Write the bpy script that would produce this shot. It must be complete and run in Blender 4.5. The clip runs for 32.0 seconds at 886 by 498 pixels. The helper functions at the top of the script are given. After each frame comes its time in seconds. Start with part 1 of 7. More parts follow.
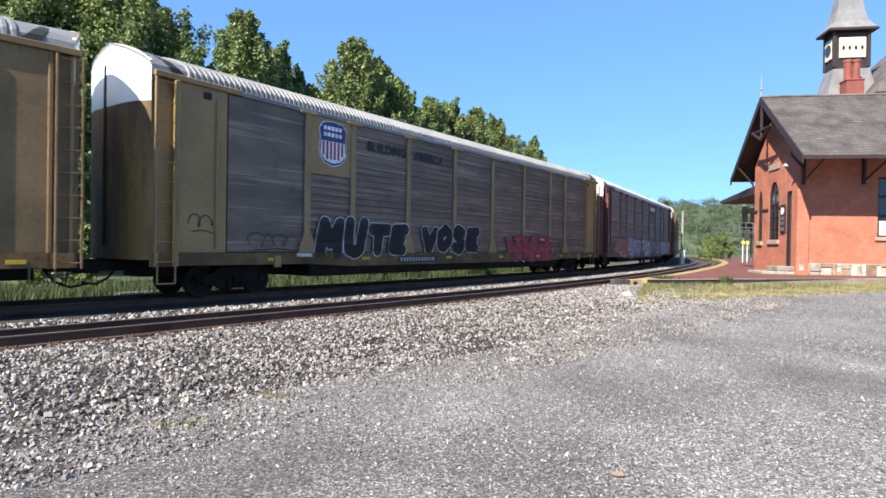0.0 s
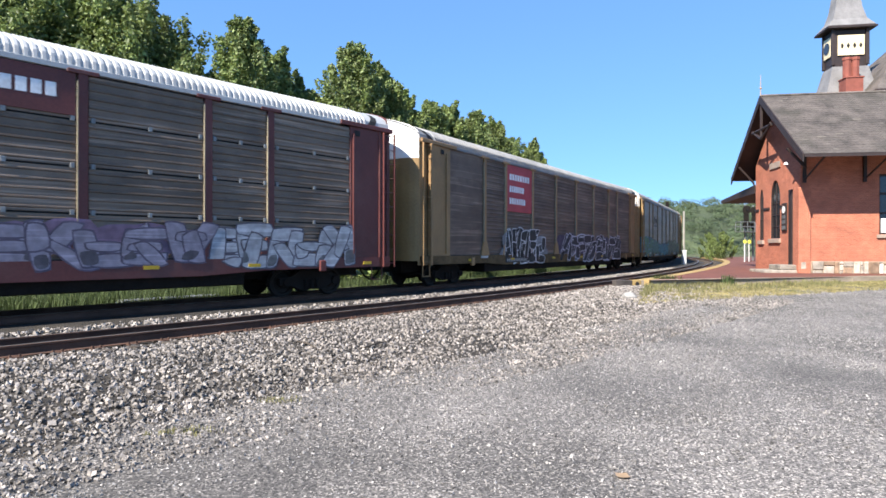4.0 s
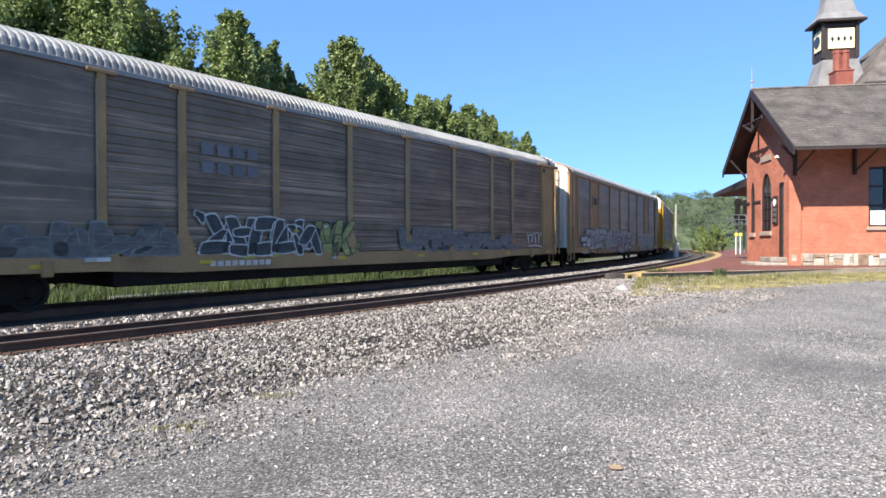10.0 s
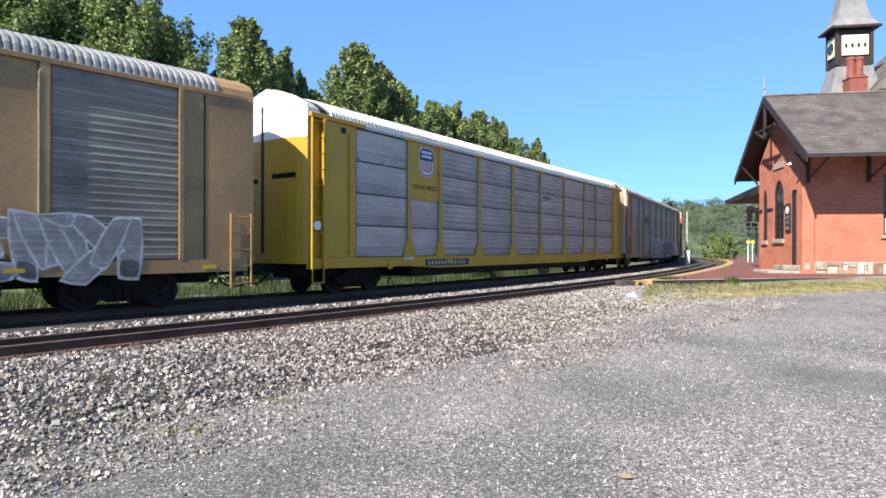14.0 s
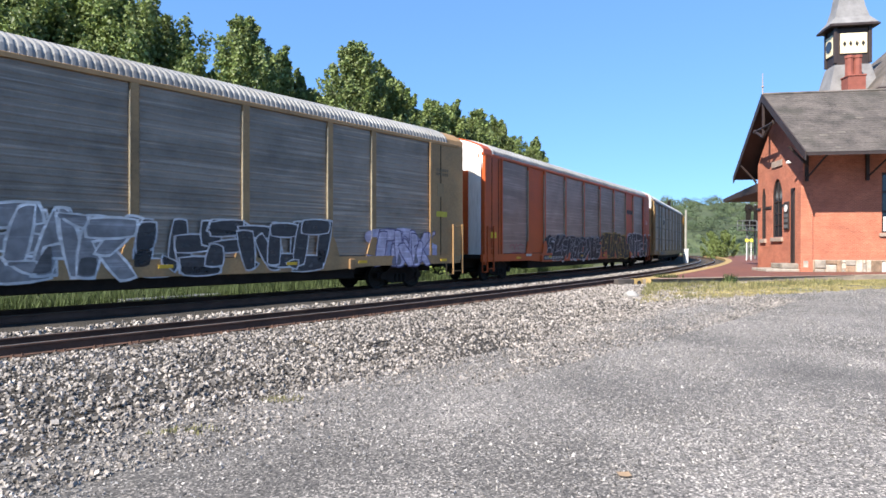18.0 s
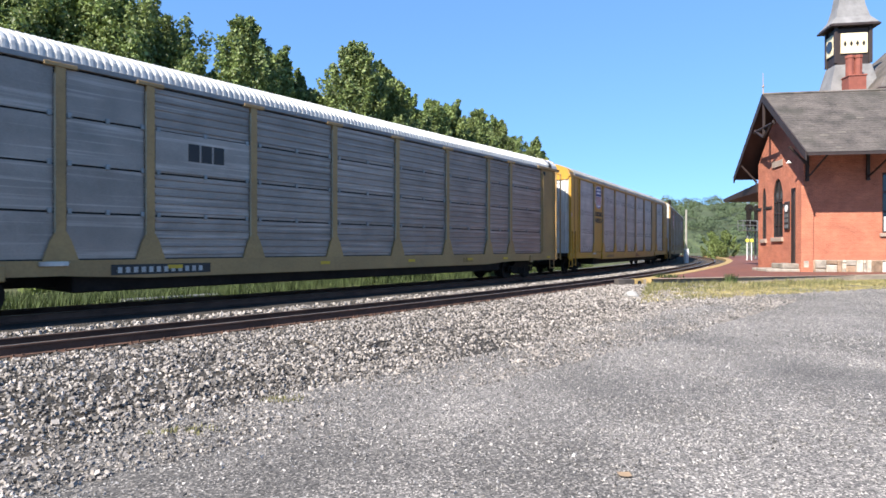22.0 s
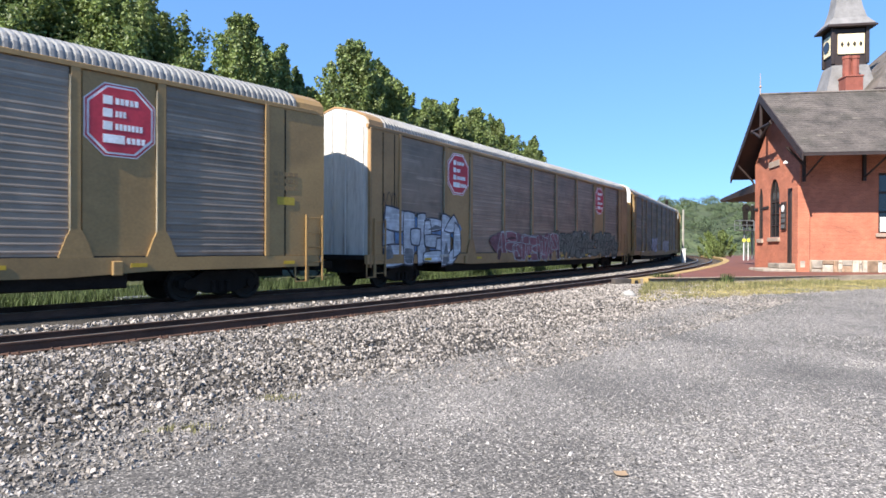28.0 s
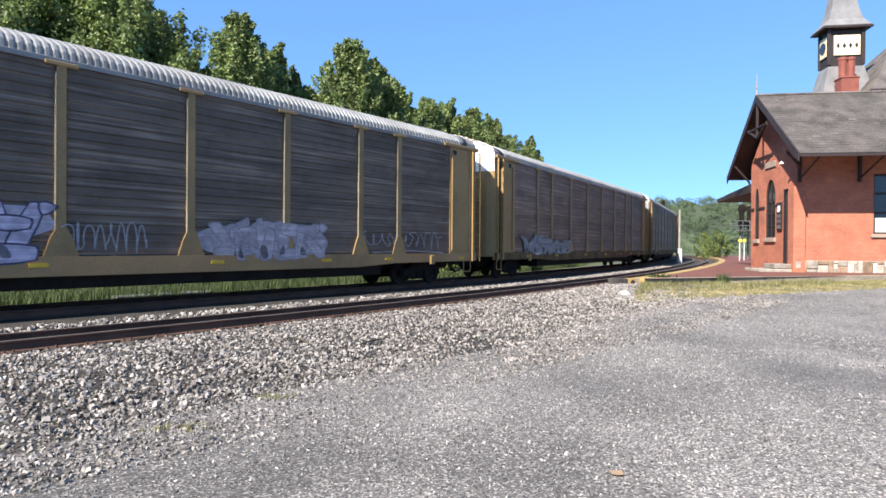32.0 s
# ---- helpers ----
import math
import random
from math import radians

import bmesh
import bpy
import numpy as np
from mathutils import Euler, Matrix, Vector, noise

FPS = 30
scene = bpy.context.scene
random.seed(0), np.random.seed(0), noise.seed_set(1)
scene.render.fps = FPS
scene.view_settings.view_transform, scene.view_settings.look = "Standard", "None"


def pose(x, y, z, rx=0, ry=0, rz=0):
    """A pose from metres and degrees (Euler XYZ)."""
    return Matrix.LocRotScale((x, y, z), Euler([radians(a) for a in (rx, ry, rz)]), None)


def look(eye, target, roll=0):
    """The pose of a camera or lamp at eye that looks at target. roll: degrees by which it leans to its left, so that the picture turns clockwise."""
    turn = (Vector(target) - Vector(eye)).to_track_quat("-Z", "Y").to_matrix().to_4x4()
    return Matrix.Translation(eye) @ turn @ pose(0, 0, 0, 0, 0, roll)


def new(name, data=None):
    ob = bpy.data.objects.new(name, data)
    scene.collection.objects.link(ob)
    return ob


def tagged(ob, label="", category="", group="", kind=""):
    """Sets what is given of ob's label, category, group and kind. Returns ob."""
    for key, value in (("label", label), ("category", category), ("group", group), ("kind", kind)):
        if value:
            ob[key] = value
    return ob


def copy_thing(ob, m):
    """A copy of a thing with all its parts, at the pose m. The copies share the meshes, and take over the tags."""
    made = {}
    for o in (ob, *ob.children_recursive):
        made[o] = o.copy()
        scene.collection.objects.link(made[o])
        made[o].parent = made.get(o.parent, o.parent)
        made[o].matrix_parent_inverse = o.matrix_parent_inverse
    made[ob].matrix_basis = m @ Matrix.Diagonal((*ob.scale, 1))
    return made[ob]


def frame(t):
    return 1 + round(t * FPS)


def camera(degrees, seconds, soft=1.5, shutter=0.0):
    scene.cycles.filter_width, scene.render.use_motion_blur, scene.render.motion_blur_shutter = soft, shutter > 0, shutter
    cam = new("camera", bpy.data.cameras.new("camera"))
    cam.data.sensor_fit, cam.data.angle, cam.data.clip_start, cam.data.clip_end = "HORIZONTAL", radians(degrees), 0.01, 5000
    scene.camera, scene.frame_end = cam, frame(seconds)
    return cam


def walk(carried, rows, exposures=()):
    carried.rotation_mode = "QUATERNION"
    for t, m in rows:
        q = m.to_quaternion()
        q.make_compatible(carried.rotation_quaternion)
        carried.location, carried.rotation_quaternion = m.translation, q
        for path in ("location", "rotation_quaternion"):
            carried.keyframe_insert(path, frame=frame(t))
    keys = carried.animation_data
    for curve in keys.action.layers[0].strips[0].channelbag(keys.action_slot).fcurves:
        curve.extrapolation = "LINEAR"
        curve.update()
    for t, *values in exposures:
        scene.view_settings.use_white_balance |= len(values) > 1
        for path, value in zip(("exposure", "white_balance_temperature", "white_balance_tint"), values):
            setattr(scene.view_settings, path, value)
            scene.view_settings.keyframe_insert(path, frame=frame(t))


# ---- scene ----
# ---- camera: stands still, held by hand, turning a little ----
EYE = 1.65
cam = camera(74.27, 32.0, soft=1.6, shutter=0.08)
# seconds, turn to the right, tilt up, lean (degrees)
ROWS = (
    (0, 0.346, -0.351, 0.871),
    (0.5, 0.339, -0.357, 0.645),
    (1, 0.321, -0.335, 0.522),
    (1.5, 0.280, -0.261, 0.611),
    (2, 0.204, -0.191, 0.475),
    (2.5, 0.183, -0.165, 0.339),
    (3, 0.205, -0.106, 0.134),
    (3.5, 0.197, -0.072, 0.080),
    (5.5, 0.385, 0.062, 0.435),
    (6, 0.534, -0.056, 0.712),
    (6.5, 0.726, -0.207, 0.834),
    (7, 0.856, -0.340, 0.718),
    (7.5, 0.972, -0.451, 0.741),
    (8, 1.055, -0.545, 1.112),
    (8.5, 1.222, -0.664, 1.475),
    (9, 1.305, -0.772, 1.311),
    (9.5, 1.130, -0.729, 0.330),
    (10, 0.877, -0.587, -0.212),
    (10.5, 0.690, -0.407, -0.324),
    (11, 0.455, -0.262, -0.320),
    (11.5, 0.228, -0.141, -0.321),
    (12, 0.117, -0.058, -0.161),
    (12.5, -0.002, -0.002, -0.191),
    (13, -0.071, 0.003, -0.194),
    (13.5, -0.061, 0.007, -0.055),
    (14, -0.063, -0.007, 0.115),
    (14.5, -0.080, -0.007, -0.036),
    (16.5, 0.048, -0.084, -0.001),
    (17, -0.003, -0.107, -0.083),
    (17.5, 0.037, -0.118, 0.022),
    (18, 0.044, -0.130, 0.022),
    (18.5, 0.056, -0.135, -0.007),
    (19, 0.028, -0.133, -0.106),
    (19.5, 0.008, -0.084, -0.067),
    (20, -0.027, -0.066, 0.056),
    (20.5, 0.017, -0.111, -0.065),
    (21, 0.004, -0.100, -0.079),
    (21.5, 0.036, -0.080, 0.127),
    (22, 0.010, -0.128, 0.025),
    (22.5, 0.002, -0.082, -0.197),
    (23, -0.000, -0.076, -0.104),
    (23.5, -0.030, -0.040, 0.139),
    (24, -0.023, -0.061, 0.014),
    (24.5, -0.025, -0.058, -0.047),
    (25, 0.009, -0.048, -0.114),
    (25.5, -0.028, -0.008, 0.080),
    (27.5, 0.221, -0.170, 0.374),
    (28, 0.271, -0.237, 0.217),
    (28.5, 0.309, -0.272, -0.044),
    (29, 0.309, -0.222, -0.148),
    (29.5, 0.307, -0.216, -0.051),
    (30, 0.278, -0.182, -0.047),
    (30.5, 0.366, -0.191, 0.084),
    (31, 0.433, -0.222, 0.326),
    (31.5, 0.486, -0.255, 0.306),
    (32, 0.579, -0.288, 0.373),
)
walk(cam, [(t, Matrix.Translation((0, 0, EYE)) @ Euler((0, 0, radians(-a))).to_matrix().to_4x4()
            @ Euler((radians(90 + b), 0, 0)).to_matrix().to_4x4() @ Euler((0, 0, radians(c))).to_matrix().to_4x4())
           for t, a, b, c in ROWS])

# ---- daylight ----
SUN_EL, SUN_AZ = 41.5, 230.5   # height and direction towards the sun, counted from +x to +y
world = bpy.data.worlds.new("sky")
world.use_nodes = True
scene.world = world
wn = world.node_tree.nodes
sky = wn.new("ShaderNodeTexSky")
sky.sky_type, sky.sun_disc = "NISHITA", False
sky.sun_elevation, sky.sun_rotation = radians(SUN_EL), radians(90 - SUN_AZ)
sky.air_density, sky.dust_density, sky.ozone_density = 0.74, 0.0, 3.5
tone = wn.new("ShaderNodeGamma")
tone.inputs["Gamma"].default_value = 0.46
world.node_tree.links.new(sky.outputs[0], tone.inputs["Color"])
tint = wn.new("ShaderNodeMix")
tint.data_type, tint.blend_type = "RGBA", "MULTIPLY"
tint.inputs["Factor"].default_value, tint.inputs["B"].default_value = 1.0, (0.81, 1.39, 2.18, 1)
world.node_tree.links.new(tone.outputs[0], tint.inputs["A"])
world.node_tree.links.new(tint.outputs["Result"], wn["Background"].inputs[0])
wn["Background"].inputs[1].default_value = 0.104
lamp = bpy.data.lights.new("sun", "SUN")
lamp.energy, lamp.angle, lamp.color = 4.6, radians(0.53), (1.0, 0.935, 0.84)
sun = new("sun", lamp)
sd = Vector((math.cos(radians(SUN_AZ)) * math.cos(radians(SUN_EL)), math.sin(radians(SUN_AZ)) * math.cos(radians(SUN_EL)), math.sin(radians(SUN_EL))))
sun.matrix_world = look(sd * 60, (0, 0, 0))
scene.view_settings.exposure = 1.4

# ---- materials ----


def material(name, base, rough=0.7, metal=0.0, vary=0.25, scale=3.0, fine=40.0, bump=0.2, stain=None, stretch=(1, 1, 1),
             rand=0.0, stain_amount=0.35, spec=0.5, island=False, dist=0.02, leaf=0.0, speck=0.0, stain_lo=0.5, stain_hi=0.7, band=0.0, worn=0.0):
    """Base colour varied at two scales, stains, and fine relief, in the object's own metres."""
    m = bpy.data.materials.new(name)
    m.use_nodes = True
    nt = m.node_tree
    N, K = nt.nodes, nt.links.new
    b = N["Principled BSDF"]
    b.inputs["Roughness"].default_value, b.inputs["Metallic"].default_value = rough, metal
    b.inputs["Specular IOR Level"].default_value = spec
    tc = N.new("ShaderNodeTexCoord")
    mp = N.new("ShaderNodeMapping")
    mp.inputs["Scale"].default_value = stretch
    K(tc.outputs["Object"], mp.inputs[0])
    oi = N.new("ShaderNodeObjectInfo")
    add = N.new("ShaderNodeVectorMath")
    sc = N.new("ShaderNodeVectorMath")
    sc.operation = "SCALE"
    sc.inputs[0].default_value = (37.0, 11.0, 23.0)
    K(oi.outputs["Random"], sc.inputs["Scale"])
    K(mp.outputs[0], add.inputs[0]), K(sc.outputs[0], add.inputs[1])
    big, small = N.new("ShaderNodeTexNoise"), N.new("ShaderNodeTexNoise")
    for n, s, d in ((big, scale, 5.0), (small, fine, 3.0)):
        n.inputs["Scale"].default_value, n.inputs["Detail"].default_value = s, d
        K(add.outputs[0], n.inputs["Vector"])
    mixf = N.new("ShaderNodeMath")
    mixf.operation = "MULTIPLY_ADD"
    mixf.inputs[1].default_value, mixf.inputs[2].default_value = 0.6, 0.2
    K(small.outputs[0], mixf.inputs[0])
    av = N.new("ShaderNodeMath")
    av.operation = "ADD"
    K(mixf.outputs[0], av.inputs[0]), K(big.outputs[0], av.inputs[1])
    ramp = N.new("ShaderNodeValToRGB")
    lo, hi = [max(0.0, c * (1 - vary)) for c in base], [min(1.0, c * (1 + vary)) for c in base]
    ramp.color_ramp.elements[0].position, ramp.color_ramp.elements[1].position = 0.72, 1.28
    mr = N.new("ShaderNodeMapRange")
    mr.inputs["From Min"].default_value, mr.inputs["From Max"].default_value = 0.65, 1.35
    K(av.outputs[0], mr.inputs[0])
    ramp.color_ramp.elements[0].position, ramp.color_ramp.elements[1].position = 0.15, 0.85
    ramp.color_ramp.elements[0].color, ramp.color_ramp.elements[1].color = (*lo, 1), (*hi, 1)
    K(mr.outputs[0], ramp.inputs[0])
    out = ramp.outputs[0]
    if stain:
        sn = N.new("ShaderNodeTexNoise")
        sn.inputs["Scale"].default_value, sn.inputs["Detail"].default_value, sn.inputs["Roughness"].default_value = scale * 0.55, 6.0, 0.65
        K(add.outputs[0], sn.inputs["Vector"])
        sr = N.new("ShaderNodeMapRange")
        sr.inputs["From Min"].default_value, sr.inputs["From Max"].default_value, sr.inputs["To Max"].default_value = stain_lo, stain_hi, stain_amount
        K(sn.outputs[0], sr.inputs[0])
        mx = N.new("ShaderNodeMix")
        mx.data_type = "RGBA"
        mx.inputs["B"].default_value = (*stain, 1)
        K(sr.outputs[0], mx.inputs["Factor"]), K(out, mx.inputs["A"])
        out = mx.outputs["Result"]
    if rand:
        hs = N.new("ShaderNodeHueSaturation")
        rr = N.new("ShaderNodeMapRange")
        rr.inputs["To Min"].default_value, rr.inputs["To Max"].default_value = 1 - rand, 1 + rand
        if island:
            gi = N.new("ShaderNodeNewGeometry")
            K(gi.outputs["Random Per Island"], rr.inputs[0])
        else:
            K(oi.outputs["Random"], rr.inputs[0])
        K(rr.outputs[0], hs.inputs["Value"]), K(out, hs.inputs["Color"])
        out = hs.outputs[0]
    if band:
        # broad bands; thin pale streaks are rib dirt plus painted-in rib highlights
        sx, sn2, st2 = N.new("ShaderNodeSeparateXYZ"), N.new("ShaderNodeMath"), N.new("ShaderNodeMath")
        K(tc.outputs["Object"], sx.inputs[0])
        wob = N.new("ShaderNodeMath")
        wob.operation = "MULTIPLY_ADD"
        wob.inputs[1].default_value = 2.4
        K(big.outputs[0], wob.inputs[0])
        sn2.operation, st2.operation = "MULTIPLY", "SINE"
        sn2.inputs[1].default_value = 6.1
        K(sx.outputs["Z"], sn2.inputs[0]), K(sn2.outputs[0], wob.inputs[2]), K(wob.outputs[0], st2.inputs[0])
        m2, lines = N.new("ShaderNodeMapping"), N.new("ShaderNodeTexNoise")
        m2.inputs["Scale"].default_value = (0.2, 1.0, 8.0)
        lines.inputs["Scale"].default_value, lines.inputs["Detail"].default_value = 1.6, 4.0
        v2 = N.new("ShaderNodeVectorMath")
        K(tc.outputs["Object"], m2.inputs[0]), K(m2.outputs[0], v2.inputs[0]), K(sc.outputs[0], v2.inputs[1]), K(v2.outputs[0], lines.inputs["Vector"])
        lr, sm2 = N.new("ShaderNodeMapRange"), N.new("ShaderNodeMath")
        lr.inputs["From Min"].default_value, lr.inputs["From Max"].default_value = 0.54, 0.66
        lr.inputs["To Min"].default_value, lr.inputs["To Max"].default_value = 1 - 0.2 * band, 1 + 4.6 * band
        K(lines.outputs[0], lr.inputs[0])
        sm2.operation = "MULTIPLY_ADD"
        sm2.inputs[1].default_value = band * 0.8
        K(st2.outputs[0], sm2.inputs[0]), K(lr.outputs[0], sm2.inputs[2])
        hb = N.new("ShaderNodeHueSaturation")
        K(sm2.outputs[0], hb.inputs["Value"]), K(out, hb.inputs["Color"])
        out = hb.outputs[0]
    if speck:
        # single grains, light and dark
        vor = N.new("ShaderNodeTexVoronoi")
        vor.inputs["Scale"].default_value = speck
        K(add.outputs[0], vor.inputs["Vector"])
        sep = N.new("ShaderNodeSeparateColor")
        K(vor.outputs["Color"], sep.inputs[0])
        gr = N.new("ShaderNodeValToRGB")
        e = gr.color_ramp.elements
        e[0].position, e[1].position = 0.0, 1.0
        e[0].color, e[1].color = (0.2, 0.2, 0.2, 1), (2.7, 2.67, 2.6, 1)
        e.new(0.45).color = (0.7, 0.7, 0.7, 1)
        e.new(0.82).color = (1.15, 1.15, 1.13, 1)
        K(sep.outputs[0], gr.inputs[0])
        ml = N.new("ShaderNodeMix")
        ml.data_type, ml.blend_type = "RGBA", "MULTIPLY"
        ml.inputs["Factor"].default_value = 1.0
        K(out, ml.inputs["A"]), K(gr.outputs[0], ml.inputs["B"])
        out = ml.outputs["Result"]
    K(out, b.inputs["Base Color"])
    if leaf:
        tl, ms = N.new("ShaderNodeBsdfTranslucent"), N.new("ShaderNodeMixShader")
        ms.inputs[0].default_value = leaf
        K(out, tl.inputs[0]), K(b.outputs[0], ms.inputs[1]), K(tl.outputs[0], ms.inputs[2])
        K(ms.outputs[0], N["Material Output"].inputs[0])
    if worn:
        # thin, patchy paint that lets the sheet beneath through
        tr, ms = N.new("ShaderNodeBsdfTransparent"), N.new("ShaderNodeMixShader")
        wr = N.new("ShaderNodeMapRange")
        wr.inputs["From Min"].default_value, wr.inputs["From Max"].default_value = 0.36, 0.62
        wr.inputs["To Min"].default_value, wr.inputs["To Max"].default_value = 1 - worn, 1.0
        K(small.outputs[0], wr.inputs[0]), K(wr.outputs[0], ms.inputs[0]), K(tr.outputs[0], ms.inputs[1]), K(b.outputs[0], ms.inputs[2])
        K(ms.outputs[0], N["Material Output"].inputs[0])
    if bump:
        bp = N.new("ShaderNodeBump")
        bp.inputs["Strength"].default_value, bp.inputs["Distance"].default_value = bump, dist
        K(small.outputs[0], bp.inputs["Height"]), K(bp.outputs[0], b.inputs["Normal"])
    return m


def glow(name, colour, strength):
    m = bpy.data.materials.new(name)
    m.use_nodes = True
    b = m.node_tree.nodes["Principled BSDF"]
    b.inputs["Base Color"].default_value = (*colour, 1)
    b.inputs["Emission Color"].default_value, b.inputs["Emission Strength"].default_value = (*colour, 1), strength
    return m


M_ASPHALT = material("worn_gravelly_asphalt", (0.165, 0.15, 0.138), 0.9, vary=0.4, scale=0.5, fine=45, bump=0.6, stain=(0.098, 0.089, 0.08), stain_amount=0.5, dist=0.02, speck=70)
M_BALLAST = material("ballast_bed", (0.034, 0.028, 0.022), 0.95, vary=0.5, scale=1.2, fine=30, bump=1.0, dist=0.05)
M_STONE = material("ballast_stone", (0.212, 0.188, 0.168), 0.85, vary=0.35, scale=2, fine=60, bump=0.3, rand=0.85, island=True)
M_CHIP = material("gravel_chip", (0.235, 0.22, 0.205), 0.85, vary=0.2, scale=2, fine=60, bump=0.2, rand=0.85, island=True)
M_EARTH = material("grassy_earth", (0.066, 0.076, 0.026), 0.95, vary=0.5, scale=0.15, fine=8, bump=0.6, stain=(0.105, 0.085, 0.046), dist=0.1)
M_GRASS = material("grass_blades", (0.062, 0.088, 0.028), 0.8, leaf=0.3, vary=0.3, scale=0.8, fine=6, bump=0, rand=0.5, island=True)
M_DRYGRASS = material("dry_grass_blades", (0.29, 0.24, 0.1), 0.85, vary=0.3, scale=0.8, fine=6, bump=0, rand=0.4, island=True)
M_RAIL = material("rusty_rail_steel", (0.085, 0.043, 0.028), 0.9, 0.0, vary=0.4, scale=2, fine=50, bump=0.2)
M_RAILTOP = material("polished_rail_head", (0.36, 0.33, 0.31), 0.4, 0.8, vary=0.15, scale=3, fine=60, bump=0.05)
M_TIE = material("weathered_sleeper_timber", (0.059, 0.046, 0.036), 0.9, vary=0.5, scale=3, fine=30, bump=0.6, stretch=(0.3, 2, 2), rand=0.3)
M_BRICK = material("red_brick", (0.36, 0.118, 0.068), 0.85, vary=0.2, scale=1.2, fine=25, bump=0.3, stain=(0.197, 0.059, 0.039))


def brickwork(m, w=0.21, h=0.075):
    """Courses of single bricks with pale joints, on upright walls."""
    nt = m.node_tree
    N, K = nt.nodes, nt.links.new
    b = N["Principled BSDF"]
    src = b.inputs["Base Color"].links[0].from_socket
    tc, sx, ad, cb, bt, mx = (N.new("ShaderNode" + k) for k in ("TexCoord", "SeparateXYZ", "Math", "CombineXYZ", "TexBrick", "Mix"))
    K(tc.outputs["Object"], sx.inputs[0])
    K(sx.outputs[0], ad.inputs[0]), K(sx.outputs[1], ad.inputs[1])
    K(ad.outputs[0], cb.inputs[0]), K(sx.outputs[2], cb.inputs[1])
    K(cb.outputs[0], bt.inputs["Vector"])
    bt.inputs["Scale"].default_value = 1.0
    bt.inputs["Brick Width"].default_value, bt.inputs["Row Height"].default_value = w, h
    bt.inputs["Mortar Size"].default_value = 0.009
    bt.inputs["Color1"].default_value, bt.inputs["Color2"].default_value, bt.inputs["Mortar"].default_value = (0.8, 0.8, 0.8, 1), (1.18, 1.15, 1.1, 1), (1.5, 1.9, 2.05, 1)
    mx.data_type, mx.blend_type = "RGBA", "MULTIPLY"
    mx.inputs["Factor"].default_value = 0.85
    K(src, mx.inputs["A"]), K(bt.outputs["Color"], mx.inputs["B"]), K(mx.outputs["Result"], b.inputs["Base Color"])
    return m


brickwork(M_BRICK)
M_PAVER = material("red_paving_brick", (0.157, 0.055, 0.036), 0.85, vary=0.3, scale=0.9, fine=20, bump=0.3, rand=0.15)
M_SANDSTONE = material("pale_foundation_stone", (0.302, 0.262, 0.216), 0.85, vary=0.4, scale=2.5, fine=30, bump=0.5, rand=0.5)
M_EDGE = material("yellow_platform_edge", (0.328, 0.223, 0.085), 0.8, vary=0.25, scale=1.5, fine=20, bump=0.3, stain=(0.229, 0.144, 0.066))
M_KERB = material("weathered_timber_kerb", (0.276, 0.223, 0.164), 0.85, vary=0.3, scale=2, fine=25, bump=0.4, stretch=(0.4, 2, 2))
M_DARKKERB = material("dark_creosoted_timber", (0.066, 0.055, 0.049), 0.9, vary=0.4, scale=2, fine=25, bump=0.4)
M_SLATE = material("grey_slate", (0.105, 0.088, 0.078), 0.85, vary=0.5, scale=1.1, fine=9, bump=0.5, stain=(0.05, 0.047, 0.034), rand=0.3, stain_amount=0.6)
M_TOWERSLATE = material("pale_grey_tower_slate", (0.197, 0.19, 0.19), 0.75, vary=0.25, scale=1.2, fine=12, bump=0.3)
M_TRIM = material("dark_brown_painted_timber", (0.029, 0.018, 0.016), 0.6, vary=0.3, scale=2, fine=20, bump=0.15)
M_CREAM = material("cream_painted_panel", (0.74, 0.62, 0.4), 0.6, vary=0.08, scale=2, fine=20, bump=0.1)
M_GLASSDARK = material("dark_window_glass", (0.02, 0.022, 0.025), 0.12, vary=0.2, scale=2, fine=10, bump=0, spec=0.7)
M_CHIMNEY = material("chimney_brick", (0.223, 0.066, 0.046), 0.85, vary=0.2, scale=2, fine=25, bump=0.3)
M_LINTEL = material("pale_sandstone_trim", (0.328, 0.249, 0.197), 0.8, vary=0.15, scale=2, fine=25, bump=0.2)
M_BARK = material("tree_bark", (0.066, 0.052, 0.039), 0.9, vary=0.4, scale=2, fine=15, bump=0.6, stretch=(2, 2, 0.4))
M_LEAF = material("poplar_leaves", (0.17, 0.218, 0.07), 0.55, leaf=0.27, vary=0.35, scale=0.35, fine=5, bump=0, rand=0.55, island=True, stain=(0.193, 0.218, 0.05))
M_LEAFDARK = material("dark_broad_leaves", (0.15, 0.195, 0.058), 0.55, leaf=0.27, vary=0.35, scale=0.35, fine=5, bump=0, rand=0.5, island=True, stain=(0.151, 0.168, 0.042))
M_HILL = material("wooded_hill", (0.05, 0.067, 0.029), 0.9, vary=0.6, scale=0.06, fine=0.5, bump=0.8, dist=1.5, stain=(0.109, 0.126, 0.042))
M_GALV = material("galvanised_screen", (0.26, 0.217, 0.187), 0.45, 0.45, band=0.09, vary=0.17, scale=0.9, fine=26, bump=0.08, stretch=(1.3, 1.0, 1.5), stain=(0.131, 0.121, 0.112), rand=0.1, stain_amount=0.4)
M_GALVDIRTY = material("dirty_galvanised_screen", (0.182, 0.134, 0.1), 0.55, 0.4, band=0.15, vary=0.17, scale=0.9, fine=26, bump=0.1, stretch=(1.3, 1.0, 1.5), stain=(0.066, 0.052, 0.045), rand=0.12, stain_amount=0.5)
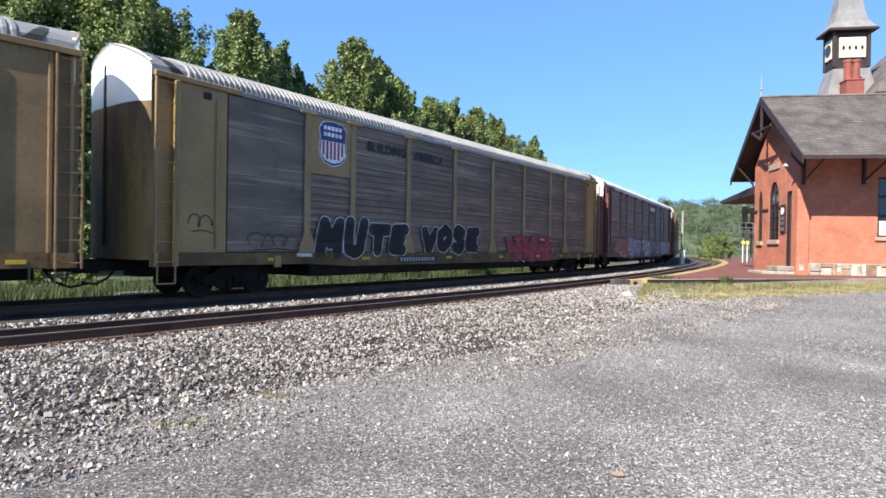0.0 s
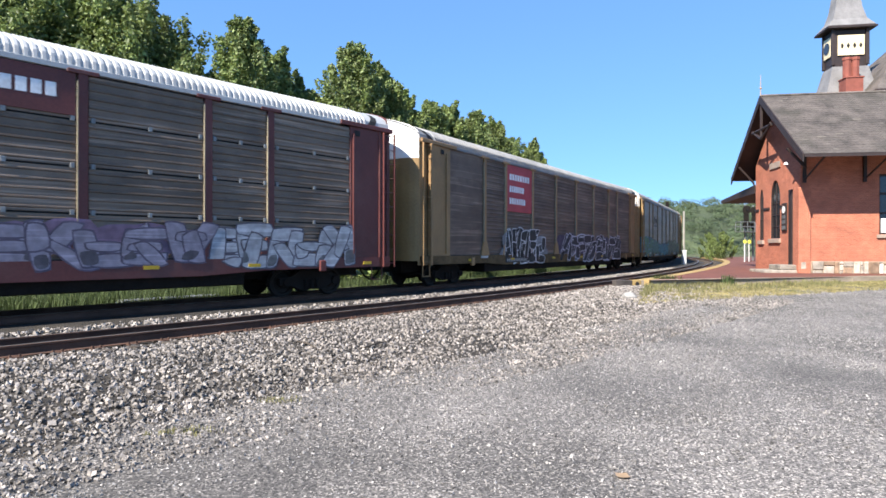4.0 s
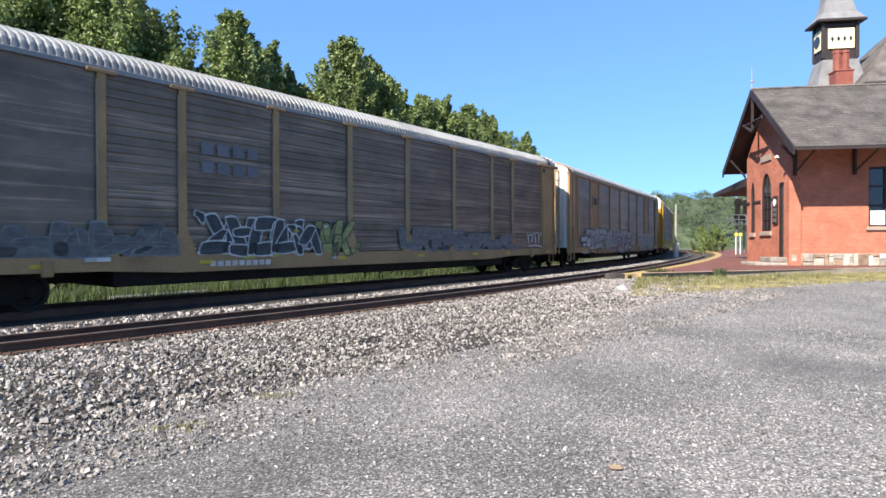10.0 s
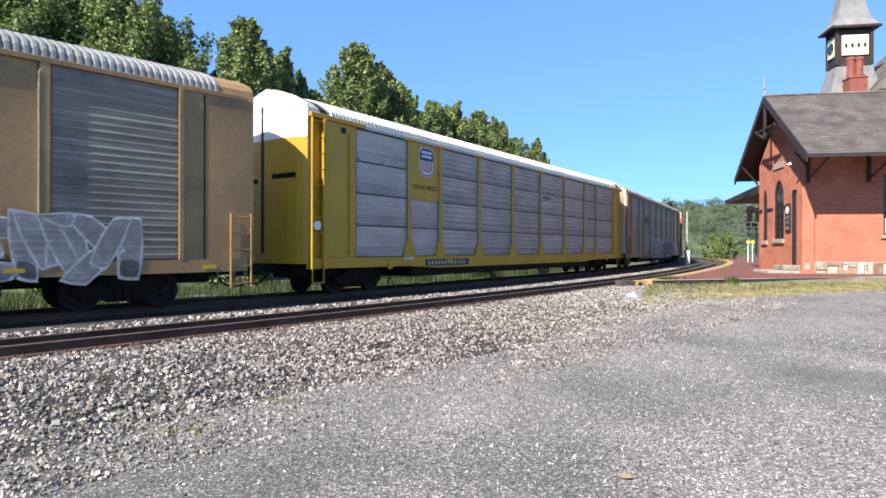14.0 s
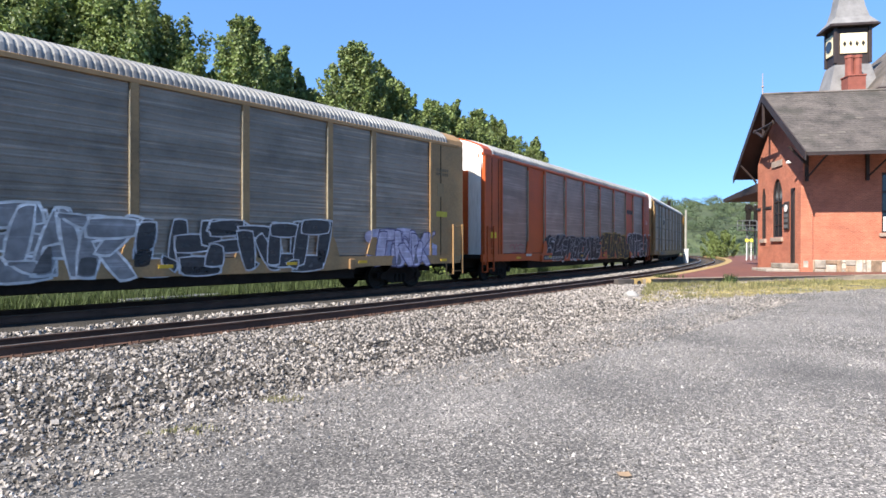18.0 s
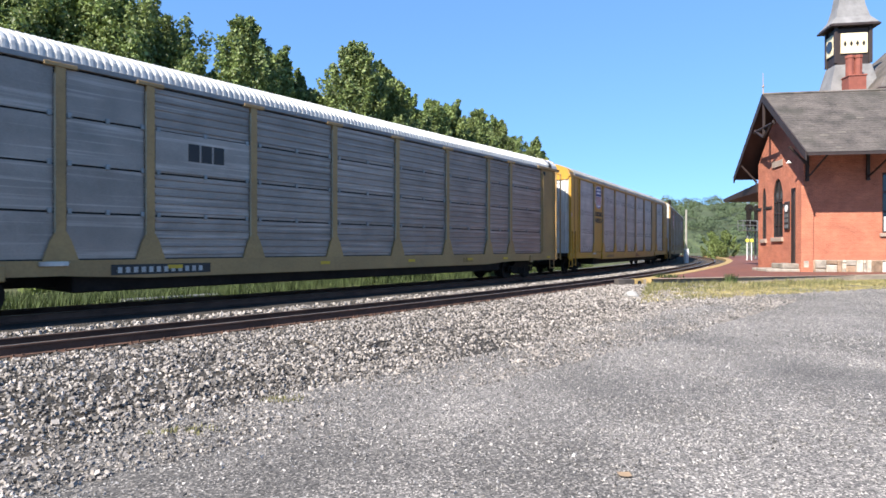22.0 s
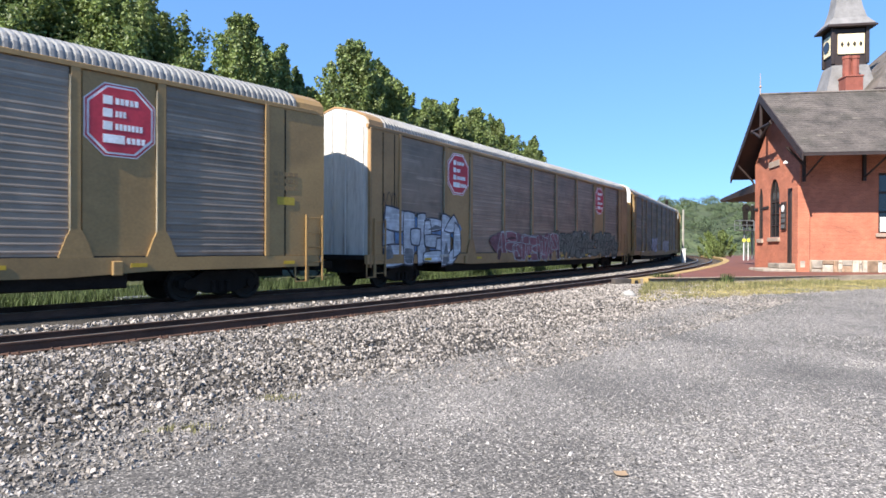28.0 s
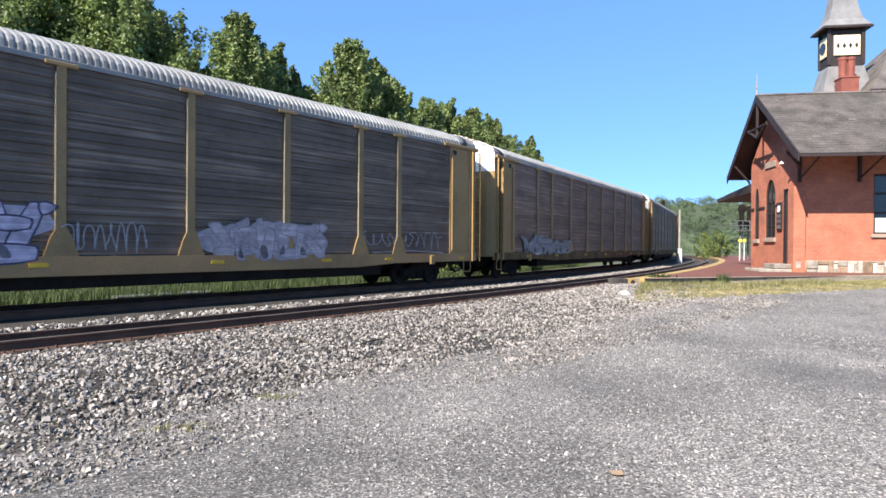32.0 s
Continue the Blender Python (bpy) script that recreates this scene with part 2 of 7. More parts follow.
M_GALVMID = material("grey_galvanised_screen", (0.235, 0.188, 0.148), 0.5, 0.45, band=0.1, vary=0.17, scale=0.9, fine=26, bump=0.1, stretch=(1.3, 1.0, 1.5), stain=(0.055, 0.051, 0.046), rand=0.1, stain_amount=0.45)
M_GALVDARK = material("rusty_dark_galvanised_screen", (0.15, 0.11, 0.084), 0.6, 0.35, band=0.16, vary=0.17, scale=0.9, fine=26, bump=0.1, stretch=(1.3, 1.0, 1.5), stain=(0.059, 0.039, 0.03), rand=0.12, stain_amount=0.6)
M_ROOFNEW = material("white_ribbed_roof", (0.42, 0.42, 0.412), 0.5, 0.1, vary=0.12, scale=0.8, fine=14, bump=0.05)
M_ROOF = material("galvanised_ribbed_roof", (0.197, 0.197, 0.197), 0.6, 0.15, vary=0.25, scale=0.8, fine=14, bump=0.08, stain=(0.197, 0.164, 0.131))
M_YELLOW = material("weathered_yellow_paint", (0.29, 0.18, 0.068), 0.55, vary=0.2, scale=0.8, fine=16, bump=0.08, stain=(0.131, 0.079, 0.033), stain_amount=0.5)
M_BROWNYELLOW = material("dirty_tan_yellow_paint", (0.3, 0.178, 0.076), 0.65, vary=0.22, scale=0.8, fine=16, bump=0.1, stain=(0.105, 0.066, 0.033), stain_amount=0.55)
M_BRIGHTYELLOW = material("bright_yellow_paint", (0.45, 0.255, 0.012), 0.45, vary=0.12, scale=0.8, fine=16, bump=0.05, stain=(0.236, 0.131, 0.026), stain_amount=0.3)
M_MAROON = material("faded_maroon_paint", (0.11, 0.028, 0.024), 0.6, vary=0.25, scale=0.8, fine=16, bump=0.08, stain=(0.157, 0.085, 0.072), stain_amount=0.4)
M_ORANGE = material("orange_paint", (0.41, 0.064, 0.007), 0.5, vary=0.15, scale=0.8, fine=16, bump=0.06, stain=(0.164, 0.046, 0.019), stain_amount=0.4)
M_PALE = material("pale_weathered_end_panel", (0.52, 0.5, 0.46), 0.6, 0.0, vary=0.25, scale=1.6, fine=16, bump=0.08, stretch=(1, 2.2, 0.22), stain=(0.16, 0.12, 0.08), stain_amount=0.85, stain_lo=0.52, stain_hi=0.66)
M_GRIME = material("grimy_brown_steel", (0.14, 0.088, 0.042), 0.9, 0.0, spec=0.2, vary=0.45, scale=1.2, fine=14, bump=0.15, stain=(0.05, 0.033, 0.02), stain_amount=0.75)
M_UNDER = material("grimy_black_steel", (0.014, 0.011, 0.009), 0.85, 0.0, spec=0.2, vary=0.4, scale=2, fine=20, bump=0.2)
M_WHEEL = material("dark_wheel_steel", (0.02, 0.016, 0.013), 0.75, 0.1, spec=0.3, vary=0.3, scale=4, fine=20, bump=0.1)
# near-black that puts the shade of gaps and openings into the colour
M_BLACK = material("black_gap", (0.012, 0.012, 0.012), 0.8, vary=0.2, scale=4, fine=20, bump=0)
M_POLE = material("bleached_pole", (0.295, 0.281, 0.249), 0.8, vary=0.2, scale=2, fine=20, bump=0.2)
M_STEEL = material("grey_galvanised_steel", (0.229, 0.236, 0.236), 0.5, 0.6, vary=0.2, scale=2, fine=20, bump=0.1)
M_WHITEBOX = material("white_cabinet_paint", (0.75, 0.75, 0.73), 0.5, vary=0.08, scale=2, fine=20, bump=0.05)
M_WOOD = material("grey_weathered_timber", (0.131, 0.112, 0.092), 0.85, vary=0.35, scale=2, fine=20, bump=0.3)


def perforate(m, hole=0.28, per=15.0, band=1.05):
    """Rows of small dark holes in bands across a screen."""
    nt = m.node_tree
    N, K = nt.nodes, nt.links.new
    b = N["Principled BSDF"]
    src = b.inputs["Base Color"].links[0].from_socket
    tc, sx = N.new("ShaderNodeTexCoord"), N.new("ShaderNodeSeparateXYZ")
    K(tc.outputs["Object"], sx.inputs[0])

    def op(kind, a, c=None, val=None):
        n = N.new("ShaderNodeMath")
        n.operation = kind
        K(a, n.inputs[0])
        if c is not None:
            K(c, n.inputs[1])
        elif val is not None:
            n.inputs[1].default_value = val
        return n.outputs[0]
    fx = op("SUBTRACT", op("FRACT", op("MULTIPLY", sx.outputs[0], val=per)), val=0.5)
    fz = op("SUBTRACT", op("FRACT", op("MULTIPLY", sx.outputs[2], val=per)), val=0.5)
    r = op("SQRT", op("ADD", op("MULTIPLY", fx, fx), op("MULTIPLY", fz, fz)))
    dot = op("LESS_THAN", r, val=hole)
    bz = op("FRACT", op("MULTIPLY", sx.outputs[2], val=1.0 / band))
    inband = op("LESS_THAN", bz, val=0.3)
    f = op("MULTIPLY", dot, inband)
    mx = N.new("ShaderNodeMix")
    mx.data_type = "RGBA"
    mx.inputs["B"].default_value = (0.02, 0.02, 0.022, 1)
    K(op("MULTIPLY", f, val=0.85), mx.inputs["Factor"]), K(src, mx.inputs["A"])
    K(mx.outputs["Result"], b.inputs["Base Color"])
    return m


M_PERF = perforate(material("perforated_galvanised_screen", (0.41, 0.355, 0.32), 0.5, 0.25, band=0.05, vary=0.17, scale=0.9, fine=26, bump=0.08, stretch=(1.3, 1.0, 1.5), stain=(0.157, 0.144, 0.131), rand=0.08, stain_amount=0.35))
# dark stains hold soot and part of the shade between two wagons
M_ENDYELLOW = material("sooty_yellow_end_paint", (0.24, 0.14, 0.046), 0.75, vary=0.3, scale=0.9, fine=14, bump=0.1, stretch=(1, 1.4, 0.5), stain=(0.05, 0.034, 0.02), stain_amount=0.8, stain_lo=0.42, stain_hi=0.62)
# dirty yellow, darkened to put the shade on wagon 0's side into the colour
M_SHADEYELLOW = material("sun_bleached_dirty_paint", (0.19, 0.118, 0.05), 0.75, vary=0.25, scale=0.8, fine=16, bump=0.1, stain=(0.08, 0.05, 0.026), stain_amount=0.7)
PAINTS = {}


def spray(colour):
    """Flat spray paint or decal colour."""
    key = tuple(colour)
    if key not in PAINTS:
        PAINTS[key] = material("spray_paint", key, 0.6, vary=0.22, scale=1.2, fine=14, bump=0.03)
    return PAINTS[key]


def thin_spray(colour):
    """Weathered spray paint, duller and patchy."""
    c = tuple(round(v * 0.82, 3) for v in colour)
    if ("thin", c) not in PAINTS:
        # band lays the painted rib highlights over the spray colour too
        PAINTS[("thin", c)] = material("worn_spray_paint", c, 0.6, vary=0.16, scale=1.6, fine=5, bump=0.03, worn=0.2, band=0.1)
    return PAINTS[("thin", c)]


# ---- mesh helpers ----


def finish(name, bm, mat, smooth=False):
    me = bpy.data.meshes.new(name)
    bm.to_mesh(me)
    bm.free()
    me.materials.append(mat)
    if smooth:
        me.polygons.foreach_set("use_smooth", [True] * len(me.polygons))
    return me


def part(name, bm, mat, parent, label="", smooth=False):
    """One mesh object under a thing or a part; bm may also be a mesh to share."""
    ob = new(name, bm if isinstance(bm, bpy.types.Mesh) else finish(name, bm, mat, smooth))
    ob.parent = parent
    if label:
        tagged(ob, label)
    return ob


def thing(name, m, label, category, group="", kind=""):
    ob = new(name)
    ob.matrix_world = m
    ob.empty_display_size = 0.2
    return tagged(ob, label, category, group, kind)


def cuboid(bm, lo, hi, bevel=0.0, m=None):
    lo, hi = [min(a, b) for a, b in zip(lo, hi)], [max(a, b) for a, b in zip(lo, hi)]
    vs = [bm.verts.new((x, y, z)) for x in (lo[0], hi[0]) for y in (lo[1], hi[1]) for z in (lo[2], hi[2])]
    fs = [bm.faces.new([vs[i] for i in f]) for f in ((0, 1, 3, 2), (4, 6, 7, 5), (0, 4, 5, 1), (2, 3, 7, 6), (0, 2, 6, 4), (1, 5, 7, 3))]
    if bevel:
        es = list({e for f in fs for e in f.edges})
        r = bmesh.ops.bevel(bm, geom=es, offset=bevel, segments=1, affect="EDGES")
        vs = list({v for f in r["faces"] for v in f.verts} | {v for v in vs if v.is_valid})
    if m is not None:
        bmesh.ops.transform(bm, matrix=m, verts=[v for v in vs if v.is_valid])
    return bm


def box(lo, hi, bevel=0.0, m=None):
    return cuboid(bmesh.new(), lo, hi, bevel, m)


def tube(bm, a, b, r0, r1=None, n=8, caps=True):
    """A round bar from a to b."""
    a, b = Vector(a), Vector(b)
    r1 = r0 if r1 is None else r1
    q = (b - a).to_track_quat("Z", "Y").to_matrix()
    ra = [bm.verts.new(a + q @ Vector((r0 * math.cos(t), r0 * math.sin(t), 0))) for t in (2 * math.pi * i / n for i in range(n))]
    rb = [bm.verts.new(b + q @ Vector((r1 * math.cos(t), r1 * math.sin(t), 0))) for t in (2 * math.pi * i / n for i in range(n))]
    for i in range(n):
        bm.faces.new((ra[i], ra[(i + 1) % n], rb[(i + 1) % n], rb[i]))
    if caps:
        bm.faces.new(ra[::-1]), bm.faces.new(rb)
    return bm


def extrude(bm, outline, axis, lo, hi):
    """A closed outline of (a, b) pairs, drawn out along an axis. x: (y, z), y: (x, z), z: (x, y)."""
    put = {"x": lambda a, b, c: (c, a, b), "y": lambda a, b, c: (a, c, b), "z": lambda a, b, c: (a, b, c)}[axis]
    A = [bm.verts.new(put(a, b, lo)) for a, b in outline]
    B = [bm.verts.new(put(a, b, hi)) for a, b in outline]
    n = len(outline)
    for i in range(n):
        bm.faces.new((A[i], A[(i + 1) % n], B[(i + 1) % n], B[i]))
    bm.faces.new(A[::-1]), bm.faces.new(B)
    bmesh.ops.recalc_face_normals(bm, faces=bm.faces[:])
    return bm


def raw(name, verts, faces, mat, smooth=False):
    me = bpy.data.meshes.new(name)
    me.from_pydata(verts, [], faces)
    me.materials.append(mat)
    if smooth:
        me.polygons.foreach_set("use_smooth", [True] * len(me.polygons))
    return me


# ---- the line of the railway: a left-hand curve, easing out with distance ----
PHI = radians(42.23)            # heading beside the camera, to the right of straight ahead
D_TRAIN = 15.816                # camera to the middle of the far track
STEP = 0.5
S_LO, S_HI = -460.0, 620.0


def bend(s):
    k = 0.005683 - 0.0000497 * s
    return 0.0 if s < -90 or s > 300 else min(max(k, 0.0022 if s < 60 else 0.0052), 0.0075)


def lay_line():
    n0, n1 = int(-S_LO / STEP), int(S_HI / STEP)
    t0, l0 = Vector((math.sin(PHI), math.cos(PHI))), Vector((-math.cos(PHI), math.sin(PHI)))
    fwd, back = [(0.0, 0.0, 0.0)], [(0.0, 0.0, 0.0)]
    for out, n, sg in ((fwd, n1, 1), (back, n0, -1)):
        a = b = h = 0.0
        for i in range(n):
            k = bend(sg * (i + 0.5) * STEP)
            hm = h + sg * k * STEP / 2
            a, b = a + sg * math.cos(hm) * STEP, b + sg * math.sin(hm) * STEP
            h += sg * k * STEP
            out.append((a, b, h))
    pts = back[:0:-1] + fwd
    return [(l0 * D_TRAIN + t0 * a + l0 * b, PHI - h) for a, b, h in pts]


LINE = lay_line()


def on_line(s, off=0.0, z=0.0):
    """A point at s metres along the far track, off metres to the side away from the camera."""
    f = (s - S_LO) / STEP
    i = min(max(int(f), 0), len(LINE) - 2)
    f -= i
    p = LINE[i][0] * (1 - f) + LINE[i + 1][0] * f
    h = LINE[i][1] * (1 - f) + LINE[i + 1][1] * f
    return Vector((p.x - math.cos(h) * off, p.y + math.sin(h) * off, z))


def heading(s):
    return LINE[min(max(int((s - S_LO) / STEP), 0), len(LINE) - 1)][1]


def ribbon(name, s0, s1, ds, profile, mat, smooth=False, closed=False, bump=0.0, seed=0):
    """A strip along the railway with the given cross-section of (off, z)."""
    rng = random.Random(seed)
    n = int((s1 - s0) / ds) + 1
    vs, fs, m = [], [], len(profile)
    for i in range(n):
        for off, z in profile:
            vs.append(on_line(s0 + i * ds, off, z + (rng.uniform(-bump, bump) if bump else 0)))
    for i in range(n - 1):
        for j in range(m if closed else m - 1):
            a, b = i * m + j, i * m + (j + 1) % m
            fs.append((a, a + m, b + m, b))
    return raw(name, vs, fs, mat, smooth)


RZ = 0.205   # rail top
NEAR_RAIL, SECOND_RAIL = -5.26, -3.76

# ---- ground ----
M_PATH = material("pale_gravel_path", (0.084, 0.08, 0.071), 0.9, vary=0.3, scale=0.8, fine=30, bump=0.4, speck=25)

def build_ground():
    n, R = 48, 1500.0
    vs, fs = [], []
    for i in range(n + 1):
        for j in range(n + 1):
            a, b = (i / n * 2 - 1), (j / n * 2 - 1)
            x, y = math.copysign(abs(a) ** 2.2, a) * R, math.copysign(abs(b) ** 2.2, b) * R
            vs.append((x, y, -0.3 + 0.05 * noise.noise((x * 0.05, y * 0.05, 0))))
    for i in range(n):
        for j in range(n):
            a = i * (n + 1) + j
            fs.append((a, a + n + 1, a + n + 2, a + 1))
    g = new("ground", raw("ground", vs, fs, M_EARTH, True))
    tagged(g, "rough grassy earth reaching the horizon", "ground", kind="structure")
    # car park: a worn sheet from behind the camera to the ballast and the platform
    vs, fs = [], []
    rows, cols = 90, 40
    for i in range(rows + 1):
        s = -55 + i * 1.25
        for j in range(cols + 1):
            off = -10.0 - (j / cols) ** 1.6 * 45
            p = on_line(s, off)
            p.z = 0.012 * noise.noise((p.x * 0.35, p.y * 0.35, 3.0)) + 0.008 * noise.noise((p.x * 1.3, p.y * 1.3, 1.0)) - (0.05 if j == 0 else 0)
            vs.append(p)
    for i in range(rows):
        for j in range(cols):
            a = i * (cols + 1) + j
            fs.append((a, a + cols + 1, a + cols + 2, a + 1))
    p = new("car_park", raw("car_park", vs, fs, M_ASPHALT, True))
    tagged(p, "worn grey asphalt car park strewn with gravel", "car park", kind="structure")
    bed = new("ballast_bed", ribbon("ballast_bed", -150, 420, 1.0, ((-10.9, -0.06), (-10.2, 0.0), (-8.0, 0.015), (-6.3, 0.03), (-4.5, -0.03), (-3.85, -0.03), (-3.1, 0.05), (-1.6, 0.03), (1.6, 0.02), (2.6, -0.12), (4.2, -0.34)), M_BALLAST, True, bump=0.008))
    tagged(bed, "grey crushed-stone ballast bed of two tracks", "ballast", kind="structure")


def bed_z(off):
    prof = ((-10.9, -0.06), (-10.2, 0.0), (-8.0, 0.015), (-6.3, 0.03), (-4.5, -0.03), (-3.85, -0.03), (-3.1, 0.05), (-1.6, 0.03), (1.6, 0.02), (2.6, -0.12), (4.2, -0.34))
    return float(np.interp(off, [a for a, b in prof], [b for a, b in prof]))


ROCK = np.array([(-1, -1, -1), (1, -1, -1), (1, 1, -1), (-1, 1, -1), (-1, -1, 1), (1, -1, 1), (1, 1, 1), (-1, 1, 1)], float) * 0.5
ROCK_F = np.array([(0, 3, 2, 1), (4, 5, 6, 7), (0, 1, 5, 4), (1, 2, 6, 5), (2, 3, 7, 6), (3, 0, 4, 7)])


CHIP = np.array([(-0.6, -0.5, -0.35), (0.65, -0.4, -0.3), (0.0, 0.65, -0.3), (0.05, 0.0, 0.5)], float)
CHIP_F = np.array([(0, 2, 1), (0, 1, 3), (1, 2, 3), (2, 0, 3)])


def scatter_stones(name, places, sizes, mat, label, category, seed, shape_=(ROCK, ROCK_F)):
    """Broken stones: twisted, uneven blocks or chips, all in one mesh."""
    rng = np.random.default_rng(seed)
    n = len(places)
    body, faces = shape_
    m, fl = len(body), faces.shape[1]
    base = body[None] * rng.uniform(0.45, 1.25, (n, m, 3)) * rng.uniform(0.45, 1.3, (n, 1, 3)) * np.asarray(sizes)[:, None, None]
    q = rng.normal(size=(n, 4))
    q /= np.linalg.norm(q, axis=1)[:, None]
    w, x, y, z = q.T
    rot = np.stack([1 - 2 * (y * y + z * z), 2 * (x * y - z * w), 2 * (x * z + y * w), 2 * (x * y + z * w), 1 - 2 * (x * x + z * z), 2 * (y * z - x * w),
                    2 * (x * z - y * w), 2 * (y * z + x * w), 1 - 2 * (x * x + y * y)], 1).reshape(n, 3, 3)
    v = np.einsum("nij,nkj->nki", rot, base) + np.asarray(places)[:, None, :]
    f = (faces[None] + m * np.arange(n)[:, None, None]).reshape(-1, fl)
    me = bpy.data.meshes.new(name)
    me.vertices.add(n * m)
    me.vertices.foreach_set("co", v.reshape(-1))
    me.loops.add(len(f) * fl)
    me.loops.foreach_set("vertex_index", f.reshape(-1).astype(np.int32))
    me.polygons.add(len(f))
    me.polygons.foreach_set("loop_start", np.arange(0, len(f) * fl, fl, dtype=np.int32))
    me.update(calc_edges=True)
    me.polygons.foreach_set("use_smooth", [False] * len(f))
    me.materials.append(mat)
    return tagged(new(name, me), label, category, kind="stuff")


def build_stones():
    rng = random.Random(5)
    pl, sz = [], []
    while len(pl) < 80000:
        s = -9 + 60 * rng.random() ** 1.6
        off = rng.uniform(-10.6, -5.45)
        edge = (-9.0 - off)
        if edge > 0 and rng.random() < edge / 1.7 * 0.9:
            continue
        a = 0.018 + 0.034 * rng.random() ** 1.6 + (0.01 if s > 15 else 0)
        pl.append(on_line(s, off, bed_z(off) + a * 0.22 + 0.02 * noise.noise((s, off, 0)) + rng.random() * 0.02)), sz.append(a)
    for i in range(7000):
        s, off = -12 + 62 * rng.random() ** 1.4, rng.uniform(-3.62, -2.45)
        a = 0.035 + 0.045 * rng.random()
        pl.append(on_line(s, off, bed_z(off) + a * 0.25)), sz.append(a)
    while len(pl) < 128000:
        # stones thinning out over the asphalt, farther along the platform side
        s = -9 + 52 * rng.random() ** 1.15
        off = -9.5 - (1.6 + 0.09 * max(s, 0)) * rng.random() ** 1.5
        if noise.noise((s * 0.35, off * 0.6, 4)) < rng.uniform(-0.5, 0.4):
            continue
        a = 0.011 + 0.026 * rng.random() ** 2 + (0.006 if s > 15 else 0)
        pl.append(on_line(s, off, 0.004 + a * 0.2)), sz.append(a)
    scatter_stones("ballast_stones", pl, sz, M_STONE, "pale grey crushed ballast stones beside the rails", "ballast stones", 3)
    pl, sz = [], []
    for i in range(300000):
        s, off = -14 + 44 * rng.random() ** 1.3, -9.7 - 9.5 * rng.random() ** 1.1
        p = on_line(s, off)
        if p.y < 1.5 or noise.noise((p.x * 0.5, p.y * 0.5, 7)) < rng.uniform(-0.7, 0.2):
            continue
        a = 0.008 + 0.022 * rng.random() ** 2.6
        p.z = 0.012 * noise.noise((p.x * 0.35, p.y * 0.35, 3.0)) + 0.008 * noise.noise((p.x * 1.3, p.y * 1.3, 1.0)) + a * 0.2
        pl.append(p), sz.append(a)
    scatter_stones("loose_gravel", pl, sz, M_CHIP, "loose pale gravel chips on the asphalt", "gravel", 8, (CHIP, CHIP_F))


def blades(name, places, height, mat, label, seed, spread=0.05, per=5, width=0.012, tall=None):
    rng = random.Random(seed)
    vs, fs = [], []
    for k, p in enumerate(places):
        for i in range(per):
            a, h = rng.uniform(0, 6.283), height * rng.uniform(0.45, 1.2)
            b = Vector((p[0] + rng.uniform(-spread, spread), p[1] + rng.uniform(-spread, spread), p[2]))
            d = Vector((math.cos(a), math.sin(a), 0))
            side = Vector((-d.y, d.x, 0)) * width
            lean = d * h * rng.uniform(0.05, 0.55)
            i0 = len(vs)
            vs += [b - side, b + side, b + lean * 0.45 + side * 0.8 + Vector((0, 0, h * 0.6)), b + lean * 0.45 - side * 0.8 + Vector((0, 0, h * 0.6)), b + lean + Vector((0, 0, h))]
            fs += [(i0, i0 + 1, i0 + 2, i0 + 3), (i0 + 3, i0 + 2, i0 + 4)]
    return tagged(new(name, raw(name, vs, fs, mat)), label, "grass", kind="stuff")


TUFT_A, TUFT_B = (-1.71, 6.29), (-2.32, 5.24)


def build_litter():
    """Sticks, a big pale stone and a dry leaf on the ground."""
    for a, b in (((-2.44, 9.97), (-1.96, 9.28)), ((-1.22, 9.34), (-0.90, 9.99))):
        st = thing("stick", Matrix(), "dark dead stick lying on the ballast", "stick", "sticks on the ballast")
        bm = bmesh.new()
        m = ((a[0] + b[0]) / 2, (a[1] + b[1]) / 2 + 0.03)
        tube(bm, (*a, 0.07), (*m, 0.085), 0.014, 0.018, 6), tube(bm, (*m, 0.085), (*b, 0.06), 0.018, 0.009, 6)
        part("twig", bm, M_BARK, st)
    bm = bmesh.new()
    bmesh.ops.create_icosphere(bm, subdivisions=2, radius=0.2)
    for v in bm.verts:
        v.co = Vector((v.co.x * 1.25, v.co.y * 0.9, v.co.z * 0.75)) * (1 + 0.25 * noise.noise(v.co * 6))
    big = new("boulder", finish("boulder", bm, M_WHITEEND_STONE))
    big.location = (6.18, 19.15, 0.09)
    tagged(big, "pale angular stone beside the ballast", "stone")
    bm = bmesh.new()
    bmesh.ops.create_grid(bm, x_segments=4, y_segments=3, size=0.045)
    for v in bm.verts:
        v.co.z = 0.004 + 2.0 * v.co.x * v.co.x + 1.5 * v.co.y * v.co.y
        v.co.y *= 0.6 + 0.4 * math.cos(v.co.x * 14)
    lf = new("dry_leaf", finish("dry_leaf", bm, spray((0.28, 0.19, 0.11))))
    lf.location = (1.31, 4.21, 0.012)
    tagged(lf, "curled dry brown leaf on the asphalt", "leaf")


M_WHITEEND_STONE = material("pale_boulder", (0.3, 0.285, 0.265), 0.85, vary=0.2, scale=3, fine=30, bump=0.3)


M_VERGE = material("dry_verge_soil", (0.177, 0.15, 0.088), 0.95, vary=0.4, scale=0.9, fine=18, bump=0.6, stain=(0.105, 0.108, 0.046), stain_amount=0.7, stain_lo=0.42, stain_hi=0.6, speck=30)
M_OLIVEGRASS = material("olive_grass_blades", (0.15, 0.14, 0.055), 0.85, vary=0.3, scale=0.8, fine=6, bump=0, rand=0.4, island=True)


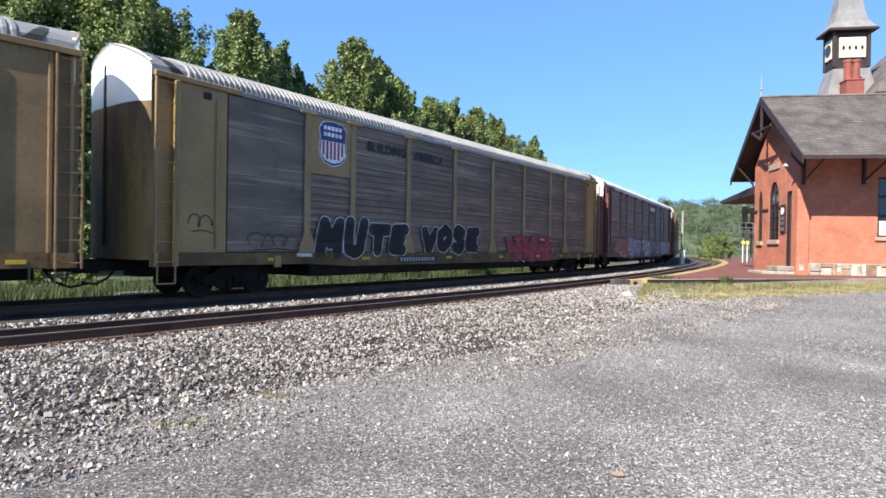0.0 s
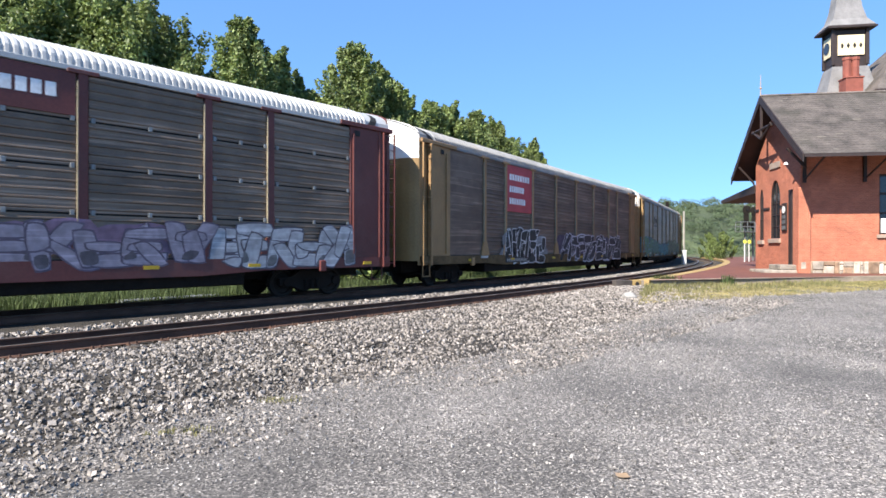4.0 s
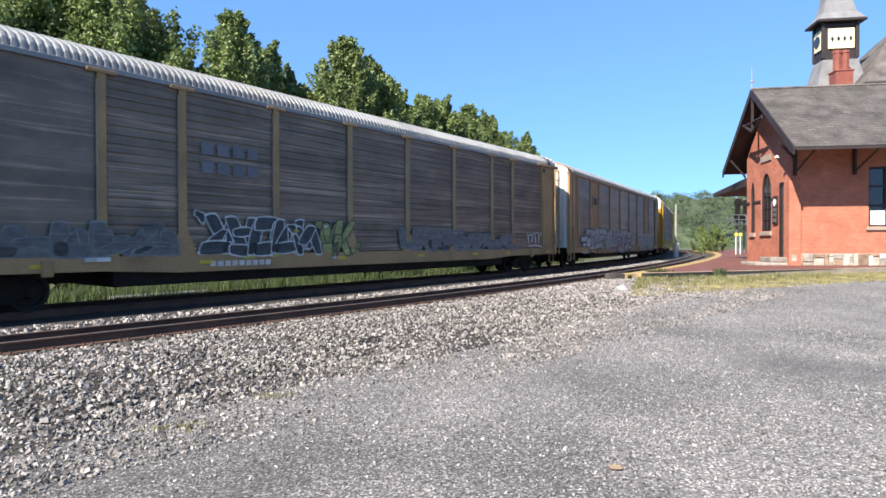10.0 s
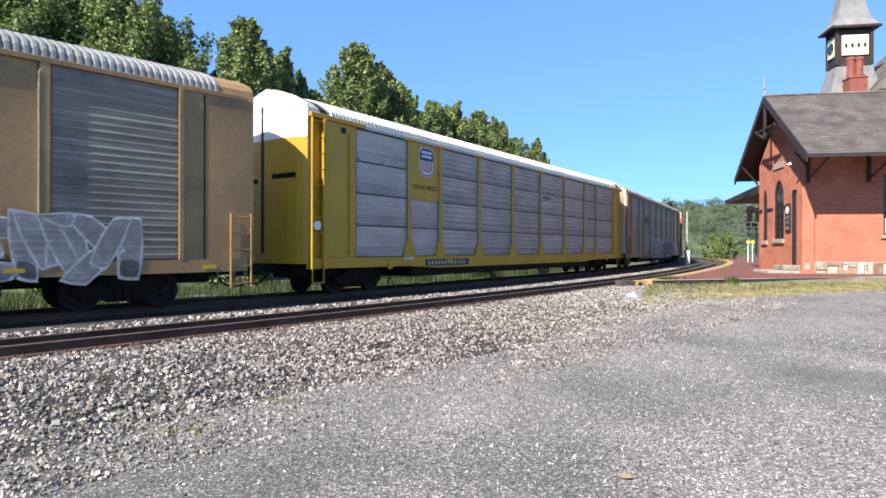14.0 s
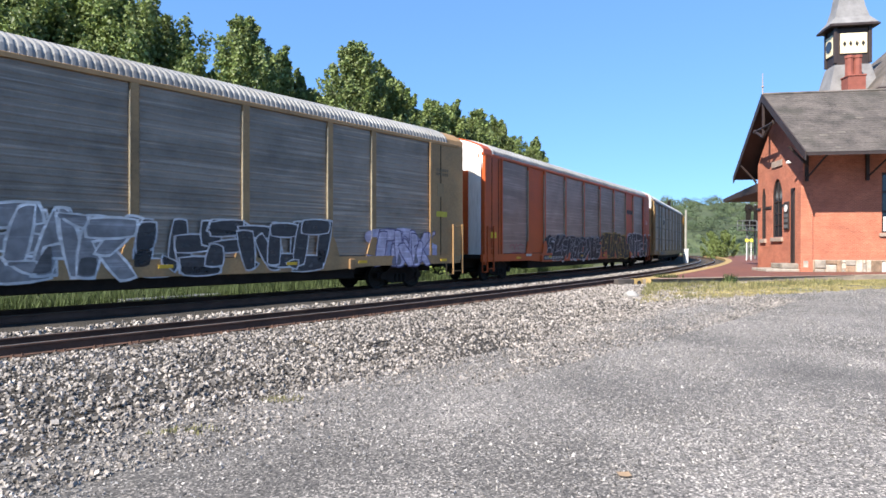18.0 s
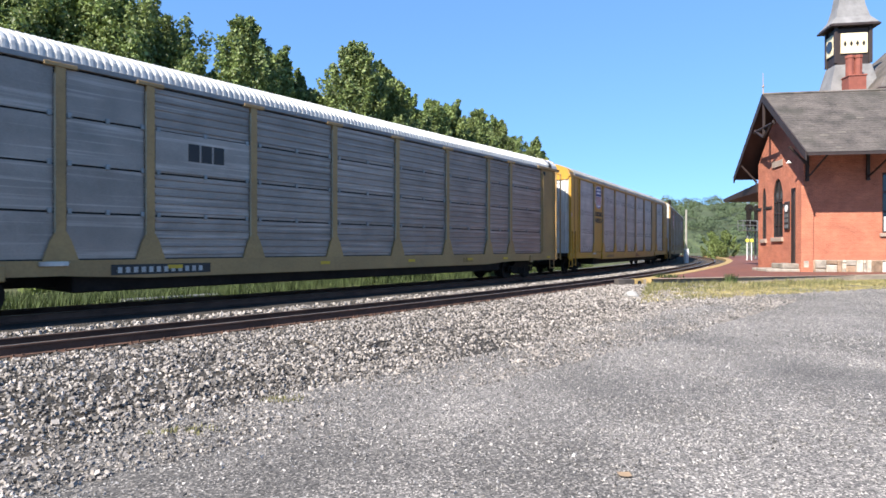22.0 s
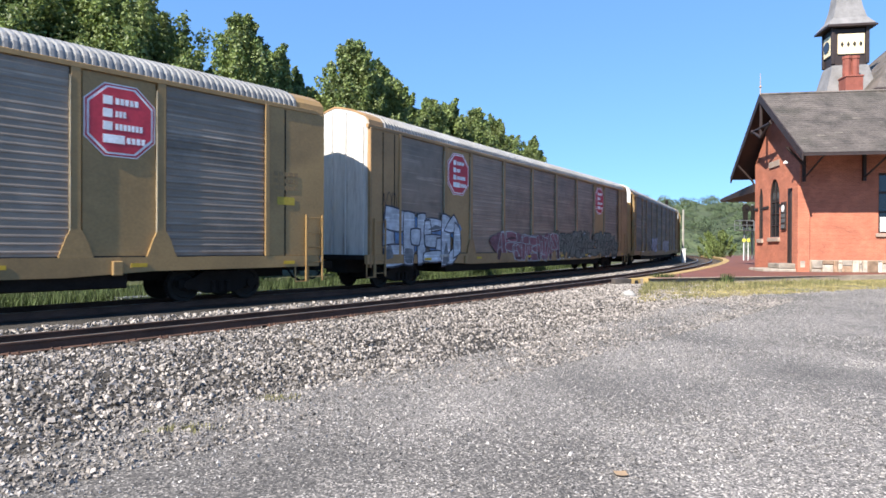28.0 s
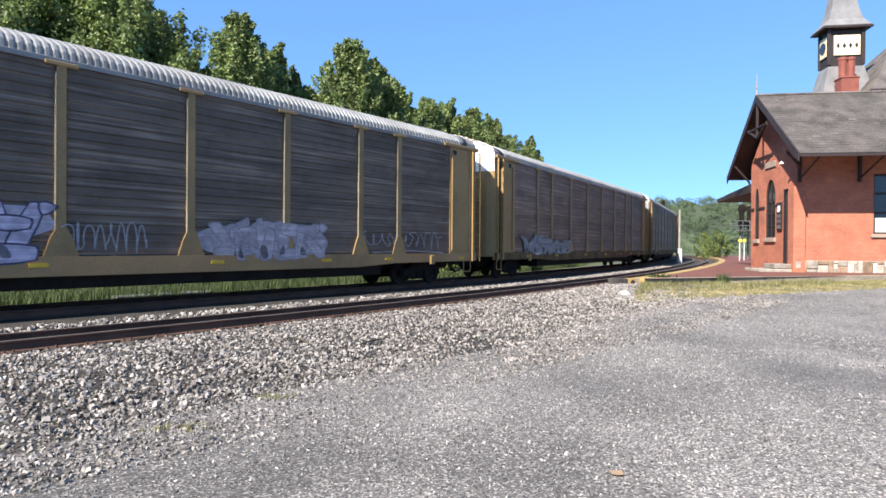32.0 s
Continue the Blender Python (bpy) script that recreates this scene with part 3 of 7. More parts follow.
def build_grass():
    rng = random.Random(11)
    pl = []
    for i in range(9000):
        s, off = -18 + 75 * rng.random() ** 1.3, 2.4 + 7.5 * rng.random() ** 1.3
        if s > 13 and off < 5.6:
            continue
        pl.append(on_line(s, off, bed_z(min(off, 4.2)) - 0.02 if off < 4.2 else -0.34))
    blades("trackside_grass", pl, 0.5, M_GRASS, "tall green grass and weeds beyond the tracks", 1, 0.14, 7, 0.013)
    path = new("gravel_path", ribbon("gravel_path", 13, 200, 1.0, ((2.9, -0.25), (3.3, -0.14), (4.2, -0.14), (5.0, -0.35)), M_PATH, True, bump=0.01))
    tagged(path, "pale gravel path beyond the far track", "path", kind="structure")
    slab = thing("concrete_slab", Matrix(), "grey concrete slab at the end of the gravel path", "slab")
    bm = box((-1.6, -0.25, 0), (1.6, 0.25, 0.22), 0.02)
    p, h = on_line(8.2, 2.9, -0.12), heading(8.2)
    bmesh.ops.transform(bm, matrix=Matrix.Translation(p) @ Euler((0, 0, math.pi / 2 - h)).to_matrix().to_4x4(), verts=bm.verts[:])
    part("slab_block", bm, M_STEEL, slab)
    # dry verge before the platform: thin soil, wider towards the track
    def verge(u, v):
        x1, y1 = 9.2 + 26 * u, 25.85 + 8.6 * u
        x0, y0 = 5.8 + 30.5 * u, 17.3 + 17.0 * u - 5.5 * u * u * (1 - u)
        return x0 + (x1 - x0) * v, y0 + (y1 - y0) * v
    nu, nv = 120, 24
    vs, fs = [], []
    for i in range(nu + 1):
        for j in range(nv + 1):
            x, y = verge(i / nu, j / nv)
            e = min(j / nv * 3, 1.0, i / 6) + 0.9 * noise.noise((x * 0.7, y * 0.7, 5)) + 0.5 * noise.noise((x * 2.3, y * 2.3, 5))
            vs.append((x, y, -0.045 + 0.075 * min(max(e, 0.0), 1.0)))
    for i in range(nu):
        for j in range(nv):
            a = i * (nv + 1) + j
            fs.append((a, a + nv + 1, a + nv + 2, a + 1))
    tagged(new("verge", raw("verge", vs, fs, M_VERGE, True)), "thin dry grassy soil in front of the platform", "verge", kind="structure")
    for name, count, height, mat, label, lo, seed, wd in (("dry_grass_strip", 9000, 0.075, M_DRYGRASS, "short dry yellow grass before the platform kerb", -0.35, 2, 0.01), ("green_grass_strip", 5000, 0.09, M_OLIVEGRASS, "short olive-green grass before the platform kerb", -0.1, 6, 0.012)):
        pl = []
        for i in range(count):
            u, v = rng.random() ** 1.3, rng.random() ** 0.75
            x, y = verge(u, v)
            if noise.noise((x * 0.6, y * 0.6, seed)) < rng.uniform(lo - 0.2, lo + 0.45) * (1.2 - v):
                continue
            pl.append((x, y, 0.0))
        blades(name, pl, height, mat, label, seed, 0.12, 7, wd)
    pl = []
    for i in range(900):
        u, v = 0.4 * rng.random() ** 1.8, 0.3 + 0.68 * rng.random() ** 0.8
        x, y = verge(u, v)
        if noise.noise((x * 0.8, y * 0.8, 9)) > rng.uniform(-0.25, 0.35):
            pl.append((x, y, 0.0))
    blades("verge_weeds", pl, 0.24, M_OLIVEGRASS, "taller olive-yellow weeds at the end of the verge", 12, 0.12, 6, 0.012)
    pl = [(TUFT_A[0] + rng.gauss(0, 0.14), TUFT_A[1] + rng.gauss(0, 0.07), 0.0) for i in range(30)] + [(TUFT_B[0] + rng.gauss(0, 0.12), TUFT_B[1] + rng.gauss(0, 0.06), 0.0) for i in range(26)]
    blades("grass_tufts", pl, 0.045, M_OLIVEGRASS, "small olive-green tufts between the gravel", 3, 0.05, 6, 0.004)
    pl = [(13.0 + rng.gauss(0, 0.1), 26.4 + rng.gauss(0, 0.1), 0.0) for i in range(30)] + [(10.3 + rng.gauss(0, 0.25), 26.9 + rng.gauss(0, 0.12), 0.0) for i in range(60)]
    blades("weeds", pl, 0.45, M_GRASS, "dark green weeds at the platform kerb", 4, 0.06, 6, 0.02)


# ---- tracks ----
def rail_profile(c, top):
    b = top - 0.172
    half = ((0.075, 0), (0.075, 0.012), (0.012, 0.032), (0.009, 0.125), (0.036, 0.138), (0.037, 0.165), (0.03, 0.172))
    right = [(c + x, b + z) for x, z in half]
    return right + [(c - x, b + z) for x, z in half[::-1]]


def build_tracks():
    for name, label, r1, z1, r2, z2 in (("near_track", "empty railway track with rusty rails on timber sleepers", NEAR_RAIL, RZ, SECOND_RAIL, RZ - 0.08),
                                        ("far_track", "railway track that carries the freight train", -0.75, RZ, 0.75, RZ)):
        tr = thing(name, Matrix(), label, "railway track", kind="structure")
        for r, z in ((r1, z1), (r2, z2)):
            ra = part("rail", ribbon("rail", -150, 420, 1.0, rail_profile(r, z), M_RAIL, closed=True), None, tr, "rust-brown steel rail")
            part("rail_head", ribbon("rail_head", -150, 420, 1.0, ((r - 0.03, z + 0.002), (r + 0.03, z + 0.002)), M_RAILTOP), None, ra, "polished running surface")
        mid, zm, tilt = (r1 + r2) / 2, (z1 + z2) / 2 - 0.172 - 0.115, math.atan2(z2 - z1, r2 - r1)
        tie = finish("sleeper", box((-1.3, -0.115, -0.1), (1.3, 0.115, 0.1), 0.012), M_TIE)
        pl = bmesh.new()
        for x in (-0.76, 0.76):
            cuboid(pl, (x - 0.19, -0.09, 0.1), (x + 0.19, 0.09, 0.118))
            for dx in (-0.115, 0.115):
                for dy in (-0.06, 0.06):
                    cuboid(pl, (x + dx - 0.018, dy - 0.014, 0.118), (x + dx + 0.018, dy + 0.014, 0.155))
        plates = finish("tie_plates", pl, M_RAIL)
        far = bmesh.new()
        for i in range(-80, 560):
            s = i * 0.53
            p, h = on_line(s, mid, zm), heading(s)
            m = Matrix.Translation(p) @ Euler((0, 0, -h)).to_matrix().to_4x4() @ Euler((0, tilt, 0)).to_matrix().to_4x4()
            if name == "near_track" and -14 < s < 60:
                o = part("sleeper", tie, None, tr)
                o.matrix_basis = m
                q = part("tie_plate", plates, None, o)
            elif s < 260:
                cuboid(far, (-1.3, -0.115, -0.1), (1.3, 0.115, 0.1), 0, m)
        part("distant_sleepers", far, M_TIE, tr, "timber sleepers farther along the track")

# ---- platform and station ----
PZ = 0.28   # platform top


def build_platform():
    pf = thing("platform", Matrix(), "low red brick platform with a yellow edge beside the track", "platform", kind="structure")
    front = ((8.75, 27.55), (40.0, 36.6))

    def edge(s, d):
        return on_line(s, NEAR_RAIL - d)
    ss = [12.0 + i * 2 for i in range(46)]
    s0 = 24.2
    ss = [s0 + i * 2 for i in range(40)]
    left = [edge(s, 1.15) for s in ss]
    left2 = [edge(s, 1.75) for s in ss]
    # brick deck
    bm = bmesh.new()
    A = [bm.verts.new((p.x, p.y, PZ)) for p in left2]
    B = [bm.verts.new((42.0 + 0.35 * i, 36.0 + i * 1.75, PZ)) for i in range(len(left2))]
    for i in range(len(A) - 1):
        bm.faces.new((A[i], B[i], B[i + 1], A[i + 1]))
    a0 = bm.verts.new((left2[0].x + 0.1, left2[0].y - 0.35, PZ))
    part("brick_deck", bm, M_PAVER, pf, "red-brown paving bricks")
    # yellow edge slabs along the track
    for i in range(len(ss) - 1):
        bm = bmesh.new()
        q = [left[i], left2[i], left2[i + 1], left[i + 1]]
        q = [p + (Vector((0, 0, 0))) for p in q]
        g = 0.012
        lo = [bm.verts.new((p.x, p.y, -0.1)) for p in q]
        hi = [bm.verts.new((p.x, p.y, PZ + 0.012)) for p in q]
        bm.faces.new(hi)
        for k in range(4):
            bm.faces.new((lo[k], lo[(k + 1) % 4], hi[(k + 1) % 4], hi[k]))
        bmesh.ops.recalc_face_normals(bm, faces=bm.faces[:])
        part("edge_slab", bm, M_EDGE, pf)
    # front kerb: timbers laid end to end
    a, b = Vector((*left[0].xy, 0)), Vector((42.0, 36.0, 0))
    d = (b - a).normalized()
    n = Vector((d.y, -d.x, 0))
    ang = math.atan2(d.y, d.x)
    L = (b - a).length
    x, i = -1.2, 0
    rng = random.Random(3)
    while x < L:
        w = 0.85 if i == 0 else (0.45 if i == 1 else (1.9 if i == 2 else 2.6))
        m = Matrix.Translation(a + d * x + Vector((0, 0, rng.uniform(-0.01, 0.008)))) @ Euler((0, 0, ang)).to_matrix().to_4x4()
        mat = M_DARKKERB if i == 0 else (M_EDGE if i == 1 else M_KERB)
        part("kerb_timber", box((0.01, -0.3, -0.1), (w - 0.01, 0.0, PZ + 0.01), 0.015, m), mat, pf, ("dark creosoted timber", "yellow painted block")[i] if i < 2 else "")
        x, i = x + w, i + 1
    # bolt hole plate in the yellow block
    bm = bmesh.new()
    p = a + d * -0.12 + n * 0.302
    tube(bm, p + Vector((0, 0, 0.12)), p + n * 0.01 + Vector((0, 0, 0.12)), 0.1, n=12)
    part("dark_socket", bm, M_BLACK, pf)


SM = Matrix.Translation((20.57, 33.1, 0)) @ Euler((0, 0, radians(-9))).to_matrix().to_4x4()


def lancet(w, h, rise, n=5):
    """Outline of a pointed window, from the sill's left."""
    pts = [(-w / 2, 0), (w / 2, 0), (w / 2, h - rise)]
    for i in range(1, n + 1):
        t = i / n
        pts.append((w / 2 * (1 - t ** 1.4), h - rise + rise * math.sin(t * math.pi / 2)))
    pts += [(-x, z) for x, z in pts[-2:2:-1]] + [(-w / 2, h - rise)]
    return pts


M_WHITESTONE = material("whitish_rubble_stone", (0.504, 0.479, 0.437), 0.85, vary=0.35, scale=3.5, fine=30, bump=0.5, rand=0.25)
M_TANSTONE = material("tan_rubble_stone", (0.302, 0.202, 0.134), 0.85, vary=0.4, scale=3.5, fine=30, bump=0.5, rand=0.3)


def build_station():
    st = thing("station_building", SM, "gothic red brick railway station with slate roofs and stone base", "station")
    W, LX, EZ, RZ2, OG, OE = 7.25, 17.0, 6.69, 11.25, 1.0, 2.4
    wall_t = 0.4
    # gable wall: brick with two pointed windows and a door opening cut right through
    outline = [(0.4, 0.2), (W, 0.2), (W, 7.3), (W / 2, 11.0), (0.4, 7.7)]
    holes = [(3.97, 2.32, 1.5, 3.7, 1.0), (6.2, 2.25, 0.7, 3.4, 0.7)]
    bm = bmesh.new()
    me = gable_mesh(outline, holes, wall_t)
    part("gable_wall", me, None, st, "red brick gable wall")
    for y, z, w, h, r in holes:
        win = part("window", finish("window_glass", extrude(bmesh.new(), [(y + a, z + b) for a, b in lancet(w, h, r)], "x", 0.1, 0.13), M_GLASSDARK), None, st, "tall pointed window with dark glass")
        fr = bmesh.new()
        o = lancet(w, h, r)
        for (a, b), (c, d) in zip(o, o[1:] + o[:1]):
            tube(fr, (0.07, y + a * 0.95, z + b), (0.07, y + c * 0.95, z + d), 0.05, n=6)
        for k in (1, 2, 3):
            tube(fr, (0.08, y - w / 2, z + h * k / 5), (0.08, y + w / 2, z + h * k / 5), 0.025, n=5)
        tube(fr, (0.08, y, z), (0.08, y, z + h * 0.95), 0.03, n=5)
        part("window_frame", fr, M_TRIM, win)
        part("window_sill", box((-0.12, y - w / 2 - 0.12, z - 0.28), (0.3, y + w / 2 + 0.12, z - 0.02), 0.02), M_LINTEL, win)
    for y0, y1 in ((2.85, 3.1), (4.85, 5.75), (6.65, 7.25)):
        part("string_course", box((-0.05, y0, 4.18), (0.06, y1, 4.36), 0.01), M_TRIM, st)
    part("name_board", box((-0.07, 3.1, 6.75), (-0.03, 4.75, 7.15), 0.02), M_LINTEL, st, "pale stone tablet")
    board = part("notice_board", box((-0.1, 2.1, 2.75), (-0.02, 2.8, 4.45), 0.02), M_TRIM, st, "dark notice board with white panels")
    bm = bmesh.new()
    tube(bm, (-0.1, 2.45, 4.05), (-0.115, 2.45, 4.05), 0.22, n=18)
    part("round_sign", bm, M_WHITEBOX, board)
    for z in (2.85, 3.2, 3.5):
        part("notice", box((-0.115, 2.2, z), (-0.1, 2.7, z + 0.22)), M_STEEL, board)
    # long wall towards the car park, with a wide window opening and an arcade of pilasters
    part("side_wall", wall_with_opening((0.4, LX), (0.2, 7.0), (4.1, 6.0), (2.5, 5.9), 0.4, wall_t), None, st, "red brick side wall")
    part("back_wall", box((0.4, W - wall_t, 0.2), (LX, W, 7.0)), M_BRICK, st)
    part("end_wall", box((LX - wall_t, 0.4, 0.2), (LX, W - 0.4, 9.0)), M_BRICK, st)
    win = part("window", box((4.1, 0.62, 2.5), (6.0, 0.65, 5.9)), M_GLASSDARK, st, "tall window with dark glass")
    fr = bmesh.new()
    for x in (4.15, 5.05, 5.95):
        cuboid(fr, (x - 0.06, 0.54, 2.5), (x + 0.06, 0.62, 5.9))
    for z in (2.56, 3.7, 4.8, 5.84):
        cuboid(fr, (4.1, 0.54, z - 0.06), (6.0, 0.62, z + 0.06))
    part("window_frame", fr, M_TRIM, win)
    part("window_sill", box((3.95, 0.28, 2.28), (6.15, 0.7, 2.48), 0.02), M_LINTEL, win)
    part("notice", box((4.25, 0.51, 2.6), (5.0, 0.54, 3.4)), M_WHITEBOX, win, "white notice in the window")
    # corner buttress; dark flat upright for the downpipe-like post at the gable's edge
    part("corner_pilaster", box((-0.14, 0.3, 0.2), (0.5, 0.82, 5.2), 0.02), M_BRICK, st, "brick corner pilaster")
    part("side_door", box((-0.06, 1.4, 0.5), (0.02, 1.9, 5.2), 0.02), M_TRIM, st, "dark brown narrow door")
    # stone base: single blocks
    rng = random.Random(9)
    base = part("stone_base", box((-0.02, 0.38, 0.0), (LX, 0.7, 0.97)), M_KERB, st, "mortar of the stone base")
    x = -0.06
    while x < LX - 0.2:
        w = rng.uniform(0.16, 0.6)
        cuts = [0.24] + sorted(rng.uniform(0.36, 0.85) for k in range(rng.choice((0, 1, 1, 2)))) + [0.96]
        for z0, z1 in zip(cuts, cuts[1:]):
            if z1 - z0 < 0.06:
                continue
            g = rng.uniform(-0.05, 0.05)
            part("stone", box((x + 0.015, 0.34 - rng.uniform(0, 0.05), z0 + 0.012), (x + w - 0.015 + g, 0.5, z1 - 0.012), 0.04), rng.choice((M_SANDSTONE, M_SANDSTONE, M_WHITESTONE, M_TANSTONE)), base)
        x += w
    # step before the gable
    part("stone_step", box((-1.9, 0.5, 0.2), (-0.05, 2.9, 0.44), 0.05), M_SANDSTONE, st, "pale stone doorstep")
    part("stone_step", box((-1.0, 0.6, 0.44), (-0.05, 2.3, 0.74), 0.04), M_SANDSTONE, st, "pale stone upper step")
    # roof: two slopes of real slate courses
    for side, name in ((-1, "roof_front"), (1, "roof_back")):
        e, r = (-OE if side < 0 else W + 1.75), W / 2
        sl = Vector((0, r - e, RZ2 - EZ))
        bm = bmesh.new()
        up = Vector((0, -(RZ2 - EZ), r - e)).normalized() * (1 if side < 0 else -1)
        n = 26
        for i in range(n):
            a, b = Vector((0, e, EZ)) + sl * (i / n), Vector((0, e, EZ)) + sl * ((i + 1) / n)
            a, a2 = a + up * 0.026, a + up * 0.02
            w = [bm.verts.new((x, a2.y, a2.z)) for x in (-OG, LX + 0.5)] if i == 0 else last
            v = [bm.verts.new((x, a.y, a.z)) for x in (-OG, LX + 0.5)]
            last = [bm.verts.new((x, (b + up * 0.02).y, (b + up * 0.02).z)) for x in (-OG, LX + 0.5)]
            for q in ((w[0], w[1], v[1], v[0]), (v[0], v[1], last[1], last[0])):
                bm.faces.new(q if side < 0 else q[::-1])
        roof = part(name, bm, M_SLATE, st, "grey weathered slate roof slope")
        bm = bmesh.new()
        o = [(e, EZ - 0.16), (e, EZ), (r, RZ2), (r, RZ2 - 0.16)]
        extrude(bm, o, "x", -OG + 0.02, LX + 0.45)
        part("roof_boarding", bm, M_TRIM, roof)
        bm = bmesh.new()
        extrude(bm, [(e, EZ - 0.4), (e, EZ + 0.06), (r, RZ2 + 0.08), (r, RZ2 - 0.4)], "x", -OG - 0.07, -OG)
        part("bargeboard", bm, M_TRIM, roof, "dark brown bargeboard")
        for x in (0.1, 3.25, 6.6, 10.0, 13.5):
            bm = bmesh.new()
            y0, y1 = (0.4, e + 0.1) if side < 0 else (W, e - 0.1)
            cuboid(bm, (x, y0, 5.45), (x + 0.16, y0 + (-0.14 if side < 0 else 0.14), 6.95))
            tube(bm, (x + 0.08, y0, 5.6), (x + 0.08, y1, EZ + 0.02), 0.055, n=6)
            part("eave_bracket", bm, M_TRIM, roof)
    slates = st
    rng = random.Random(4)
    patch = bmesh.new()
    sl = Vector((0, W / 2 + OE, RZ2 - EZ))
    for i in range(70):
        c, x = rng.randrange(26), rng.uniform(-OG + 0.1, LX)
        p = Vector((x, -OE, EZ)) + sl * ((c + 0.1) / 26)
        q = Vector((x, -OE, EZ)) + sl * ((c + 0.85) / 26)
        w = rng.uniform(0.12, 0.45)
        up = Vector((0, -0.6, 0.8)) * 0.032
        v = [patch.verts.new(t) for t in (p + up, p + up + Vector((w, 0, 0)), q + up + Vector((w, 0, 0)), q + up)]
        patch.faces.new(v)
    part("slate_patching", patch, M_SANDPATCH, st, "paler and darker replaced slates")["kind"] = "stuff"
    bm = bmesh.new()
    tube(bm, (-OG, W / 2, RZ2), (-OG, W / 2, RZ2 + 1.4), 0.04, 0.015, 6)
    bmesh.ops.create_icosphere(bm, subdivisions=1, radius=0.09, matrix=Matrix.Translation((-OG, W / 2, RZ2 + 0.55)))
    part("finial", bm, M_LINTEL, st, "thin pinkish roof finial")
    part("ridge_cap", tube(bmesh.new(), (-OG, W / 2, RZ2 + 0.06), (LX, W / 2, RZ2 + 0.06), 0.09, n=6), M_SLATE, st)
    # gable truss in the overhang
    for a, b in (((W / 2, 11.0), (W / 2, 8.6)), ((W / 2 - 1.6, 9.2), (W / 2 + 1.6, 9.2)), ((W / 2 - 1.5, 9.3), (W / 2, 8.6)), ((W / 2 + 1.5, 9.3), (W / 2, 8.6))):
        part("truss_member", tube(bmesh.new(), (-OG + 0.05, a[0], a[1]), (-OG + 0.05, b[0], b[1]), 0.09, n=6), M_TRIM, st)
    for y in (-0.3, W + 0.3):
        part("gable_strut", tube(bmesh.new(), (0.0, y, 6.2), (-OG, y, 7.35), 0.07, n=6), M_TRIM, st, "dark brown timber strut")
    lamp_ = bmesh.new()
    tube(lamp_, (-0.9, 0.1, 6.62), (-0.9, 0.1, 6.48), 0.03, 0.14, 10)
    part("lantern_shade", lamp_, M_WHITEBOX, st, "small white lamp shade under the eave")
    # canopy on the far side
    cn = bmesh.new()
    extrude(cn, [(W + 0.1, 5.5), (W + 0.1, 6.08), (W + 7.4, 5.6), (W + 7.4, 5.35)], "x", -0.05, 10)
    part("canopy", cn, M_TRIM, st, "dark brown platform canopy")
    # chimney
    ch = part("chimney", box((6.95, 9.9, 7), (8.1, 10.9, 14.0), 0.02), M_CHIMNEY, st, "red brick chimney with two shafts")
    for x in (6.96, 7.5):
        bm = bmesh.new()
        tube(bm, (x + 0.28, 10.4, 13.9), (x + 0.28, 10.4, 15.3), 0.27, 0.27, 8)
        tube(bm, (x + 0.28, 10.4, 15.3), (x + 0.28, 10.4, 15.5), 0.31, 0.31, 8)
        part("chimney_shaft", bm, M_CHIMNEY, ch)
    part("chimney_cap", box((6.9, 9.85, 13.9), (8.15, 10.95, 14.03), 0.03), M_CHIMNEY, ch)
    # rear block with hipped roof
    part("rear_block", box((9.5, 9.0, 0.2), (24, 19, 10.5)), M_BRICK, st, "taller brick main block")
    bm = bmesh.new()
    v = [bm.verts.new(p) for p in ((8.4, 8.8, 12.8), (25, 8.8, 12.8), (25, 20, 12.8), (8.4, 20, 12.8), (12.4, 13.5, 17.6), (20, 13.5, 17.6))]
    for f in ((0, 1, 5, 4), (1, 2, 5), (2, 3, 4, 5), (3, 0, 4), (3, 2, 1, 0)):
        bm.faces.new([v[i] for i in f])
    part("hipped_roof", bm, M_SLATE, st, "steep grey slate roof of the main block")
    part("upper_storey", box((9.5, 9.0, 10.5), (24, 19, 12.9)), M_BRICK, st)
    part("eave_board", box((8.3, 8.7, 12.55), (25.1, 20.1, 12.78), 0.03), M_TRIM, st)
    # tower
    tw = part("tower", box((6.8, 11.5, 0.2), (9.2, 12.9, 14.0)), M_BRICK, st, "square station tower")
    sk = bmesh.new()
    frustum(sk, 8.0, 12.2, 1.85, 12.6, 1.22, 15.2)
    part("tower_skirt", sk, M_TOWERSLATE, tw, "pale grey slate skirt")
    lan = part("tower_lantern", box((6.83, 11.53, 15.1), (9.17, 12.87, 17.9)), M_TRIM, tw, "dark brown clock stage")
    for x in (6.83, 9.17):
        for y in (11.53, 12.87):
            part("corner_post", box((x - 0.11, y - 0.11, 15.3), (x + 0.11, y + 0.11, 18.0), 0.02), M_TRIM, lan)
    pan = part("louvre_panel", box((7.15, 11.43, 16.0), (8.95, 11.52, 17.5), 0.02), M_CREAM, lan, "cream panel with a row of small openings")
    for i in range(4):
        bm = bmesh.new()
        x = 7.42 + i * 0.42
        extrude(bm, [(x, 16.5), (x + 0.11, 16.72), (x, 16.94), (x - 0.11, 16.72)], "y", 11.4, 11.44)
        part("diamond_opening", bm, M_BLACK, pan)
    pan = part("louvre_panel", box((6.73, 11.7, 16.0), (6.82, 12.7, 17.5), 0.02), M_CREAM, lan, "cream panel with a clock face")
    bm = bmesh.new()
    tube(bm, (6.73, 12.2, 16.75), (6.69, 12.2, 16.75), 0.42, n=20)
    part("clock_face", bm, M_GLASSDARK, pan, "dark clock face")
    ev = bmesh.new()
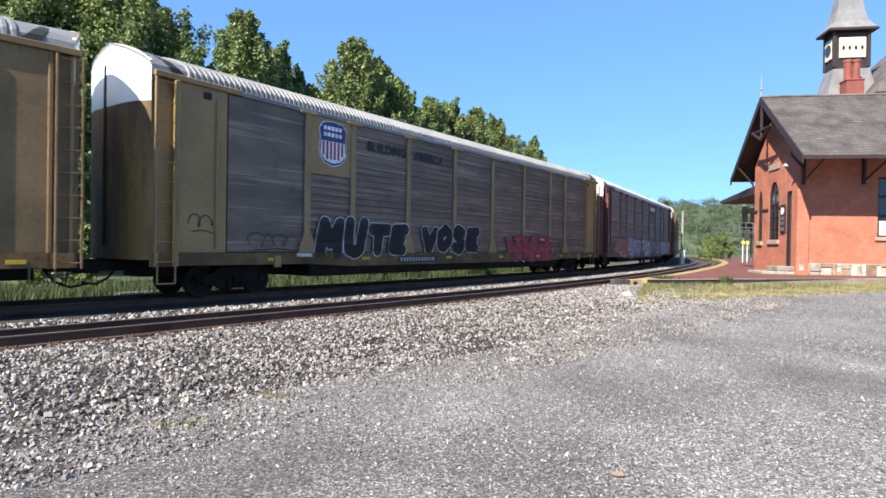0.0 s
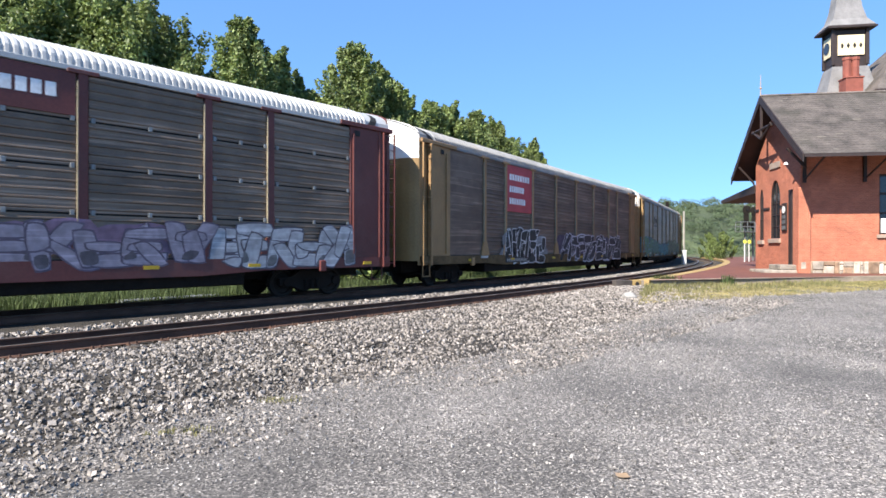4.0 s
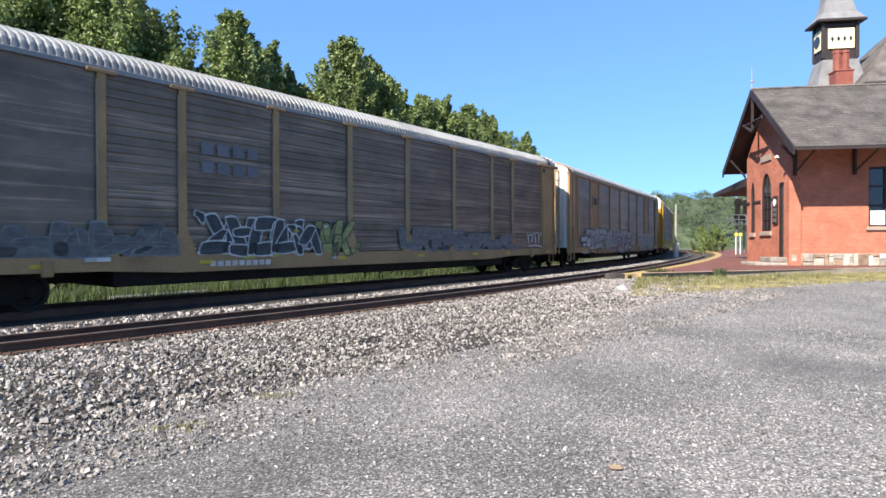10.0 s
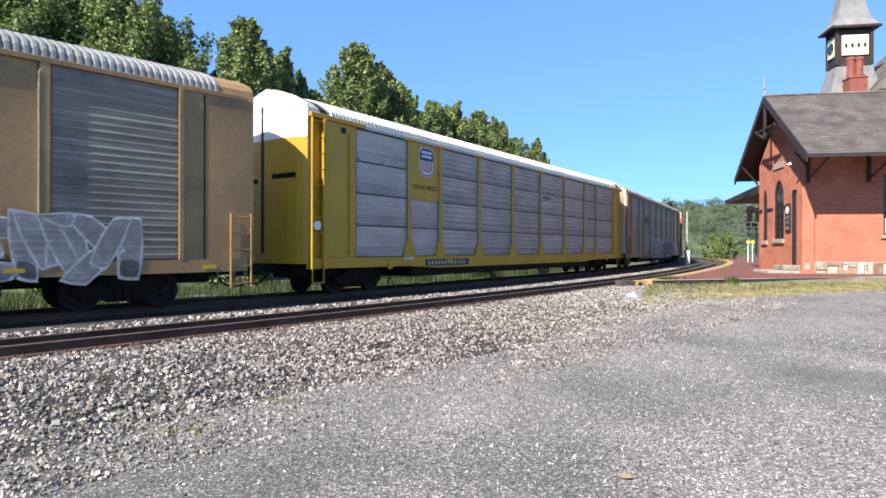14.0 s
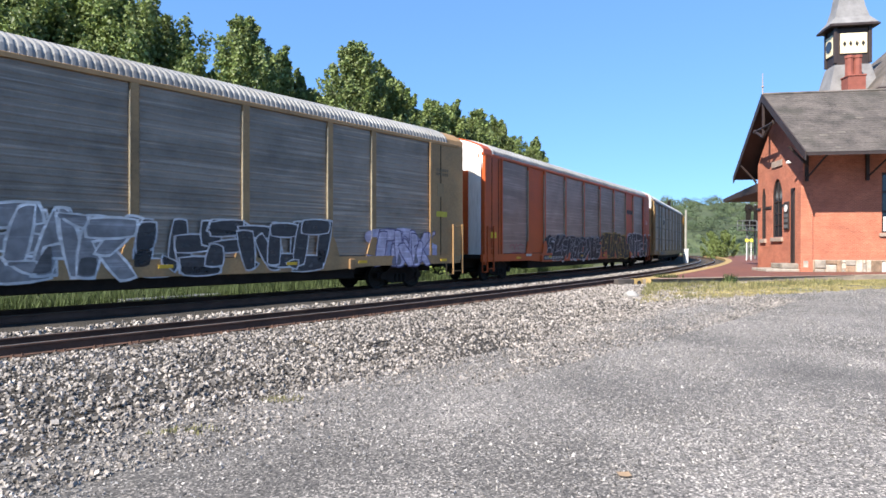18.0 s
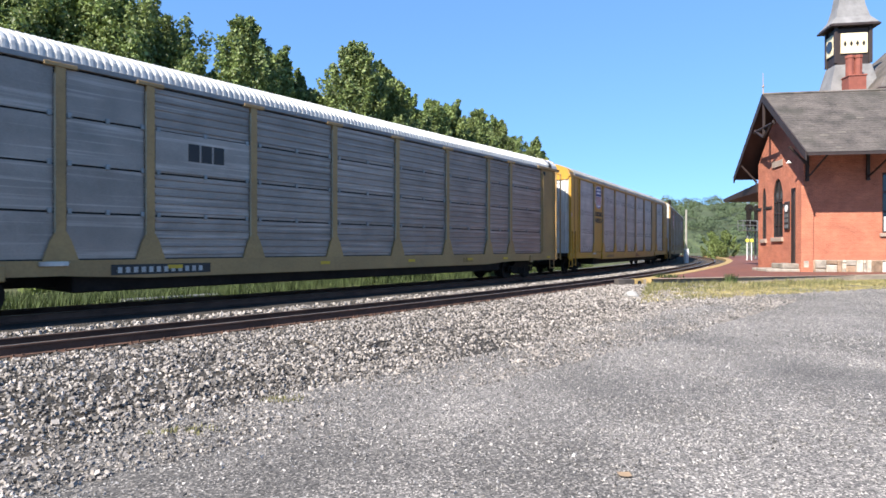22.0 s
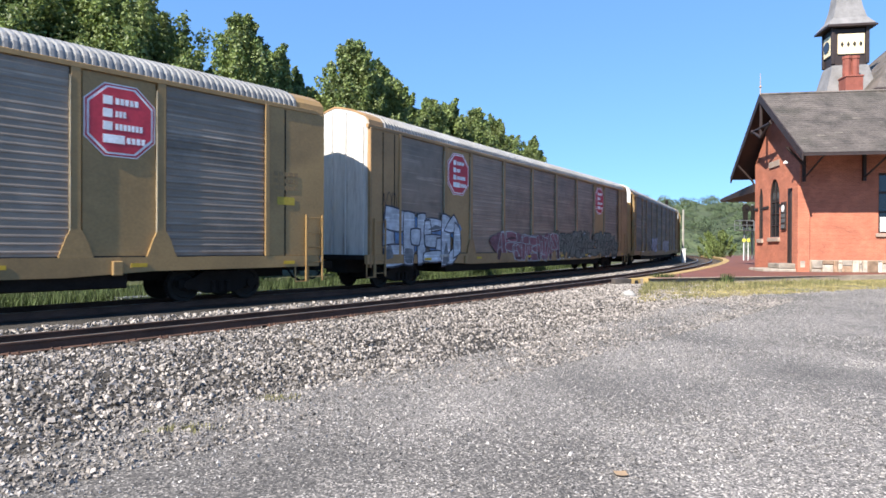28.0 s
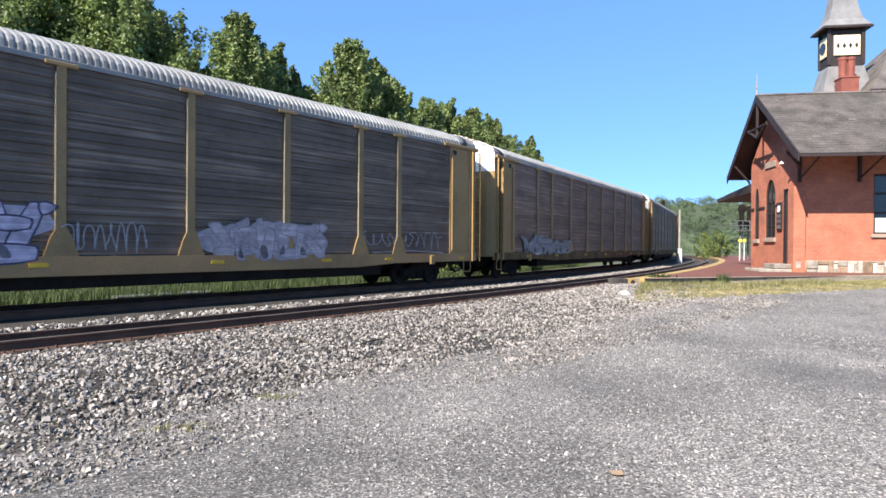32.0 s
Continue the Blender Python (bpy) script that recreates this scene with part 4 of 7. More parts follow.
    frustum(ev, 8.0, 12.2, 1.68, 18.1, 1.2, 18.6)
    cuboid(ev, (6.32, 11.1, 17.98), (9.68, 13.3, 18.1))
    part("tower_eave", ev, M_TRIM, tw, "dark flared eaves")
    sp = bmesh.new()
    frustum(sp, 8.0, 12.2, 1.6, 18.2, 1.15, 18.75)
    frustum(sp, 8.0, 12.2, 1.15, 18.75, 0.92, 19.6)
    frustum(sp, 8.0, 12.2, 0.92, 19.6, 0.22, 24.5)
    part("spire", sp, M_TOWERSLATE, tw, "pale grey slate spire")


M_SANDPATCH = material("odd_slate", (0.085, 0.073, 0.062), 0.8, vary=0.3, scale=2, fine=20, bump=0.2, rand=0.25, island=True)


def frustum(bm, cx, cy, h0, z0, h1, z1, ky=0.6):
    v = [bm.verts.new((cx + sx * h, cy + sy * h * ky, z)) for h, z in ((h0, z0), (h1, z1)) for sx, sy in ((-1, -1), (1, -1), (1, 1), (-1, 1))]
    for i in range(4):
        bm.faces.new((v[i], v[(i + 1) % 4], v[4 + (i + 1) % 4], v[4 + i]))
    bm.faces.new(v[3::-1]), bm.faces.new(v[4:])


def gable_mesh(outline, holes, t):
    """A wall in the y-z plane from x = 0 to t, with pointed openings through it."""
    bm = bmesh.new()
    edges = []
    loops = [outline] + [[(y + a, z + b) for a, b in lancet(w, h, r)] for y, z, w, h, r in holes]
    for lp in loops:
        vs = [bm.verts.new((0, a, b)) for a, b in lp]
        edges += [bm.edges.new((vs[i], vs[(i + 1) % len(vs)])) for i in range(len(vs))]
    bmesh.ops.triangle_fill(bm, edges=edges, use_beauty=True)
    r = bmesh.ops.extrude_face_region(bm, geom=bm.faces[:])
    bmesh.ops.translate(bm, vec=(t, 0, 0), verts=[g for g in r["geom"] if isinstance(g, bmesh.types.BMVert)])
    bmesh.ops.recalc_face_normals(bm, faces=bm.faces[:])
    return finish("gable_wall", bm, M_BRICK)


def wall_with_opening(xs, zs, ox, oz, y, t):
    bm = bmesh.new()
    cuboid(bm, (xs[0], y, zs[0]), (ox[0], y + t, zs[1]))
    cuboid(bm, (ox[1], y, zs[0]), (xs[1], y + t, zs[1]))
    cuboid(bm, (ox[0], y, zs[0]), (ox[1], y + t, oz[0]))
    cuboid(bm, (ox[0], y, oz[1]), (ox[1], y + t, zs[1]))
    return finish("side_wall", bm, M_BRICK)


# ---- beyond the platform: pole, cabinet, signals ----
def build_lineside():
    p = thing("utility_pole", pose(26.6, 64.0, -0.3), "bleached wooden pole beside the track", "pole")
    part("pole_shaft", tube(bmesh.new(), (0, 0, 0), (0.02, 0, 6.1), 0.13, 0.1, 10), M_POLE, p)
    p = thing("signal_cabinet", pose(26.0, 62.5, -0.3), "white lineside equipment cabinet", "cabinet")
    part("cabinet_body", box((-0.2, -0.2, 0), (0.2, 0.2, 1.75), 0.03), M_WHITEBOX, p)
    part("cabinet_lid", box((-0.24, -0.24, 1.75), (0.24, 0.24, 1.83), 0.02), M_WHITEBOX, p)
    part("cabinet_door", box((-0.17, -0.22, 0.2), (0.17, -0.2, 1.68), 0.01), M_WHITEBOX, p)
    p = thing("trackside_signal", pose(25.9, 66.0, -0.3), "tall dark signal mast on a timber pole", "signal")
    part("mast", tube(bmesh.new(), (-0.35, 0, 0), (-0.35, 0, 7.2), 0.08, 0.07, 8), M_UNDER, p)
    part("signal_head", box((-0.5, -0.2, 5.9), (-0.2, 0.15, 7.3), 0.05), M_UNDER, p, "dark signal head")
    for k, (x, y) in enumerate(((35.4, 68.0), (37.4, 70.0))):
        g = thing("signal_mast", pose(x, y, -0.3), "grey railway signal mast with ladder and black heads", "signal", "signals beyond the platform")
        part("mast", tube(bmesh.new(), (0, 0, 0), (0, 0, 7.2), 0.11, 0.1, 8), M_STEEL, g)
        part("signal_head", box((-0.25, -0.35, 5.2), (0.3, -0.1, 7.0), 0.05), M_UNDER, g, "black three-light signal head")
        for z in (4.75, 6.5):
            part("target_disc", tube(bmesh.new(), (0.02, -0.36, z), (0.02, -0.4, z), 0.5, 0.5, 18), M_UNDER, g, "round black signal target")
            part("signal_lens", tube(bmesh.new(), (0.02, -0.4, z), (0.02, -0.5, z), 0.11, 0.12, 12), M_GLASSDARK, g, "unlit signal lens")
        ring = ((-0.8, -0.6), (0.8, -0.6), (0.8, 0.6), (-0.8, 0.6))
        for z in (4.55, 5.1):
            for k in range(4):
                part("guard_rail", tube(bmesh.new(), (*ring[k], z), (*ring[(k + 1) % 4], z), 0.04, n=5), M_STEEL, g)
        for a in ring + ((0, -0.6),):
            part("guard_post", tube(bmesh.new(), (*a, 4.0), (*a, 5.1), 0.04, n=5), M_STEEL, g)
        part("grating", box((-0.8, -0.6, 3.95), (0.8, 0.6, 4.0)), M_STEEL, g)
        lad = bmesh.new()
        for x2 in (0.28, 0.62):
            tube(lad, (x2, 0.1, 0), (x2, 0.1, 4.2), 0.025, n=5)
        for i in range(13):
            tube(lad, (0.28, 0.1, 0.3 + i * 0.3), (0.62, 0.1, 0.3 + i * 0.3), 0.018, n=4)
        part("ladder", lad, M_STEEL, g)
    for x, y in ((32.75, 63.0), (33.55, 63.6)):
        g = thing("warning_sign", pose(x, y, -0.3), "yellow round warning sign on a white post", "sign", "yellow signs")
        part("post", tube(bmesh.new(), (0, 0, 0), (0, 0, 2.7), 0.04, 0.04, 8), M_WHITEBOX, g)
        part("disc", tube(bmesh.new(), (0, -0.05, 2.75), (0, -0.09, 2.75), 0.2, 0.2, 16), spray((0.6, 0.55, 0.08)), g, "fluorescent yellow disc")


# ---- trees and hills ----
def leaf_crown(name, seed, height, radius, count, size, mat, base=0.2, top=0.55, lobes=9):
    """Leaves on many rising sprays, each a loose pointed plume, with dark gaps between them."""
    rng = random.Random(seed)
    sprays = []
    for i in range(lobes):
        t = ((i + 0.5) / lobes) ** 0.85
        z = height * (base + (0.97 - base) * t)
        r = radius * max(0.04, 1.0 - max(0.0, (t - 0.28) / 0.74) ** (1.35 if top > 0.5 else 2.0)) * min(1.0, 0.62 + 1.3 * t)
        a = i * 2.4 + rng.uniform(-0.7, 0.7)
        d = r * rng.uniform(0.55, 1.0)
        out = Vector((math.cos(a), math.sin(a), 0))
        axis = (out * rng.uniform(0.25, 0.75) + Vector((0, 0, rng.uniform(0.6, 1.1)))).normalized()
        ln = radius * rng.uniform(0.4, 0.72) * (0.75 if t > 0.85 else 1.0)
        sprays.append((Vector((out.x * d, out.y * d, z)) - axis * ln * 0.45, axis, ln, radius * rng.uniform(0.12, 0.22)))
    vs, fs = [], []
    for i in range(count):
        if rng.random() < 0.1:
            # sparse inner leaves along the trunk
            t = rng.random()
            rr = radius * 0.5 * (1 - t * 0.85) * rng.random() ** 0.5
            a = rng.uniform(0, 6.283)
            p, u = Vector((math.cos(a) * rr, math.sin(a) * rr, height * (base + (0.92 - base) * t))), Vector((0, 0, 1))
        else:
            c, axis, ln, wd = sprays[rng.randrange(lobes)]
            t = rng.random() ** 0.8
            side = axis.orthogonal().normalized()
            side.rotate(Matrix.Rotation(rng.uniform(0, 6.283), 3, axis))
            wob = 1 + 0.5 * noise.noise((c.x + t * 3, c.y + side.x * 1.5, c.z + side.y * 1.5))
            p = c + axis * ln * t * rng.uniform(0.95, 1.08) + side * wd * wob * (1.15 - t) ** 0.7 * min(1, 0.45 + 2.2 * t) * rng.uniform(0.35, 1.1)
            u = side
        n = (u * 0.6 + Vector((rng.gauss(0, 0.8), rng.gauss(0, 0.8), rng.gauss(0.25, 0.8)))).normalized()
        t1 = n.orthogonal().normalized()
        t1.rotate(Matrix.Rotation(rng.uniform(0, 6.28), 3, n))
        t2 = n.cross(t1)
        s = size * rng.uniform(0.6, 1.4)
        i0 = len(vs)
        vs += [p - t1 * s, p - t2 * s * 0.62 + n * s * 0.12, p + t1 * s, p + t2 * s * 0.62 + n * s * 0.12]
        fs.append((i0, i0 + 1, i0 + 2, i0 + 3))
    return raw(name, vs, fs, mat)


def build_tree(name, seed, height, radius, count, size, mat, m, label, group, trunk_r=0.22, base=0.2, lobes=9, top=0.55):
    t = thing(name, m, label, "tree", group)
    rng = random.Random(seed + 100)
    bm = bmesh.new()
    p, r = Vector((0, 0, 0)), trunk_r
    for i in range(7):
        q = Vector((rng.gauss(0, 0.1), rng.gauss(0, 0.1), (i + 1) * height * 0.9 / 7))
        tube(bm, p, q, r, r * 0.78, 8, caps=i == 6)
        if i > 0:
            for k in range(3):
                a = rng.uniform(0, 6.28)
                e = q + Vector((math.cos(a), math.sin(a), rng.uniform(0.5, 0.9))) * radius * rng.uniform(0.4, 0.75) * (1 - i / 9)
                tube(bm, q, e, r * 0.4, r * 0.1, 5)
        p, r = q, r * 0.78
    part("trunk", bm, M_BARK, t, "grey-brown tapered trunk with limbs")
    part("crown", leaf_crown("crown", seed, height, radius, count, size, mat, base, top, lobes), None, t, "uneven crown of many small leaves")
    return t


def build_trees():
    # distance along the railway, offset, kind, size factor
    kinds = [build_tree("poplar_tree", 1, 15.4, 3.6, 36000, 0.1, M_LEAF, pose(0, 0, -0.4), "green poplar tree behind the tracks", "trees behind the train", lobes=100),
             build_tree("poplar_tree", 2, 12.9, 2.95, 30000, 0.1, M_LEAF, pose(0, 0, -0.4), "green poplar tree behind the tracks", "trees behind the train", lobes=70),
             build_tree("broadleaf_tree", 3, 17.0, 6.0, 40000, 0.115, M_LEAFDARK, pose(0, 0, -0.4), "dark green broadleaf tree behind the tracks", "trees behind the train", top=0.4, lobes=100),
             build_tree("shrub", 4, 6.0, 3.0, 7000, 0.15, M_LEAFDARK, pose(0, 0, -0.4), "dense green shrub at the wood's edge", "shrubs behind the train", 0.08, 0.02, 22)]
    used = [False] * 4
    for k, x, y, rz, sc in TREES:
        m = pose(x, y, -0.4, 0, 0, rz)
        if not used[k]:
            used[k] = True
            t = kinds[k]
        else:
            t = copy_thing(kinds[k], m)
        t.matrix_basis = m @ Matrix.Diagonal((sc, sc, sc * 0.97, 1))
    # wooded hill far off
    vs, fs = [], []
    nx, ny = 150, 22
    for i in range(nx):
        for j in range(ny):
            a = radians(-75 + i * 1.0)
            r = 230 + j * 16
            x, y = r * math.sin(-a), r * math.cos(a)
            top = 37 * (0.75 + 0.3 * noise.noise((a * 3, 0.5, 0)) + 0.15 * noise.noise((a * 11, 3.5, 0)))
            z = top * min(1, j / 9.0) ** 0.8 + 5.0 * noise.noise((x * 0.09, y * 0.09, 0)) + 2.2 * noise.noise((x * 0.3, y * 0.3, 5)) - 3
            vs.append((x, y, z if j < ny - 1 else -5))
    for i in range(nx - 1):
        for j in range(ny - 1):
            a = i * ny + j
            fs.append((a, a + 1, a + ny + 1, a + ny))
    h = new("wooded_hill", raw("wooded_hill", vs, fs, M_HILL, True))
    tagged(h, "far wooded green hillside under the sky", "hill", kind="structure")
    rng = random.Random(21)
    pv, pf_ = [], []

    def hill_z(x, y, a, r):
        top = 37 * (0.75 + 0.3 * noise.noise((-a * 3, 0.5, 0)) + 0.15 * noise.noise((-a * 11, 3.5, 0)))
        return top * min(1, ((r - 230) / 16) / 9.0 if r > 230 else 0) ** 0.8 + 5.0 * noise.noise((x * 0.09, y * 0.09, 0)) + 2.2 * noise.noise((x * 0.3, y * 0.3, 5)) - 3
    for i in range(900):
        # single crowns, each a cap of small leaf clumps
        a = radians(rng.uniform(9, 50))
        r = 222 + 180 * rng.random() ** 0.9
        x, y = r * math.sin(a), r * math.cos(a)
        c = Vector((x, y, hill_z(x, y, a, r) + rng.uniform(0.0, 1.5)))
        wd, ht = rng.uniform(2.4, 4.6), rng.uniform(2.2, 4.2)
        for k in range(190):
            u = Vector((rng.gauss(0, 1), rng.gauss(-0.4, 1), abs(rng.gauss(0.25, 0.8)))).normalized()
            q = 0.85 + 0.3 * noise.noise((u.x * 2 + i, u.y * 2, u.z * 2))
            p = c + Vector((u.x * wd, u.y * wd, u.z * ht)) * q
            n = (u + Vector((rng.gauss(0, 0.45), rng.gauss(0, 0.45), rng.gauss(0, 0.45)))).normalized()
            t1 = n.orthogonal().normalized()
            t2 = n.cross(t1)
            g = rng.uniform(0.14, 0.36)
            i0 = len(pv)
            pv += [p - t1 * g, p - t2 * g * 0.8, p + t1 * g, p + t2 * g * 0.8]
            pf_.append((i0, i0 + 1, i0 + 2, i0 + 3))
    tagged(new("hill_foliage", raw("hill_foliage", pv, pf_, M_HILLLEAF)), "foliage of the far wooded hillside", "trees", kind="stuff")


M_HILLLEAF = material("hill_leaves", (0.05, 0.074, 0.034), 0.8, vary=0.55, scale=0.11, fine=0.4, bump=0, rand=0.25, island=True, stain=(0.126, 0.143, 0.05))
TREES = ((2, -23.4, 33.0, 350, 1.08), (2, -19.7, 33.0, 75, 1.01), (2, -18.2, 35.0, 275, 1.00), (1, -17.6, 38.0, 335, 1.28), (1, -17.6, 41.0, 220, 1.22), (0, -12.5, 37.0, 165, 1.10), (1, -11.3, 40.0, 204, 1.23), (1, -10.3, 42.0, 110, 1.14), (0, -6.3, 42.0, 76, 1.11), (1, -4.5, 45.0, 80, 1.26),
         (1, -3.3, 50.0, 332, 1.24), (0, -1.0, 55.0, 315, 1.06), (1, 0.9, 58.0, 200, 1.30), (0, 3.7, 62.0, 155, 1.11), (1, 6.3, 68.0, 40, 1.35), (2, 8.7, 78.0, 180, 1.01), (1, 12.8, 82.0, 135, 1.36), (2, -23.9, 30.0, 80, 1.01), (2, -26.9, 42.0, 120, 1.15), (2, -21.4, 44.0, 160, 1.02), (1, -9.1, 44.0, 30, 1.08), (0, -6.7, 52.0, 230, 1.08), (0, -3.7, 60.0, 0, 1.09), (2, -0.3, 66.0, 60, 1.02), (2, 3.9, 72.0, 120, 1.05),
         (3, -16, 25, 0, 1.0), (3, -10, 29, 70, 0.9), (3, -5, 33, 140, 0.95), (3, 0, 39, 30, 0.9), (3, 5, 46, 200, 0.9), (3, 9, 54, 0, 0.9), (3, -22, 20, 90, 0.9), (3, 14, 66, 10, 0.9),
         (3, 40.5, 84.0, 0, 0.75), (3, 43, 92.0, 90, 0.6), (3, 34.5, 100.0, 190, 0.6), (3, 38, 108.0, 60, 0.7), (3, 46, 100.0, 60, 0.8), (3, 33, 118, 10, 0.6), (3, 38, 125, 70, 0.7), (3, 44, 120, 150, 0.7))

# ---- the train: covered car carriers ----
PITCH, BL, HW = 28.55, 26.87, 1.55
POSTS = (4.62, 6.5, 9.3, 12.2, 15.08, 17.95, 20.8, 22.6)
BAY0, BAY1 = 1.92, 25.4
SILL0, SILL1, TOP = 0.74, 1.17, 5.32
ROOF = ((1.57, 5.36), (1.53, 5.58), (1.37, 5.75), (1.06, 5.9), (0.7, 6.03), (0.35, 6.12), (0.0, 6.19))


def roof_mesh(x0, x1, mat, pitch=0.16, depth=0.044):
    """Arched roof with ribs across it."""
    prof = [(-y, z) for y, z in ROOF] + [(y, z) for y, z in ROOF[-2::-1]]
    n = max(1, round((x1 - x0) / pitch))
    xs = []
    for i in range(n):
        a = x0 + (x1 - x0) * i / n
        w = (x1 - x0) / n
        xs += [(a, 0), (a + w * 0.3, 0), (a + w * 0.42, 1), (a + w * 0.88, 1)]
    xs.append((x1, 0))
    vs, fs, m = [], [], len(prof)
    for x, up in xs:
        for y, z in prof:
            k = 1 + up * depth / 1.7
            vs.append((x, y * (1 + up * depth / 2.2), z + up * depth * (0.4 + 0.6 * (z - 5.36) / 0.81)))
    for i in range(len(xs) - 1):
        for j in range(m - 1):
            a = i * m + j
            fs.append((a, a + m, a + m + 1, a + 1))
    return raw("roof", vs, fs, mat)


def panel_mesh(w, h, mat, ribs, depth=0.024, dark=None):
    """A screen panel with horizontal ribs; origin at its lower left on the outside face."""
    pts = [(0.03, 0.0), (0.0, 0.0)]
    if ribs:
        for i in range(ribs):
            c = h * (i + 0.5) / ribs
            g = min(0.024, h / ribs * 0.18)
            pts += [(0.0, c - g * 1.5), (-depth, c - g * 0.6), (-depth, c + g * 0.6), (0.0, c + g * 1.5)]
    pts += [(0.0, h), (0.03, h)]
    vs = [(x, y, z) for x in (0.0, w) for y, z in pts]
    n = len(pts)
    fs = [(i, i + n, i + 1 + n, i + 1) for i in range(n - 1)]
    return raw("screen_panel", vs, fs, mat)


def post_mesh(mat, foot=True, h0=SILL1, h1=TOP, w=0.2):
    bm = bmesh.new()
    cuboid(bm, (-w / 2, -0.05, h0), (w / 2, 0.06, h1), 0.012)
    if foot:
        extrude(bm, [(-0.34, h0), (0.34, h0), (0.2, h0 + 0.42), (w / 2, h0 + 0.62), (-w / 2, h0 + 0.62), (-0.2, h0 + 0.42)], "y", -0.06, 0.0)
    return finish("post", bm, mat)


def ladder_mesh(h0, h1, w, mat, n):
    bm = bmesh.new()
    for x in (0, w):
        cuboid(bm, (x - 0.018, -0.03, h0), (x + 0.018, 0.03, h1))
    for i in range(n):
        z = h0 + 0.12 + (h1 - h0 - 0.2) * i / (n - 1)
        tube(bm, (0, 0, z), (w, 0, z), 0.014, n=5)
    return finish("ladder", bm, mat)


MESHES = {}


def shared(key, make):
    if key not in MESHES:
        MESHES[key] = make()
    return MESHES[key]


def wheel_mesh():
    bm = bmesh.new()
    for s in (-1, 1):
        prof = ((0.0, 0.70), (0.1, 0.70), (0.16, 0.735), (0.34, 0.745), (0.36, 0.69), (0.45, 0.69), (0.455, 0.72), (0.42, 0.725), (0.42, 0.82), (0.33, 0.82), (0.3, 0.775), (0.16, 0.78), (0.11, 0.84), (0.0, 0.84))
        n = 20
        rings = [[bm.verts.new((r * math.cos(a), s * y, r * math.sin(a))) for a in (2 * math.pi * i / n for i in range(n))] if r else [bm.verts.new((0, s * y, 0))] * n for r, y in prof]
        for A, B in zip(rings, rings[1:]):
            for i in range(n):
                q = [A[i], A[(i + 1) % n], B[(i + 1) % n], B[i]]
                q = list(dict.fromkeys(q))
                if len(q) > 2:
                    bm.faces.new(q)
    tube(bm, (0, -0.72, 0), (0, 0.72, 0), 0.085, n=10)
    bmesh.ops.recalc_face_normals(bm, faces=bm.faces[:])
    return finish("wheelset", bm, M_WHEEL)


def frame_mesh():
    bm = bmesh.new()
    for s in (-1, 1):
        y0, y1 = s * 0.9, s * 1.06
        o = [(-1.1, 0.36), (-1.1, 0.56), (-0.7, 0.6), (-0.45, 0.78), (0.45, 0.78), (0.7, 0.6), (1.1, 0.56), (1.1, 0.36), (0.75, 0.34), (0.4, 0.2), (-0.4, 0.2), (-0.75, 0.34)]
        extrude(bm, o, "y", min(y0, y1), max(y0, y1))
        for x in (-0.87, 0.87):
            tube(bm, (x, s * 1.06, 0.44), (x, s * 1.12, 0.44), 0.13, n=10)
        for x in (-0.2, 0.0, 0.2):
            tube(bm, (x, s * 1.08, 0.24), (x, s * 1.08, 0.52), 0.07, n=8)
    cuboid(bm, (-0.25, -1.05, 0.45), (0.25, 1.05, 0.72))
    return finish("bogie_frame", bm, M_UNDER)


def ribbon_stroke(vs, fs, pts, w, y):
    """A thick flat stroke with round ends in the x-z plane."""
    def disc(c, r, n=10):
        i0 = len(vs)
        vs.extend((c[0] + r * math.cos(6.2832 * k / n), y, c[1] + r * math.sin(6.2832 * k / n)) for k in range(n))
        fs.append(tuple(range(i0, i0 + n)))
    for k, (a, b) in enumerate(zip(pts, pts[1:])):
        d = Vector((b[0] - a[0], b[1] - a[1]))
        if d.length < 1e-6:
            continue
        d.normalize()
        nx, nz = -d.y * w / 2, d.x * w / 2
        i0 = len(vs)
        vs += [(a[0] + nx, y, a[1] + nz), (b[0] + nx, y, b[1] + nz), (b[0] - nx, y, b[1] - nz), (a[0] - nx, y, a[1] - nz)]
        fs.append((i0 + 3, i0 + 2, i0 + 1, i0))
    for p in pts:
        disc(p, w / 2)


GLYPHS = (((0, 0), (0.05, 1), (0.5, 0.35), (0.95, 1), (1, 0)), ((0.9, 0.85), (0.4, 1), (0.05, 0.6), (0.1, 0.15), (0.55, 0), (0.95, 0.25)),
          ((0, 0), (0.45, 1), (0.9, 0), (0.7, 0.4), (0.2, 0.4)), ((0.1, 0), (0.1, 1), (0.75, 0.9), (0.8, 0.6), (0.15, 0.5), (0.85, 0)),
          ((0.85, 0.85), (0.35, 1), (0.1, 0.75), (0.5, 0.52), (0.9, 0.3), (0.6, 0), (0.05, 0.12)), ((0.05, 1), (0.15, 0.1), (0.5, 0), (0.85, 0.15), (0.95, 1)),
          ((0.1, 0), (0.05, 1), (0.6, 0.95), (0.95, 0.5), (0.6, 0.02), (0.1, 0)), ((0.9, 1), (0.1, 0.95), (0.1, 0.05), (0.9, 0), (0.1, 0.05), (0.1, 0.5), (0.7, 0.52)),
          ((0.05, 1), (0.1, 0.0), (0.12, 0.5), (0.85, 1), (0.3, 0.55), (0.95, 0)))


